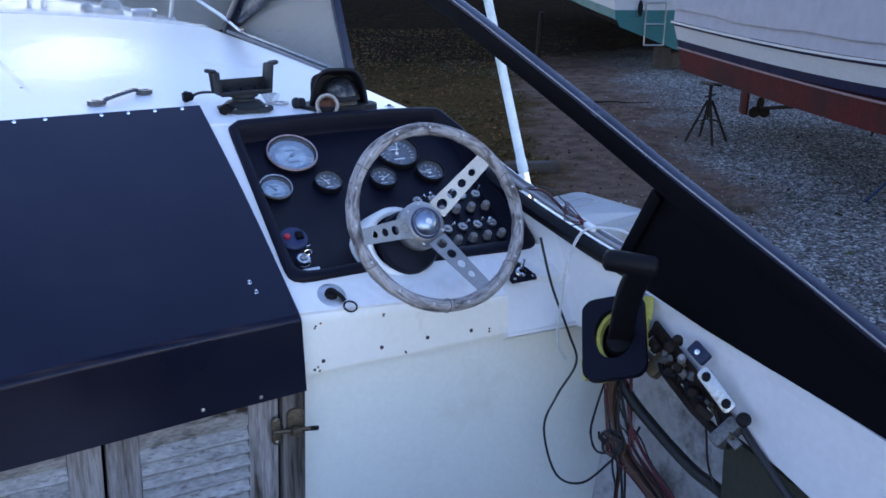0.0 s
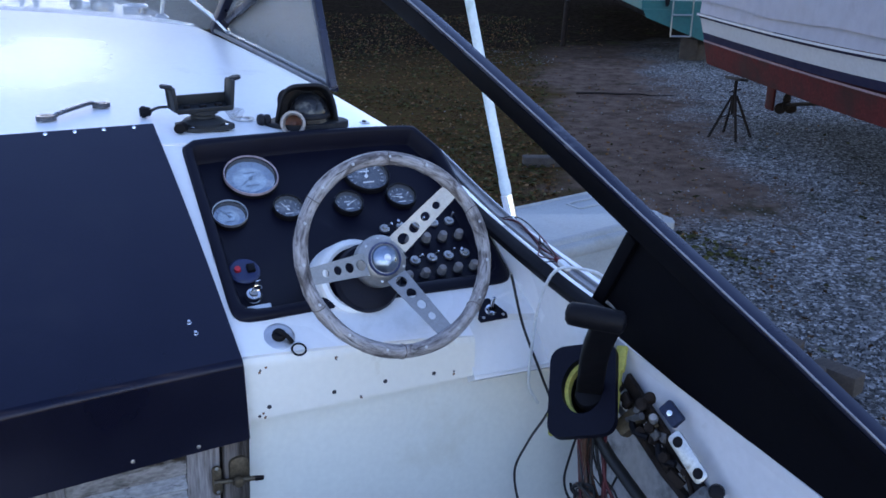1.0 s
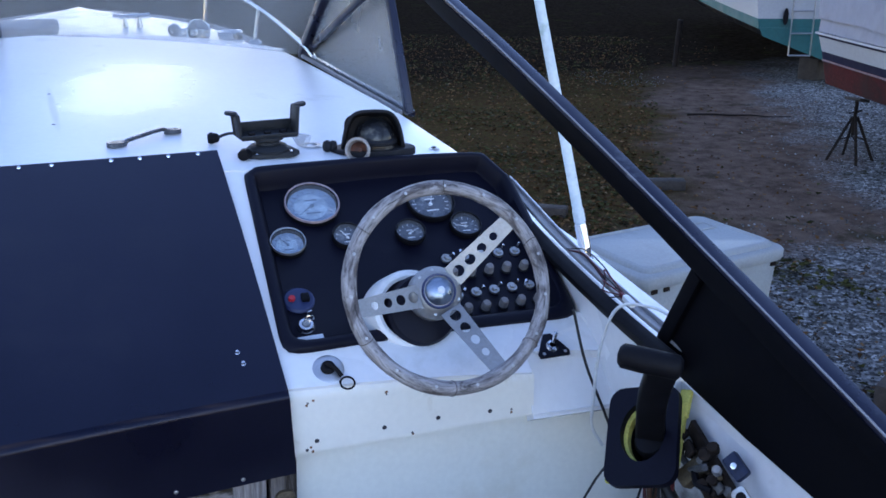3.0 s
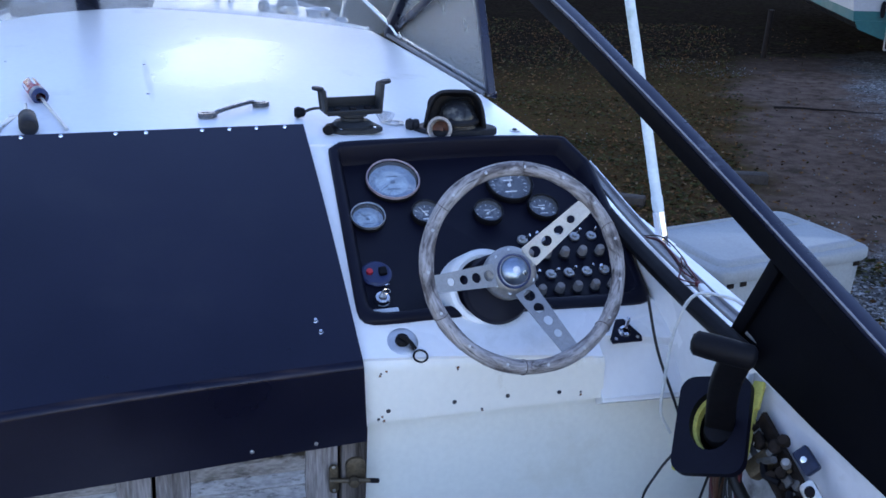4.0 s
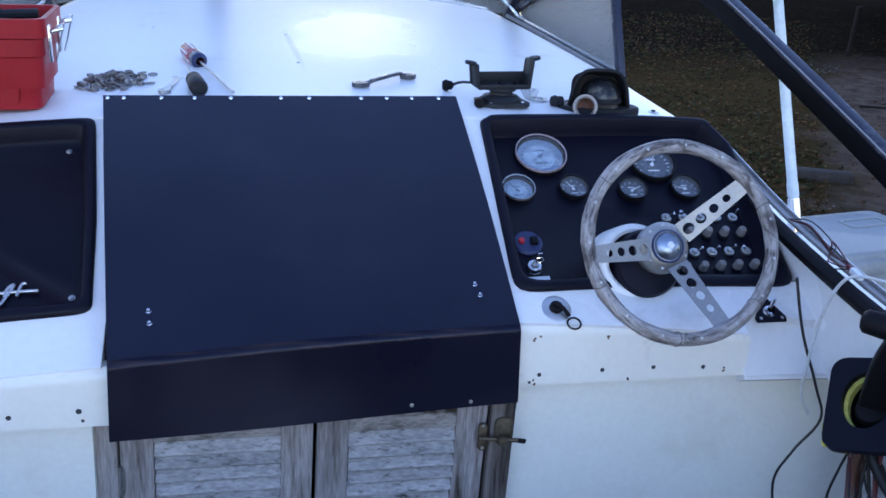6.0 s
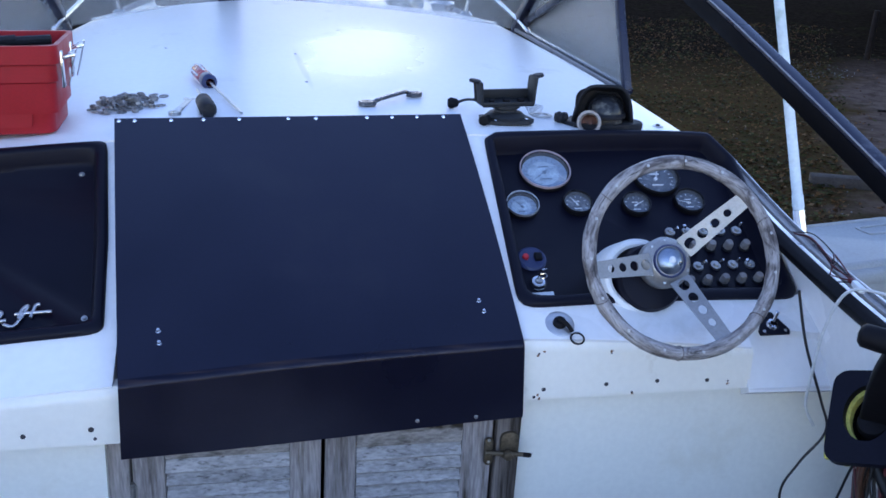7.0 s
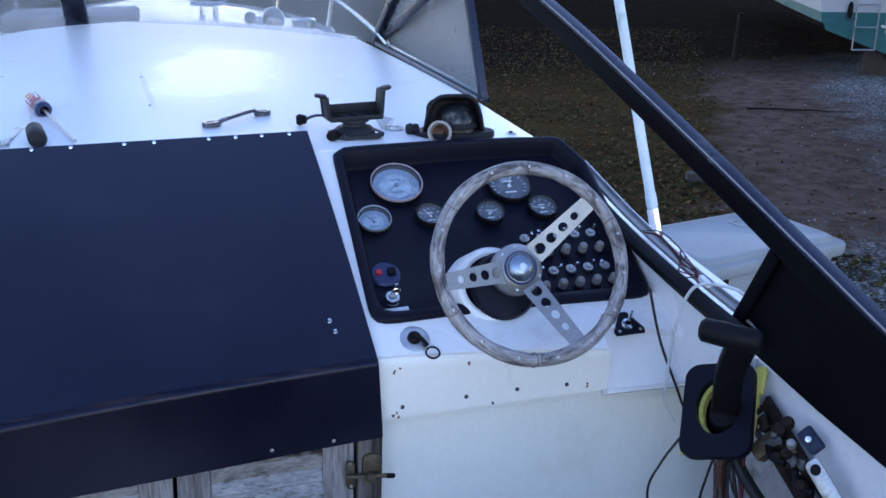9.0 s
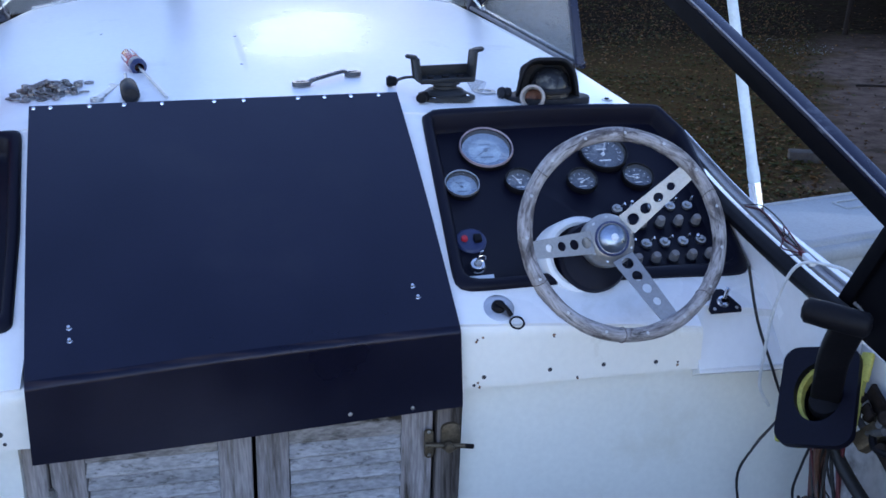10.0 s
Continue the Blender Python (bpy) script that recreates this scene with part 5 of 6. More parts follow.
part("shaft", tube(B(), [(-0.5, -0.82, -0.56), (-0.5, -2.4, -0.22)], 0.025, 8), M_RUST, yard, local=True)
# oversized, mostly unseen block added to keep light from under the hull
part("skeg", box(B(), 0.25, 5.5, 0.52, pose(0, -6.4, -0.50), 0.05), M_REDB, yard, local=True)
jack_stand(8.97, 9.37, -0.13, 20)
jack_stand(11.6, 8.7, -0.16, 50)
M_BLUESTEEL = mat("dull_blue_painted_steel", (0.018, 0.035, 0.085), 0.7, spec=0.2, vary=0.4, scale=12, bump=0.2, grain=60, stain=(0.03, 0.02, 0.016), stain_amount=0.2, stain_scale=10)
jack_stand(8.55, 6.02, -0.24, 62, M_BLUESTEEL, 0.38, "dull blue steel boat stand on gravel under the hull")

# the black bottom is teal paint with its shade put into the colour
far = yard_boat("motor_boat", pose(12.975, 14.185, 0, 0, 0, 180 - 24), 14.0, 3.4, (-0.55, 0.0, 0.12, 0.30, 0.85, 3.6), (M_SIDE, M_TEAL, M_HULLW, M_HULLW, M_HULLW), "hauled-out white motor boat with a teal stripe", 0.0)
part("transom_bottom", prism(B(), [(-1.57, 0.14), (-1.50, -0.01), (-0.04, -0.56), (0.04, -0.56), (1.50, -0.01), (1.57, 0.14)], 0.03, pose(0, 0.030, 0, 90, 0, 0)), M_TEAL, far, "teal lower transom", local=True)
part("exhaust_flap", prism(B(), [(0.045 * math.cos(a), 0.15 * math.sin(a)) for a in [2 * math.pi * k / 20 for k in range(20)]], 0.03, pose(1.13, 0.05, 0.34, 90, 0, 0), 0.008), M_RUBBER, far, "dark oval flap on the transom", local=True)
solo("keel_block", box(B(), 0.40, 0.40, 0.42, pose(13.05, 15.07, GROUND + 0.21, 0, 0, 20), 0.02), M_STONE, "grey stone prop under the far boat", "keel block", "boat blocks")
solo("prop_post", tube(B(), [(11.57, 17.53, GROUND - 0.02), (11.60, 17.50, 0.05)], 0.06, 8), M_RUST, "dark upright timber prop under the far boat", "prop", "boat blocks")
ladder = thing("boarding_ladder", (12.18, 14.45, -0.33), "small steel boarding ladder hung on the far boat", "ladder")
AL = Vector((0.914, -0.407, 0))
LC = Vector((12.16, 14.43, 0))
for k in (-1, 1):
    part("side_tube", tube(B(), [LC + AL * 0.19 * k + Vector((0, 0, -0.34)), LC + AL * 0.19 * k + Vector((0.02, 0.03, 0.85))], 0.014, 6), M_STEEL, ladder)
for z in (-0.34, 0.05, 0.45):
    part("rung", tube(B(), [LC + AL * 0.19 + Vector((0, 0, z)), LC - AL * 0.19 + Vector((0, 0, z))], 0.016, 6), M_STEEL, ladder)


solo("fallen_branch", tube(B(), [(8.80, 12.74, GROUND + 0.0), (9.1, 12.46, GROUND + 0.03), (9.4, 12.44, GROUND + 0.0), (9.6, 12.22, GROUND + 0.03), (9.85, 12.16, GROUND + 0.0), (10.12, 11.95, GROUND + 0.02)], 0.020, 7, 4, 0.006), M_RUST, "thin dark fallen branch on the sandy track", "branch")


def block(x, y, sx, sy, sz, turn, z=0.0, material=M_TIMBER, name="timber_block", label="weathered timber block lying on the gravel"):
    solo(name, box(B(), sx, sy, sz, pose(x, y, GROUND + z + sz / 2 - 0.01, 0, 0, turn), 0.012), material, label, "timber block", "blocks on the gravel")


block(4.67, 4.02, 0.30, 0.20, 0.20, 30)
block(4.60, 3.72, 0.30, 0.17, 0.15, 38)
block(4.84, 3.72, 0.14, 0.30, 0.14, 15)
block(6.0, 9.0, 0.62, 0.16, 0.12, -22, 0, M_STONE, "stone_slab", "grey stone slab lying in the leaf litter")
block(4.39, 8.52, 0.50, 0.14, 0.10, -35, 0, M_TIMBER, "short_plank", "short grey plank lying in the leaf litter")

# ---- antenna and rail fittings ----
ant = thing("antenna", (1.385, 1.93, 1.13), "chalky white fibreglass antenna with a clear ferrule", "antenna")
foot, dirn = Vector((1.4046 + 0.1129 * 0.04, 1.9616 - 0.2903 * 0.04, 1.16)), Vector((-0.1129, 0.2903, 1))
part("rod", tube(B(), [foot + dirn * 0.03, foot + dirn * 1.6], 0.0125, 12, r2=0.010), M_ROD, ant)
part("ferrule", tube(B(), [foot - dirn * 0.005, foot + dirn * 0.05], 0.0145, 12), M_CHROME, ant)
part("band", tube(B(), [foot + dirn * 0.055, foot + dirn * 0.085], 0.0138, 12), M_ROD, ant)
part("base", lathe(B(), [(0.03, 0), (0.03, 0.01), (0.018, 0.02), (0.014, 0.045)], Matrix.Translation(foot + Vector((0, 0, -0.045))), 16), M_CHROME, ant)


M_DULL = mat("grimy_grey_metal", (0.12, 0.12, 0.125), 0.55, 0.5, vary=0.35, scale=40, bump=0.1, grain=150, stain=(0.04, 0.03, 0.025), stain_amount=0.25, stain_scale=40)


def wire(name, pts, r, material, label, steps=6):
    solo(name, tube(B(), pts, r, 6, steps), material, label, "cable", "loose cables", smooth=80)


wire("black_cable", [(1.155, 1.50, 1.205), (1.175, 1.478, 1.10), (1.221, 1.470, 0.983), (1.243, 1.468, 0.911), (1.2, 1.474, 0.837), (1.174, 1.48, 0.759), (1.212, 1.478, 0.632), (1.286, 1.475, 0.589), (1.355, 1.46, 0.638), (1.376, 1.42, 0.70)], 0.0028, M_WIRE_B, "thin black cable hanging in a loop below the dash")
rng = random.Random(21)
for k in range(26):
    f = k / 25
    c = Vector((1.222 + rng.uniform(-0.006, 0.01), 1.215 - 0.25 * f + rng.uniform(-0.012, 0.012), 1.085 - 0.10 * f + rng.uniform(-0.022, 0.018)))
    n_ = (-0.8, rng.uniform(-0.6, 0.2), rng.uniform(0.1, 0.8))
    shape = k % 3
    if shape == 0:
        bm = box(B(), rng.uniform(0.012, 0.03), rng.uniform(0.010, 0.018), rng.uniform(0.006, 0.014), basis(c, n_, (rng.uniform(-1, 1), -0.8, -0.4)), 0.002)
    elif shape == 1:
        bm = lathe(B(), [(0, 0.012), (0.006, 0.011), (0.008, 0.004), (0.006, -0.01)], basis(c, n_), 12)
    else:
        bm = tube(B(), [c, c + Vector((rng.uniform(-0.01, 0.01), -0.03, rng.uniform(-0.03, 0.01)))], 0.004, 7)
    solo("clip" if shape == 0 else ("fastener" if shape == 1 else "rod_end"), bm, (M_RUST, M_RUBBER, M_DULL, M_BRONZE, M_RUST)[k % 5], "small corroded fitting of the control linkage", "fitting", "linkage fittings")
wire("black_cable", [(1.276, 1.40, 0.90), (1.270, 1.42, 0.82), (1.266, 1.43, 0.749), (1.294, 1.43, 0.692), (1.365, 1.42, 0.695), (1.38, 1.4, 0.75)], 0.0028, M_WIRE_B, "thin black cable hanging in a loop below the dash")
wire("white_cable", [(1.262, 1.262, 1.195), (1.247, 1.318, 1.247), (1.228, 1.365, 1.253), (1.196, 1.412, 1.236), (1.182, 1.440, 1.150), (1.182, 1.456, 1.030), (1.189, 1.466, 0.971), (1.215, 1.470, 0.925)], 0.0031, M_WIRE_W, "white cable looped from the window track")
rng = random.Random(11)
for k in range(6):
    a = rng.uniform(-0.012, 0.012)
    wire("red_cable" if k % 2 else "black_cable", [(1.222, 1.66 + a, 1.262), (1.226 + a * 0.3, 1.60, 1.270 + a), (1.232 + a, 1.53, 1.245 + a), (1.215 + a, 1.50 + a, 1.225 + 0.01 * k % 3), (1.235, 1.455 + a, 1.238 + a * 0.6)], 0.0013, M_WIRE_R if k % 2 else M_WIRE_B, "thin cable tangled along the window track")
cn = thing("cable_plug", (1.235, 1.44, 1.235), "white plastic cable plug lying on the track", "plug")
part("shell", box(B(), 0.012, 0.034, 0.012, pose(1.232, 1.435, 1.236, 6, 0, -3), 0.003), M_WHITEPL, cn)
part("pin_end", box(B(), 0.009, 0.014, 0.009, pose(1.232, 1.459, 1.239, 6, 0, -3), 0.002), M_WIRE_R, cn)


# ---- throttle control hanging by the side ----
def control_box():
    tl, tr, bl = Vector((1.152, 1.346, 1.110)), Vector((1.225, 1.263, 1.148)), Vector((1.097, 1.212, 1.007))
    u, v = tr - tl, tl - bl
    nrm = u.cross(v).normalized()
    c = (tr + bl) / 2
    m = basis(c, nrm, u)
    d = thing("throttle_control", label="black throttle control plate with yellow foam and an upright lever", category="throttle control", m=m)
    W, H = 0.124, 0.172
    outer = rounded(W, H, 0.026, 5)
    n = len(outer)
    inner = [(0.040 * math.cos(a) + 0.002, 0.052 * math.sin(a) + 0.006) for a in [2 * math.pi * (k + 0.5) / n - 0.12 for k in range(n)]]
    part("face_plate", ring_plate(B(), outer, inner, 0.014), M_DARKNAVY, d, local=True, smooth=40)
    fo = rounded(W + 0.002, H * 0.90, 0.03, 5)
    fi = [(0.0375 * math.cos(a) + 0.006, 0.049 * math.sin(a) + 0.004) for a in [2 * math.pi * (k + 0.5) / n - 0.12 for k in range(n)]]
    part("foam_gasket", ring_plate(B(), [(x - 0.001 + 0.006 * math.sin(9 * x + 40 * y), y + 0.004 * math.sin(60 * x)) for x, y in fo], fi, 0.014, pose(0, 0, -0.015)), M_FOAM, d, "crumbling yellow foam gasket", local=True, smooth=40)
    for x, y, sx, sy, turn in ((0.064, 0.058, 0.020, 0.050, -8), (-0.062, -0.052, 0.014, 0.044, 6), (-0.020, 0.086, 0.040, 0.010, 12)):
        part("foam_chip", box(B(), sx, sy, 0.012, pose(x, y, -0.006, 0, 0, turn), 0.004), M_FOAM, d, "torn chip of yellow foam", local=True)
    part("housing", lathe(B(), [(0, -0.07), (0.040, -0.065), (0.050, -0.02), (0.048, -0.016)], pose(0.003, 0.004, 0), 24), M_RUBBER, d, local=True)
    part("cam_disc", lathe(B(), [(0, 0.012), (0.026, 0.010), (0.032, 0.0), (0.03, -0.05)], pose(0.008, 0.0, -0.012), 24), M_RUBBER, d, local=True)
    gl, gr = Vector((1.046, 1.142, 1.288)), Vector((1.120, 1.088, 1.278))
    hubp = c + nrm * 0.012 + u.normalized() * 0.014
    mid = gl.lerp(gr, 0.72)
    part("lever", sweep(B(), smoothline([hubp, hubp.lerp(mid, 0.5) + nrm * 0.015, mid], 5), 0.046, 0.020, u), M_RUBBER, d, smooth=50)
    ax = (gr - gl).normalized()
    gm = basis(gl, ax, (0, 0, 1))
    L = (gr - gl).length
    part("grip", lathe(B(), [(0, -0.002), (0.012, 0), (0.0185, 0.006), (0.0195, 0.03), (0.019, L - 0.03), (0.0185, L - 0.006), (0.012, L), (0, L + 0.002)], gm, 24), M_RUBBER, d, smooth=50)


M_DARKNAVY = mat("navy_black_plastic", (0.003, 0.003, 0.009), 0.55, spec=0.15, vary=0.25, scale=20, bump=0.1, grain=150)
control_box()

# ---- linkage and wiring under the coaming ----
link = thing("cable_linkage", (1.235, 1.05, 1.03), "corroded control-cable linkage screwed under the coaming", "linkage")
part("back_strip", quad(B(), (1.225, 1.215, 1.09), (1.222, 0.98, 0.985), (1.222, 0.965, 1.01), (1.225, 1.205, 1.115), (0.008, 0, 0)), M_RUST, link)
bm = B()
mpl = basis((1.205, 1.008, 1.066), (-0.85, -0.3, 0.42), (0.1, -0.7, -0.45))
prism(bm, rounded(0.088, 0.026, 0.008, 4), 0.004, mpl, 0.001)
strap_plate = part("strap_plate", bm, M_STEEL, link, "bright drilled strap")
for x in (-0.028, 0.030):
    part("hole_bush", lathe(B(), [(0, 0.006), (0.007, 0.006), (0.009, 0.004)], mpl @ pose(x, 0, 0), 14), M_RUBBER, strap_plate)
part("pulley", lathe(B(), [(0, 0.008), (0.007, 0.008), (0.011, 0.005), (0.011, -0.004)], basis((1.215, 1.145, 1.088), (-0.8, -0.3, 0.5)), 16), M_RUST, link)
part("valve_body", lathe(B(), [(0, 0.012), (0.008, 0.011), (0.010, 0.0), (0.010, -0.02)], basis((1.212, 1.115, 1.060), (-0.7, -0.5, 0.5)), 14), M_RUST, link)
part("clamp", box(B(), 0.03, 0.05, 0.030, basis((1.212, 1.168, 1.042), (-0.8, -0.3, 0.5), (0.1, -0.8, -0.4)), 0.005), M_BRONZE, link)
part("rod", tube(B(), [(1.21, 1.225, 1.06), (1.205, 1.165, 1.05), (1.205, 1.13, 1.075)], 0.006, 8), M_DULL, link)
part("long_rod", tube(B(), [(1.225, 1.17, 1.03), (1.225, 1.08, 0.99), (1.225, 0.985, 0.965)], 0.009, 8), M_RUST, link)
part("end_fitting", box(B(), 0.03, 0.06, 0.035, basis((1.218, 0.985, 0.990), (-0.8, -0.2, 0.55), (0.1, -0.8, -0.4)), 0.008), M_DULL, link)
part("white_valve", lathe(B(), [(0, 0.010), (0.006, 0.009), (0.008, 0.0), (0.006, -0.02), (0.009, -0.03)], basis((1.208, 1.104, 1.084), (-0.5, -0.5, 0.7)), 14), M_CHANNEL, link)
part("dark_cap", lathe(B(), [(0, 0.010), (0.008, 0.008), (0.010, 0.002), (0.008, -0.012)], basis((1.212, 1.123, 1.112), (-0.6, -0.4, 0.7)), 14), M_RUST, link)
part("end_cap", lathe(B(), [(0, 0.022), (0.011, 0.020), (0.013, 0.0)], basis((1.222, 0.955, 1.03), (-0.6, -0.6, 0.5)), 14), M_RUBBER, link)
rng = random.Random(21)
for k in range(11):
    f = k / 10
    q = Vector((1.214 + rng.uniform(-0.008, 0.006), 1.205 - 0.24 * f, 1.082 - 0.105 * f + rng.uniform(-0.018, 0.016)))
    mq = basis(q, (-0.8, rng.uniform(-0.6, 0.2), rng.uniform(0.1, 0.8)), (0.1, -0.8, -0.4))
    if k % 3 == 0:
        part("corroded_nut", cyl(B(), 0.010, 0.009, 0.014, mq, 6, 0.001), M_RUST, link)
    elif k % 3 == 1:
        part("bracket", box(B(), rng.uniform(0.020, 0.034), rng.uniform(0.014, 0.022), 0.008, mq, 0.002), (M_DULL, M_RUST)[k % 2], link)
    else:
        part("short_hose", tube(B(), [q, q + Vector((-0.008, -0.02, -0.012)), q + Vector((0.002, -0.045, -0.02 + rng.uniform(-0.02, 0.015)))], 0.006, 8, 4), M_RUBBER, link)
blk = thing("terminal_block", (1.22, 1.07, 1.1), "small blue-grey terminal block under the coaming", "terminal block")
M_BLUEGREY = mat("blue_grey_plastic", (0.018, 0.026, 0.055), 0.45, spec=0.2, vary=0.2, scale=50, bump=0.1)
part("body", box(B(), 0.042, 0.026, 0.014, basis((1.222, 1.076, 1.104), (-0.8, -0.3, 0.5), (0.1, -0.8, -0.4)), 0.004), M_BLUEGREY, blk)
part("screw", lathe(B(), [(0, 0.012), (0.005, 0.011), (0.006, 0.008)], basis((1.222, 1.076, 1.104), (-0.8, -0.3, 0.5)), 10), M_CHROME, blk)

MATS = (M_WIRE_B, M_WIRE_O, M_WIRE_R, M_WIRE_O, M_WIRE_B, M_WIRE_R)
rng = random.Random(5)
for k in range(26):
    f = k / 25
    j = (rng.uniform(-0.016, 0.016), rng.uniform(-0.020, 0.020), rng.uniform(-0.016, 0.016))
    x = 1.264 + j[0]
    pts = [(x, 1.400 - 0.085 * f, 0.985), (x + rng.uniform(-0.01, 0.01), 1.385 - 0.055 * f + j[1] * 0.5, 0.905),
           (x, 1.352 - 0.030 * f + j[1], 0.836), (x + j[2], 1.300 + j[1], 0.786 + j[2]),
           (x, 1.245 + j[1] * 1.4, 0.755 + j[2] * 1.3), (x + 0.005, 1.178 + j[1] * 1.6, 0.720 + j[2]), (x + 0.02, 1.09 + 3 * j[1], 0.62), (x + 0.03, 1.03 + 2 * j[1], 0.40)]
    if k % 5 == 4:
        pts = pts[:4] + [(x, 1.300 + j[1], 0.72), (x + 0.01, 1.302 + 2 * j[1], 0.62), (x + 0.02, 1.31, 0.40)]
    wire("wiring_strand", pts, rng.choice((0.0016, 0.0022, 0.0028, 0.0036)), MATS[k % 6], "strand of old engine wiring hanging under the dash", 5)
for k in range(7):
    a0, rr = rng.uniform(0, 6), rng.uniform(0.022, 0.036)
    pts = [(1.238 + 0.010 * math.sin(2 * t + k), 1.310 + rr * math.cos(t + a0) + 0.002 * t, 0.790 + 0.8 * rr * math.sin(t + a0)) for t in [0.7 * i for i in range(10)]]
    wire("wiring_coil", pts, rng.choice((0.0020, 0.0030)), (M_WIRE_B, M_WIRE_O, M_WIRE_B)[k % 3], "coiled tail of old wiring", 3)
wire("black_cable", [(1.275, 1.36, 0.755), (1.275, 1.356, 0.696), (1.275, 1.335, 0.635), (1.28, 1.33, 0.45)], 0.0026, M_WIRE_B, "thin black cable hanging straight below the dash")
wire("black_cable", [(1.27, 1.302, 0.77), (1.275, 1.313, 0.72), (1.275, 1.308, 0.649), (1.28, 1.30, 0.45)], 0.0026, M_WIRE_B, "thin black cable hanging straight below the dash")
wire("thick_cable", [(1.265, 1.40, 0.985), (1.28, 1.337, 0.895), (1.29, 1.247, 0.846), (1.29, 1.132, 0.816), (1.29, 1.03, 0.81), (1.29, 0.7, 0.78), (1.29, 0.2, 0.75)], 0.012, M_WIRE_B, "thick black control cable running aft inside the hull")
wire("thick_cable", [(1.232, 0.97, 1.01), (1.225, 0.90, 0.975), (1.222, 0.80, 0.925), (1.22, 0.6, 0.84), (1.215, 0.2, 0.7)], 0.007, M_WIRE_B, "black control cable running aft along the coaming")
wire("thin_cable", [(1.235, 1.06, 0.985), (1.26, 1.075, 0.93), (1.27, 1.07, 0.86), (1.28, 1.04, 0.80)], 0.0022, M_WIRE_B, "thin dark cable hanging under the linkage")
solo("side_board", quad(B(), (1.275, 1.045, 0.945), (1.275, 0.3, 0.88), (1.285, 0.3, 0.45), (1.285, 1.03, 0.6), (0.012, 0, 0), (6, 4)), M_MOSS, "mouldy olive board inside the hull side", "board")

# ---- things lying on the cabin top ----
def on_deck(x, y, lift=0.0):
    return deck_at(x, y) + Vector((0, 0, lift))


M_TOOL = mat("worn_tool_chrome", (0.13, 0.127, 0.13), 0.20, 1.0, vary=0.3, scale=40, bump=0.05, grain=150)


def offset_wrench():
    w = thing("ring_spanner", on_deck(0.37, 2.14), "chrome offset ring spanner lying on the cabin top", "spanner")
    line = [on_deck(0.380, 2.137, 0.008), on_deck(0.402, 2.141, 0.009), on_deck(0.416, 2.152, 0.013), on_deck(0.482, 2.226, 0.014), on_deck(0.494, 2.234, 0.010), on_deck(0.515, 2.238, 0.008)]
    part("shank", sweep(B(), smoothline(line, 3), 0.013, 0.008, (0.3, -1, 0), bevel=0.35), M_TOOL, w, smooth=50)
    for (x, y), r, turn in (((0.386, 2.138), 0.0155, 8), ((0.508, 2.237), 0.0145, 6)):
        ring = [(math.cos(2 * math.pi * k / 24), math.sin(2 * math.pi * k / 24)) for k in range(24)]
        o = [(1.35 * r * a, r * b) for a, b in ring]
        i_ = [(0.75 * r * a, 0.60 * r * b) for a, b in ring]
        part("ring", ring_plate(B(), o, i_, 0.010, Matrix.Translation(on_deck(x, y, 0.002)) @ pose(0, 0, 0, 0, 0, turn)), M_TOOL, w)


offset_wrench()


def screwdriver(name, p, q, hl, r, handle, label, stripe=None, shaft_r=0.0035):
    """Handle from p towards q, blade on to q."""
    p, q = Vector(p), Vector(q)
    d = (q - p).normalized()
    m = basis(p, d, (0, 0, 1))
    L = (q - p).length
    s = thing(name, label=label, category="screwdriver", m=m)
    part("handle", lathe(B(), [(0, 0), (r * 0.75, 0.002), (r, 0.010), (r, hl * 0.55), (r * 0.8, hl * 0.72), (r * 0.95, hl * 0.9), (r * 0.6, hl)], seg=16), handle, s, local=True)
    if stripe:
        part("collar", lathe(B(), [(r * 0.8, hl * 0.68), (r * 1.08, hl * 0.74), (r * 1.08, hl * 0.93), (r * 0.6, hl * 1.01)], seg=16), stripe, s, local=True)
        for k in range(5):
            a = 2 * math.pi * k / 5
            part("flute", box(B(), 0.004, 0.005, hl * 0.46, pose(r * math.cos(a), r * math.sin(a), hl * 0.34, 0, 0, math.degrees(a)), 0.001), M_MARK, s, "pale flute on the handle", local=True)
    part("blade", tube(B(), [(0, 0, hl * 0.95), (0, 0, L)], shaft_r, 10), M_STEEL, s, local=True)


M_REDPL = mat("red_handle_plastic", (0.34, 0.018, 0.028), 0.25, vary=0.1, scale=60)
screwdriver("screwdriver", on_deck(-0.024, 2.475, 0.018), on_deck(0.104, 2.06, 0.006), 0.145, 0.0178, M_REDPL, "screwdriver with a red and clear handle and navy collar", M_BLUE)
screwdriver("stubby_screwdriver", on_deck(0.036, 2.035, 0.020), on_deck(-0.010, 2.300, 0.008), 0.125, 0.019, M_DARKPL, "screwdriver with a fat grey rubber handle")

a, b = on_deck(-0.043, 2.085, 0.004), on_deck(-0.022, 2.245, 0.004)
sp = thing("open_spanner", label="short steel combination spanner lying on the cabin top", category="spanner", m=basis(a, (0, 0, 1), b - a))
L = (b - a).length
part("shank", box(B(), L - 0.03, 0.016, 0.006, pose(L / 2, 0, 0.0), 0.0015), M_STEEL, sp, local=True)
o = [(0.014 * math.cos(2 * math.pi * k / 20), 0.014 * math.sin(2 * math.pi * k / 20)) for k in range(20)]
part("ring_end", ring_plate(B(), o, [(x * 0.6, y * 0.6) for x, y in o], 0.008, pose(0.008, 0, -0.004)), M_STEEL, sp, local=True)
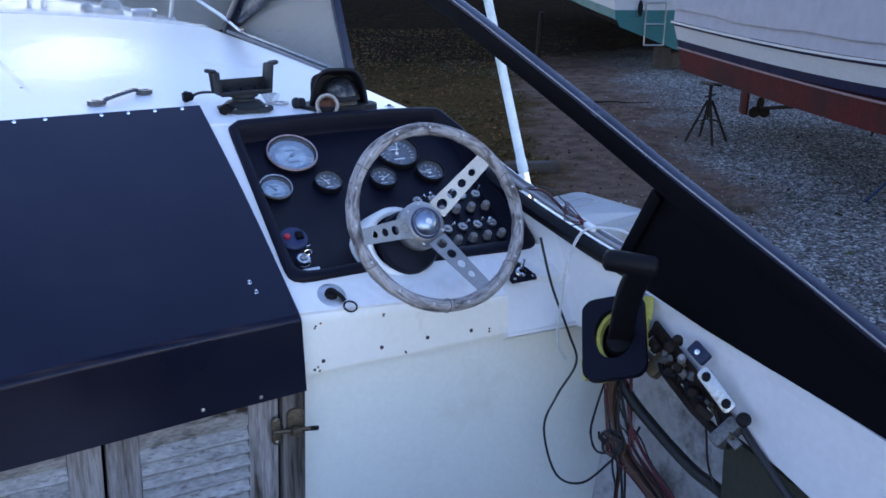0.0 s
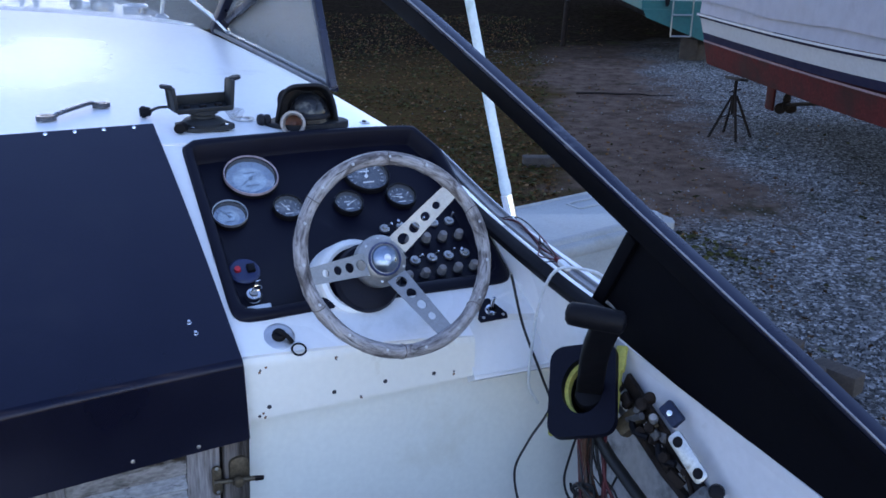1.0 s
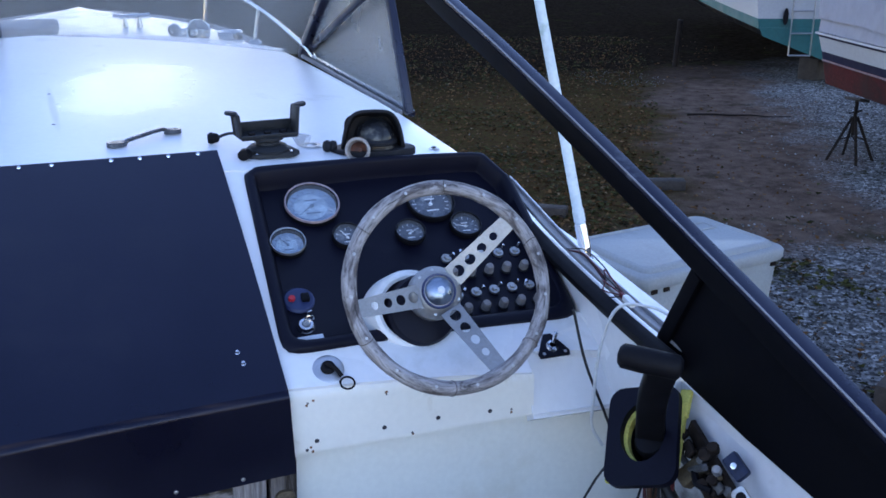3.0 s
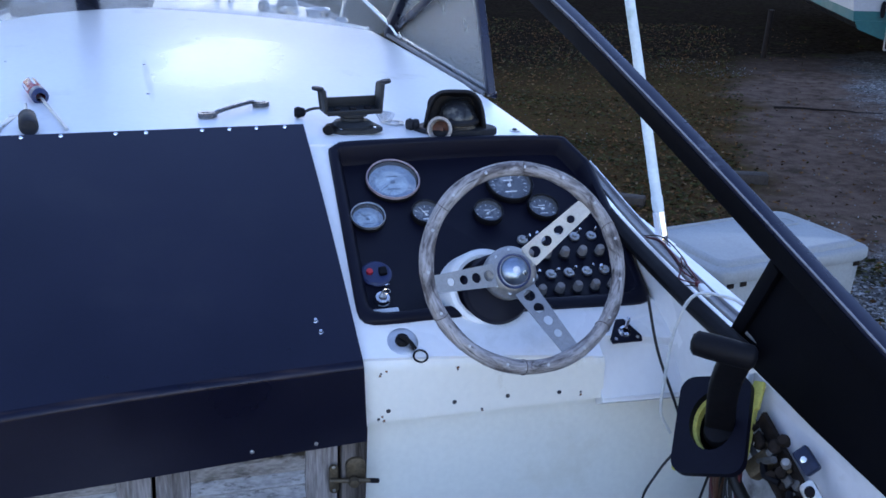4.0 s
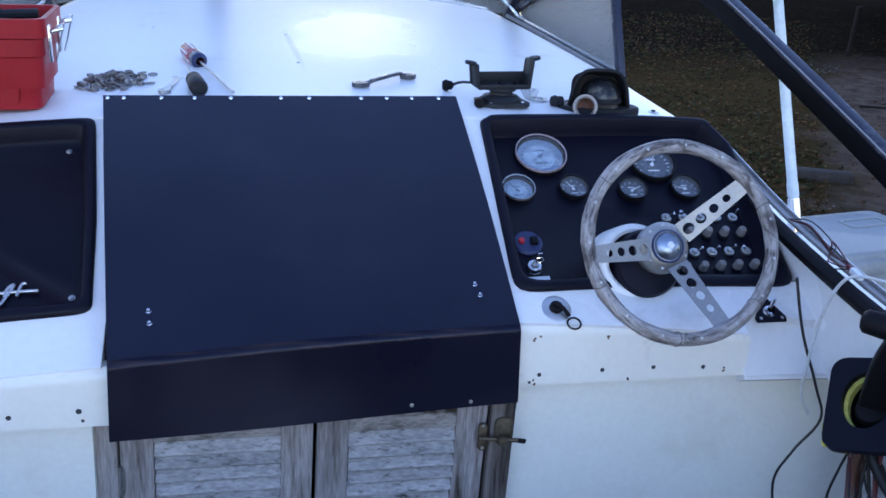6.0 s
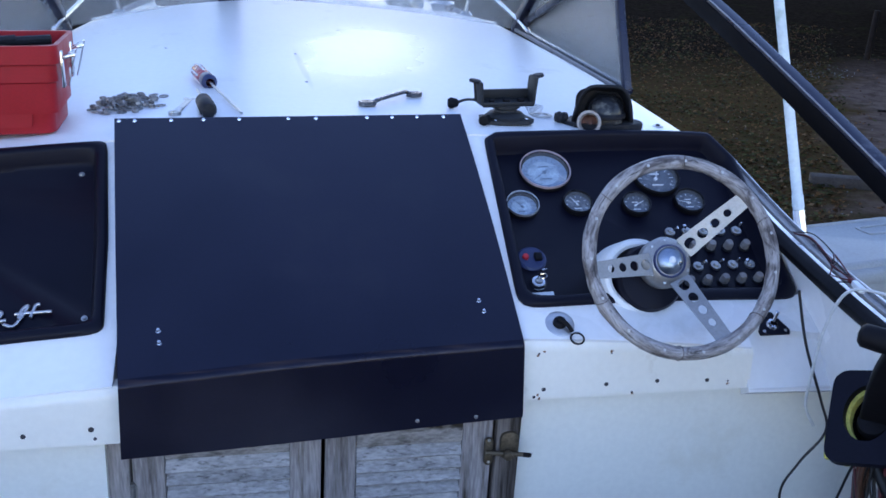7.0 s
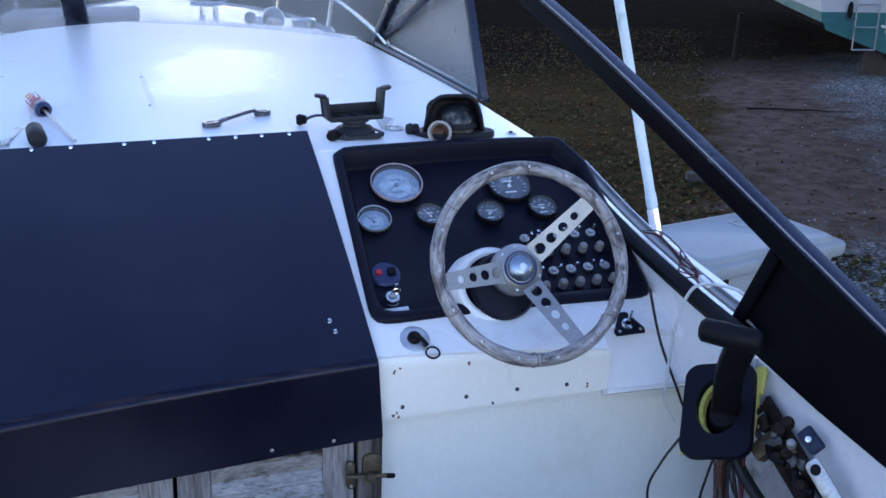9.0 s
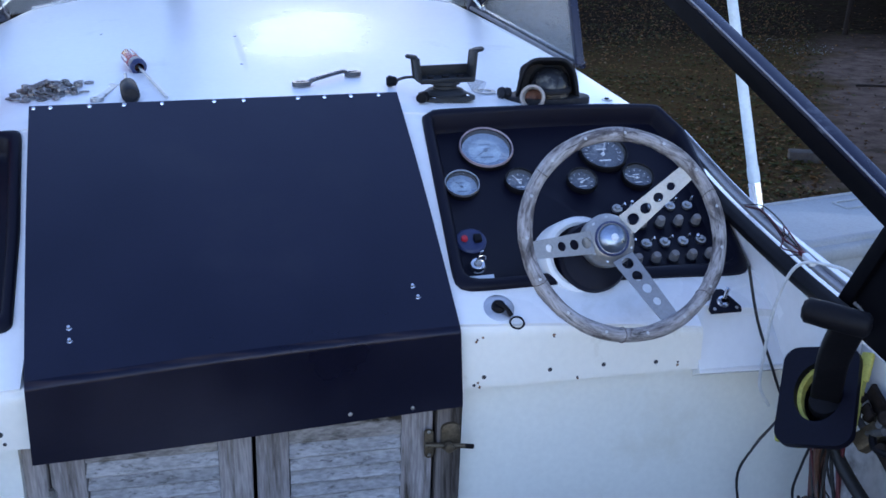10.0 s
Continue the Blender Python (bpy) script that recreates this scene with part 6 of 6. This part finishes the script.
part("jaw_end", prism(B(), [(0, -0.009), (0.014, -0.016), (0.028, -0.013), (0.026, -0.005), (0.013, -0.004), (0.013, 0.004), (0.026, 0.005), (0.028, 0.013), (0.014, 0.016), (0, 0.009)], 0.007, pose(L - 0.02, 0, -0.0035)), M_STEEL, sp, local=True)

# a heap of nuts and washers
M_NUT = mat("dull_zinc_fastener", (0.23, 0.215, 0.205), 0.5, 0.7, vary=0.3, scale=60, bump=0.08, grain=200, stain=(0.06, 0.045, 0.03), stain_amount=0.2, stain_scale=60, per_object=0.35)
rng = random.Random(8)
hexo = [(0.008 * math.cos(math.pi * k / 3), 0.008 * math.sin(math.pi * k / 3)) for k in range(6)]
hexi = [(0.0045 * math.cos(math.pi * k / 3), 0.0045 * math.sin(math.pi * k / 3)) for k in range(6)]
bm = ring_plate(B(), hexo, hexi, 0.006)
nut_mesh = finish(bm, "nut", M_NUT, 0)
ro = [(0.011 * math.cos(math.pi * k / 7), 0.011 * math.sin(math.pi * k / 7)) for k in range(14)]
washer_mesh = finish(ring_plate(B(), ro, [(x * 0.5, y * 0.5) for x, y in ro], 0.002), "washer", M_NUT, 0)
for k in range(110):
    far_out = k > 95
    r = abs(rng.gauss(0, 0.46)) if not far_out else rng.uniform(0.8, 1.25)
    a = rng.uniform(0, 2 * math.pi)
    x, y = -0.165 + 0.075 * r * math.cos(a), 2.215 + 0.075 * r * math.sin(a)
    h = 0.0 if far_out else max(0, 0.020 * (1 - r * 1.1)) * rng.uniform(0.4, 1.0)
    is_nut = k % 2
    ob = new("nut" if is_nut else "washer", nut_mesh if is_nut else washer_mesh)
    tilt = 6 if h < 0.004 else 45
    ob.matrix_basis = Matrix.Translation(on_deck(x, y, 0.0012 + h)) @ pose(0, 0, 0, rng.uniform(-tilt, tilt), rng.uniform(-tilt, tilt), rng.uniform(0, 360))
    tagged(ob, "loose steel nut in a small heap on the cabin top" if is_nut else "loose tarnished washer in a small heap on the cabin top", "nut" if is_nut else "washer", "heap of fasteners")


def toolbox():
    m = basis(on_deck(-0.251, 1.972), (0, 0, 1), (1, 0.06, 0))
    t = thing("toolbox", label="open red plastic toolbox with chrome latches and a dark inner tray", category="toolbox", m=m)
    W, D, H = 0.42, 0.235, 0.185
    bm = B()
    rings = []
    for g, z in ((-0.028, 0.0), (-0.020, 0.004), (-0.016, H * 0.55), (-0.004, H * 0.60), (-0.004, H * 0.78), (0.004, H * 0.80), (0.004, H), (-0.006, H), (-0.010, H * 0.25)):
        rings.append([bm.verts.new((x - W / 2, y + D / 2, z)) for x, y in rounded(W + 2 * g, D + 2 * g, 0.022, 4)])
    for p, q in zip(rings, rings[1:]):
        for i in range(len(p)):
            bm.faces.new((p[i], p[(i + 1) % len(p)], q[(i + 1) % len(p)], q[i]))
    bm.faces.new(rings[0])
    bm.faces.new(rings[-1])
    part("body", bm, M_RED, t, local=True, smooth=40)
    part("inner_tray", box(B(), W - 0.05, D - 0.05, 0.05, pose(-W / 2, D / 2, H - 0.05), 0.006), M_RUBBER, t, local=True)
    part("front_panel", prism(B(), rounded(0.30, 0.075, 0.012, 3), 0.004, pose(-W / 2, 0.016, 0.055, 90, 0, 0)), M_RED, t, local=True)
    for y in (0.035, 0.165):
        lt = part("latch", box(B(), 0.006, 0.020, 0.075, pose(0.005, y, H * 0.72), 0.002), M_CHROME, t, "chrome draw latch", local=True)
        part("hasp", box(B(), 0.028, 0.016, 0.007, pose(0.020, y, H * 0.86, 0, -12, 0), 0.002), M_CHROME, lt, local=True)
        part("wire_bail", tube(B(), [(0.008, y - 0.008, H * 0.86), (0.030, y - 0.008, H * 0.93), (0.034, y + 0.008, H * 0.93), (0.012, y + 0.012, H * 0.52)], 0.0018, 6), M_CHROME, lt, local=True)
    for k in range(3):
        part("tool", tube(B(), [(-W * 0.85 + 0.1 * k, 0.06 + 0.04 * k, H - 0.012), (-W * 0.4 + 0.07 * k, 0.14, H - 0.006)], 0.010, 8), M_DARKPL, t, "dark tool in the tray", local=True)


toolbox()


def gps_mount():
    m = basis(on_deck(0.690, 2.035), (0, 0, 1), (1, 0.10, 0)) @ Matrix.Diagonal((1, 1, 0.90, 1))
    g = thing("instrument_cradle", label="empty grey plastic instrument cradle on a swivel base", category="cradle", m=m)
    bm = B()
    prism(bm, [(-0.062, -0.020), (-0.030, -0.040), (0.045, -0.040), (0.062, -0.022), (0.055, 0.035), (-0.050, 0.040)], 0.012, I4, 0.004)
    part("base", bm, M_GREYPL, g, local=True)
    part("turntable", lathe(B(), [(0.044, 0.010), (0.046, 0.017), (0.038, 0.025), (0.026, 0.028), (0.025, 0.034), (0.033, 0.038), (0.033, 0.046), (0, 0.047)], seg=28), M_GREYPL, g, local=True)
    part("clamp_knob", lathe(B(), [(0, 0.022), (0.012, 0.020), (0.013, 0.0)], basis((-0.055, -0.03, 0.016), (-0.5, -0.85, 0)), 14), M_RUBBER, g, local=True)
    part("shelf", box(B(), 0.120, 0.046, 0.006, pose(0, 0, 0.049, 8, 0, 0), 0.002), M_GREYPL, g, local=True)
    part("front_lip", box(B(), 0.120, 0.005, 0.012, pose(0, -0.023, 0.049, 8, 0, 0), 0.0015), M_GREYPL, g, local=True)
    part("back_web", box(B(), 0.120, 0.006, 0.030, pose(0, 0.023, 0.064, 8, 0, 0), 0.002), M_GREYPL, g, local=True)
    for x in (-0.034, 0.0, 0.034):
        part("lock_tab", box(B(), 0.014, 0.012, 0.008, pose(x, -0.004, 0.055, 8, 0, 12 * x / 0.034), 0.002), M_RUBBER, g, local=True)
    for s, h in ((-1, 0.058), (1, 0.068)):
        arm = part("arm", box(B(), 0.008, 0.044, h, pose(s * 0.062, 0.001, 0.046 + h / 2, 0, s * 5, 0), 0.0025), M_GREYPL, g, local=True)
        part("rib", box(B(), 0.012, 0.008, h * 0.9, pose(s * 0.063, 0.020, 0.046 + h / 2, 0, s * 5, 0), 0.002), M_GREYPL, arm, local=True)
        tip = lathe(B(), [(0, -0.004), (0.012, -0.004), (0.014, 0.0), (0.012, 0.004), (0, 0.004)], pose(s * 0.074, 0.0, 0.047 + h, 0, s * -10, 0), 16)
        part("tip", tip, M_GREYPL, arm, local=True)
    for x in (-0.03, 0.042):
        part("screw", lathe(B(), [(0, 0.014), (0.004, 0.0135), (0.005, 0.011)], pose(x, -0.028, 0), 10), M_CHROME, g, local=True)
    a = on_deck(0.580, 2.135)
    wire("plug_lead", [a + Vector((0.012, 0.0, 0.012)), a + Vector((0.045, 0.015, 0.018)), a + Vector((0.10, -0.02, 0.02)), on_deck(0.668, 2.06, 0.05)], 0.0035, M_WIRE_B, "short black lead of the cradle")
    pl = thing("lead_plug", a, "black plug at the end of the lead", "plug")
    part("shell", lathe(B(), [(0, 0), (0.010, 0.001), (0.012, 0.010), (0.010, 0.022), (0.005, 0.026)], Matrix.Translation(a + Vector((-0.006, 0, 0.013))) @ pose(0, 0, 0, 0, 90, 0), 14), M_RUBBER, pl)
    part("nut", lathe(B(), [(0.008, 0.0), (0.013, 0.001), (0.013, 0.009), (0.008, 0.010)], Matrix.Translation(a + Vector((-0.002, 0, 0.013))) @ pose(0, 0, 0, 0, 90, 0), 8), M_RUBBER, pl)
    c = on_deck(0.795, 2.115)
    cl = thing("clear_cap", c, "clear plastic cap lying beside the cradle", "cap")
    part("flange", lathe(B(), [(0.017, 0.003), (0.025, 0.003), (0.027, 0.0), (0.017, 0.0), (0.017, 0.003)], Matrix.Translation(c), 24), M_STEEL, cl)
    part("dome", lathe(B(), [(0, 0.042), (0.006, 0.037), (0.017, 0.012), (0.020, 0.002)], Matrix.Translation(c) @ pose(-0.006, 0, 0.006, 0, -55, 0), 16), M_CLEAR, cl)


gps_mount()


def compass():
    m = basis(on_deck(0.925, 2.055), (0, 0, 1), (1, -0.20, 0))
    c = thing("compass", label="weathered black dash compass under a hood", category="compass", m=m)
    bm = B()
    prism(bm, [(0.096 * math.cos(a), 0.056 * math.sin(a)) for a in [2 * math.pi * k / 32 for k in range(32)]], 0.016, I4, 0.006)
    part("base", bm, M_DARKPL, c, local=True)

    def hood(u, v):
        a = math.pi * u
        up = abs(math.sin(a)) ** 0.62
        x = -0.072 * math.copysign(abs(math.cos(a)) ** 0.50, math.cos(a)) * (1 - 0.16 * up)
        z = 0.010 + 0.094 * up * (1 - 0.24 * v)
        return Vector((x * (1 - 0.15 * v), -0.016 + 0.056 * v - 0.012 * up * (1 - v), z))
    h = part("hood", surf(B(), hood, 28, 8, (0, 0, 0.0)), M_DARKPL, c, "black plastic hood", local=True, smooth=60)
    md = h.modifiers.new("thickness", "SOLIDIFY")
    md.thickness = 0.007
    part("back_plate", prism(B(), [hood(k / 20, 1).xz for k in range(21)], 0.004, pose(0, 0.040, 0, 90, 0, 0)), M_DARKPL, c, local=True)
    part("dome", lathe(B(), [(0, 0.078), (0.020, 0.074), (0.035, 0.062), (0.043, 0.042), (0.044, 0.012)], pose(0.006, -0.002, 0), 28), M_COMPASS, c, "cloudy compass bowl", local=True)
    part("band", lathe(B(), [(0.043, 0.024), (0.048, 0.027), (0.048, 0.033), (0.043, 0.038)], pose(0.006, -0.002, 0), 28), M_DARKPL, c, local=True)
    part("inner_bezel", ring_plate(B(), [(0.062 * math.copysign(abs(math.cos(a)) ** 0.5, math.cos(a)), 0.048 + 0.040 * math.copysign(abs(math.sin(a)) ** 0.6, math.sin(a))) for a in [2 * math.pi * k / 32 for k in range(32)]], [(0.006 + 0.045 * math.cos(a), 0.040 + 0.042 * math.sin(a)) for a in [2 * math.pi * k / 32 for k in range(32)]], 0.004, pose(0, 0.012, 0, 82, 0, 0)), M_INNER, c, "dull brown-black inner face of the hood", local=True)
    part("side_knob", lathe(B(), [(0, 0.028), (0.011, 0.026), (0.014, 0.018), (0.011, 0.012), (0.013, 0.006), (0.012, 0)], basis((-0.083, -0.004, 0.020), (-1, -0.35, 0.1)), 16), M_DARKPL, c, local=True)
    part("bracket", box(B(), 0.024, 0.018, 0.006, pose(-0.092, 0.0, 0.004), 0.002), M_ALU, c, local=True)
    ad = Vector((-0.15, -0.9, 0.22)).normalized()
    am = basis((-0.036, -0.064, 0.023), ad)
    s = part("lamp_socket", lathe(B(), [(0.018, -0.03), (0.0245, -0.004), (0.0275, 0.0), (0.0275, 0.006), (0.0225, 0.008), (0.0200, 0.003), (0.0185, -0.026)], am, 26), M_CRUST, c, "corroded white lamp socket ring", local=True)
    part("contact", lathe(B(), [(0, -0.022), (0.012, -0.021), (0.0184, -0.018)], am, 20), M_ORANGE, s, "rusty orange contact", local=True)
    part("pin", cyl(B(), 0.004, 0.004, 0.012, am @ pose(0.003, 0, -0.022), 10), M_ORANGE, s, local=True)


M_INNER = mat("faded_brown_black_plastic", (0.022, 0.018, 0.018), 0.7, spec=0.15, vary=0.3, scale=30, bump=0.1)
M_COMPASS = mat("cloudy_compass_bowl", (0.014, 0.015, 0.018), 0.22, spec=0.35, vary=0.3, scale=40, bump=0.05, stain=(0.13, 0.125, 0.105), stain_amount=0.25, stain_scale=35)
M_CRUST = mat("crusted_white_ring", (0.36, 0.32, 0.29), 0.7, vary=0.3, scale=60, bump=0.3, grain=200, stain=(0.22, 0.13, 0.08), stain_amount=0.2, stain_scale=60)
compass()
p = on_deck(1.090, 2.120)
sd = thing("deck_fitting", p, "small round steel snap fitting in the cabin top", "fitting")
part("flange", lathe(B(), [(0, 0.003), (0.012, 0.003), (0.014, 0)], Matrix.Translation(p), 18), M_STEEL, sd)
part("stud", lathe(B(), [(0, 0.007), (0.005, 0.006), (0.006, 0.002)], Matrix.Translation(p), 12), M_DARKPL, sd)
for x, y, r in ((0.228, 2.75, 0.004), (0.252, 2.385, 0.004), (-0.15, 2.9, 0.003)):
    solo("screw_hole", lathe(B(), [(0, 0.001), (r, 0.001), (r, 0)], Matrix.Translation(on_deck(x, y)), 10), M_DARKMARK, "tiny dark screw hole in the cabin top", "screw hole", "deck holes")

# silver script and screws in the port tray: plain flowing strokes
def on_tray(x, y, lift=0.0):
    return slope(x, y) + SLOPE_N * (lift - 0.028)


strokes = ([(-0.42, 1.61), (-0.39, 1.635), (-0.37, 1.615), (-0.40, 1.60), (-0.375, 1.598)], [(-0.36, 1.60), (-0.345, 1.622), (-0.33, 1.618), (-0.34, 1.60), (-0.318, 1.60)],
           [(-0.322, 1.590), (-0.300, 1.582), (-0.285, 1.60), (-0.272, 1.63), (-0.285, 1.622), (-0.29, 1.60)], [(-0.262, 1.60), (-0.255, 1.628), (-0.245, 1.632)], [(-0.30, 1.612), (-0.26, 1.612), (-0.215, 1.610)])
for st_ in strokes:
    part("script_stroke", tube(B(), [on_tray(-0.226 + 0.75 * (x + 0.215), 1.602 + 0.75 * (y - 1.61), 0.004) for x, y in st_], 0.0034, 6, 5), M_ALU, tray, "silver script stroke", smooth=80)
for x, y in ((-0.212, 1.895), (-0.168, 1.585), (-0.6, 1.9), (-0.6, 1.585)):
    q = on_tray(x, y)
    part("screw", lathe(B(), [(0, 0.004), (0.003, 0.0035), (0.0045, 0.001), (0.006, 0.001), (0.006, 0)], basis(q, SLOPE_N), 14), M_STEEL, tray, "bright screw with a washer")

# ---- foredeck fittings beyond the windshield ----
rail = thing("bow_rail", (0.957, 4.02, 1.42), "thin stainless bow rail with stanchions", "rail")
for s in (1, -1):
    def RX(x):
        return MID + s * (x - MID)
    part("rail_tube", tube(B(), [(RX(1.052), 3.30, 1.455), (RX(1.041), 3.50, 1.487), (RX(0.984), 4.02, 1.563), (RX(0.86), 4.70, 1.635), (RX(0.60), 5.40, 1.68), (RX(0.25), 5.92, 1.70)], 0.008, 8, 5), M_CHROME, rail)
    for x, y, z in ((0.965, 4.02, 1.56), (0.84, 4.75, 1.638)):
        part("stanchion", tube(B(), [(RX(x - 0.01), y, 1.425), (RX(x + 0.015), y, z)], 0.011, 8), M_CHROME, rail)
        part("base", lathe(B(), [(0.03, 0), (0.028, 0.008), (0.015, 0.02)], Matrix.Translation((RX(x - 0.01), y, 1.425)), 14), M_CHROME, rail)
ct = thing("cleat", (0.50, 4.62, 1.45), "chrome horned cleat on the foredeck", "cleat")
part("horns", tube(B(), [(0.42, 4.62, 1.505), (0.46, 4.62, 1.50), (0.54, 4.62, 1.50), (0.58, 4.62, 1.505)], 0.010, 8), M_CHROME, ct)
for x in (0.47, 0.53):
    part("foot", cyl(B(), 0.016, 0.009, 0.06, pose(x, 4.62, 1.44), 10), M_CHROME, ct)
lt = thing("deck_horn", (0.70, 4.21, 1.44), "pair of chrome horns on the foredeck", "horn")
part("bell", lathe(B(), [(0.010, -0.14), (0.018, -0.07), (0.032, -0.03), (0.052, 0.0), (0.049, 0.0), (0.015, -0.04)], basis((0.745, 4.14, 1.470), (0.25, -0.9, 0.15)), 20), M_CHROME, lt)
part("bell", lathe(B(), [(0.006, -0.08), (0.010, -0.04), (0.018, -0.02), (0.028, 0.0), (0.026, 0.0), (0.01, -0.03)], basis((0.650, 4.14, 1.478), (0.2, -0.9, 0.15)), 20), M_CHROME, lt)
part("bracket", box(B(), 0.12, 0.05, 0.06, pose(0.70, 4.21, 1.45), 0.01), M_CHROME, lt)
lh = thing("deck_ring", (0.87, 4.12, 1.43), "low chrome ring fitting on the foredeck", "fitting")
part("ring", tube(B(), [(0.87 + 0.045 * math.cos(a), 4.12 + 0.045 * math.sin(a), 1.465) for a in [2 * math.pi * k / 20 for k in range(21)]], 0.008, 8), M_CHROME, lh)
part("plate", cyl(B(), 0.05, 0.05, 0.03, pose(0.87, 4.12, 1.43), 20), M_CHROME, lh)

solo("foredeck_hatch", box(B(), 0.52, 0.42, 0.06, pose(-0.06, 4.24, 1.485), 0.015), M_LINER, "grey hatch on the foredeck", "hatch")

# ---- loose stuff on the ground ----
def scatter(name, count, size, material, area, label, category, flat, seed):
    """Many small stones or leaves in one mesh; area(x, y) says where they lie."""
    rng = random.Random(seed)
    verts, faces = [], []
    while len(faces) < count * (1 if flat else 6):
        d = 4.5 + 21.5 * rng.random() ** 1.6
        a = rng.uniform(-8, 62)
        x, y = 0.3 + d * math.sin(radians(a)), d * math.cos(radians(a))
        if rng.random() > area(x, y):
            continue
        s = size * rng.uniform(0.5, 1.3)
        z = GROUND + 0.05 * noise.noise(Vector((x * 0.35, y * 0.35, 0)))
        b = len(verts)
        t = rng.uniform(0, 6.283)
        if flat:
            for k in range(4):
                q = t + k * 1.5708
                r = s * (1.0 if k % 2 == 0 else 0.55)
                verts.append((x + r * math.cos(q), y + r * math.sin(q), z + 0.012 + rng.uniform(0, 0.03)))
            faces.append((b, b + 1, b + 2, b + 3))
        else:
            for k in range(3):
                q = t + k * 2.094
                verts.append((x + s * math.cos(q), y + s * math.sin(q), z - 0.005))
                verts.append((x + s * 0.6 * math.cos(q + 0.5), y + s * 0.6 * math.sin(q + 0.5), z + s * rng.uniform(0.5, 0.9)))
            faces += [(b, b + 2, b + 3, b + 1), (b + 2, b + 4, b + 5, b + 3), (b + 4, b, b + 1, b + 5), (b + 1, b + 3, b + 5), (b, b + 4, b + 2), (b + 1, b + 5, b + 3)]
    me = bpy.data.meshes.new(name)
    me.from_pydata(verts, [], faces)
    me.materials.append(material)
    tagged(new(name, me), label, category, kind="stuff")


def island_mat(name, stops, rough=0.8):
    m = bpy.data.materials.new(name)
    m.use_nodes = True
    N, L = m.node_tree.nodes, m.node_tree.links
    ge = N.new("ShaderNodeNewGeometry")
    rp = N.new("ShaderNodeValToRGB")
    while len(rp.color_ramp.elements) < len(stops):
        rp.color_ramp.elements.new(0.5)
    for e, (pos, c) in zip(rp.color_ramp.elements, stops):
        e.position, e.color = pos, (*c, 1)
    L.new(ge.outputs["Random Per Island"], rp.inputs[0])
    L.new(rp.outputs[0], N["Principled BSDF"].inputs["Base Color"])
    N["Principled BSDF"].inputs["Roughness"].default_value = rough
    N["Principled BSDF"].inputs["Specular IOR Level"].default_value = 0.05
    return m


def path_side(x, y):
    return x - (3.0 + 0.55 * y)


def gravelly(x, y):
    return max(path_side(x, y) - 0.2, 7.0 - y)


M_PEBBLE = island_mat("pebbles", [(0.0, (0.045, 0.045, 0.045)), (0.5, (0.125, 0.122, 0.118)), (0.85, (0.215, 0.21, 0.205)), (1.0, (0.36, 0.35, 0.34))])
M_LEAF = island_mat("dead_leaves", [(0.0, (0.022, 0.011, 0.004)), (0.35, (0.065, 0.030, 0.011)), (0.65, (0.125, 0.058, 0.020)), (0.96, (0.17, 0.090, 0.036)), (1.0, (0.22, 0.15, 0.085))])
M_GRASS = island_mat("low_weeds", [(0.0, (0.014, 0.013, 0.004)), (0.6, (0.040, 0.039, 0.011)), (1.0, (0.075, 0.070, 0.022))])
scatter("gravel", 42000, 0.013, M_PEBBLE, lambda x, y: (0.7 if math.hypot(x - 9.6, 2 * (y - 16.4) / 3) < 0.8 else 0.0) if y > 13.0 else (1.0 if gravelly(x, y) > 0.4 else (0.2 if gravelly(x, y) > -0.6 else 0.015)), "loose grey and white gravel of the yard", "gravel", False, 1)
scatter("leaf_litter", 27000, 0.028, M_LEAF, lambda x, y: 0.9 if path_side(x, y) < -1.9 and y > 6.5 else (0.12 if path_side(x, y) < 0 else 0.025), "dead brown leaves scattered on the ground", "leaves", True, 2)
scatter("weeds", 13000, 0.040, M_GRASS, lambda x, y: (0.9 if (path_side(x, y) < -1.7 and y > 6.5) or math.hypot(x - 5.6, (y - 5.9) * 0.7) < 0.45 else 0.02) * (1.0 if noise.noise(Vector((x * 0.6, y * 0.6, 3))) > -0.05 else 0.1), "low green and brown weeds", "weeds", True, 3)
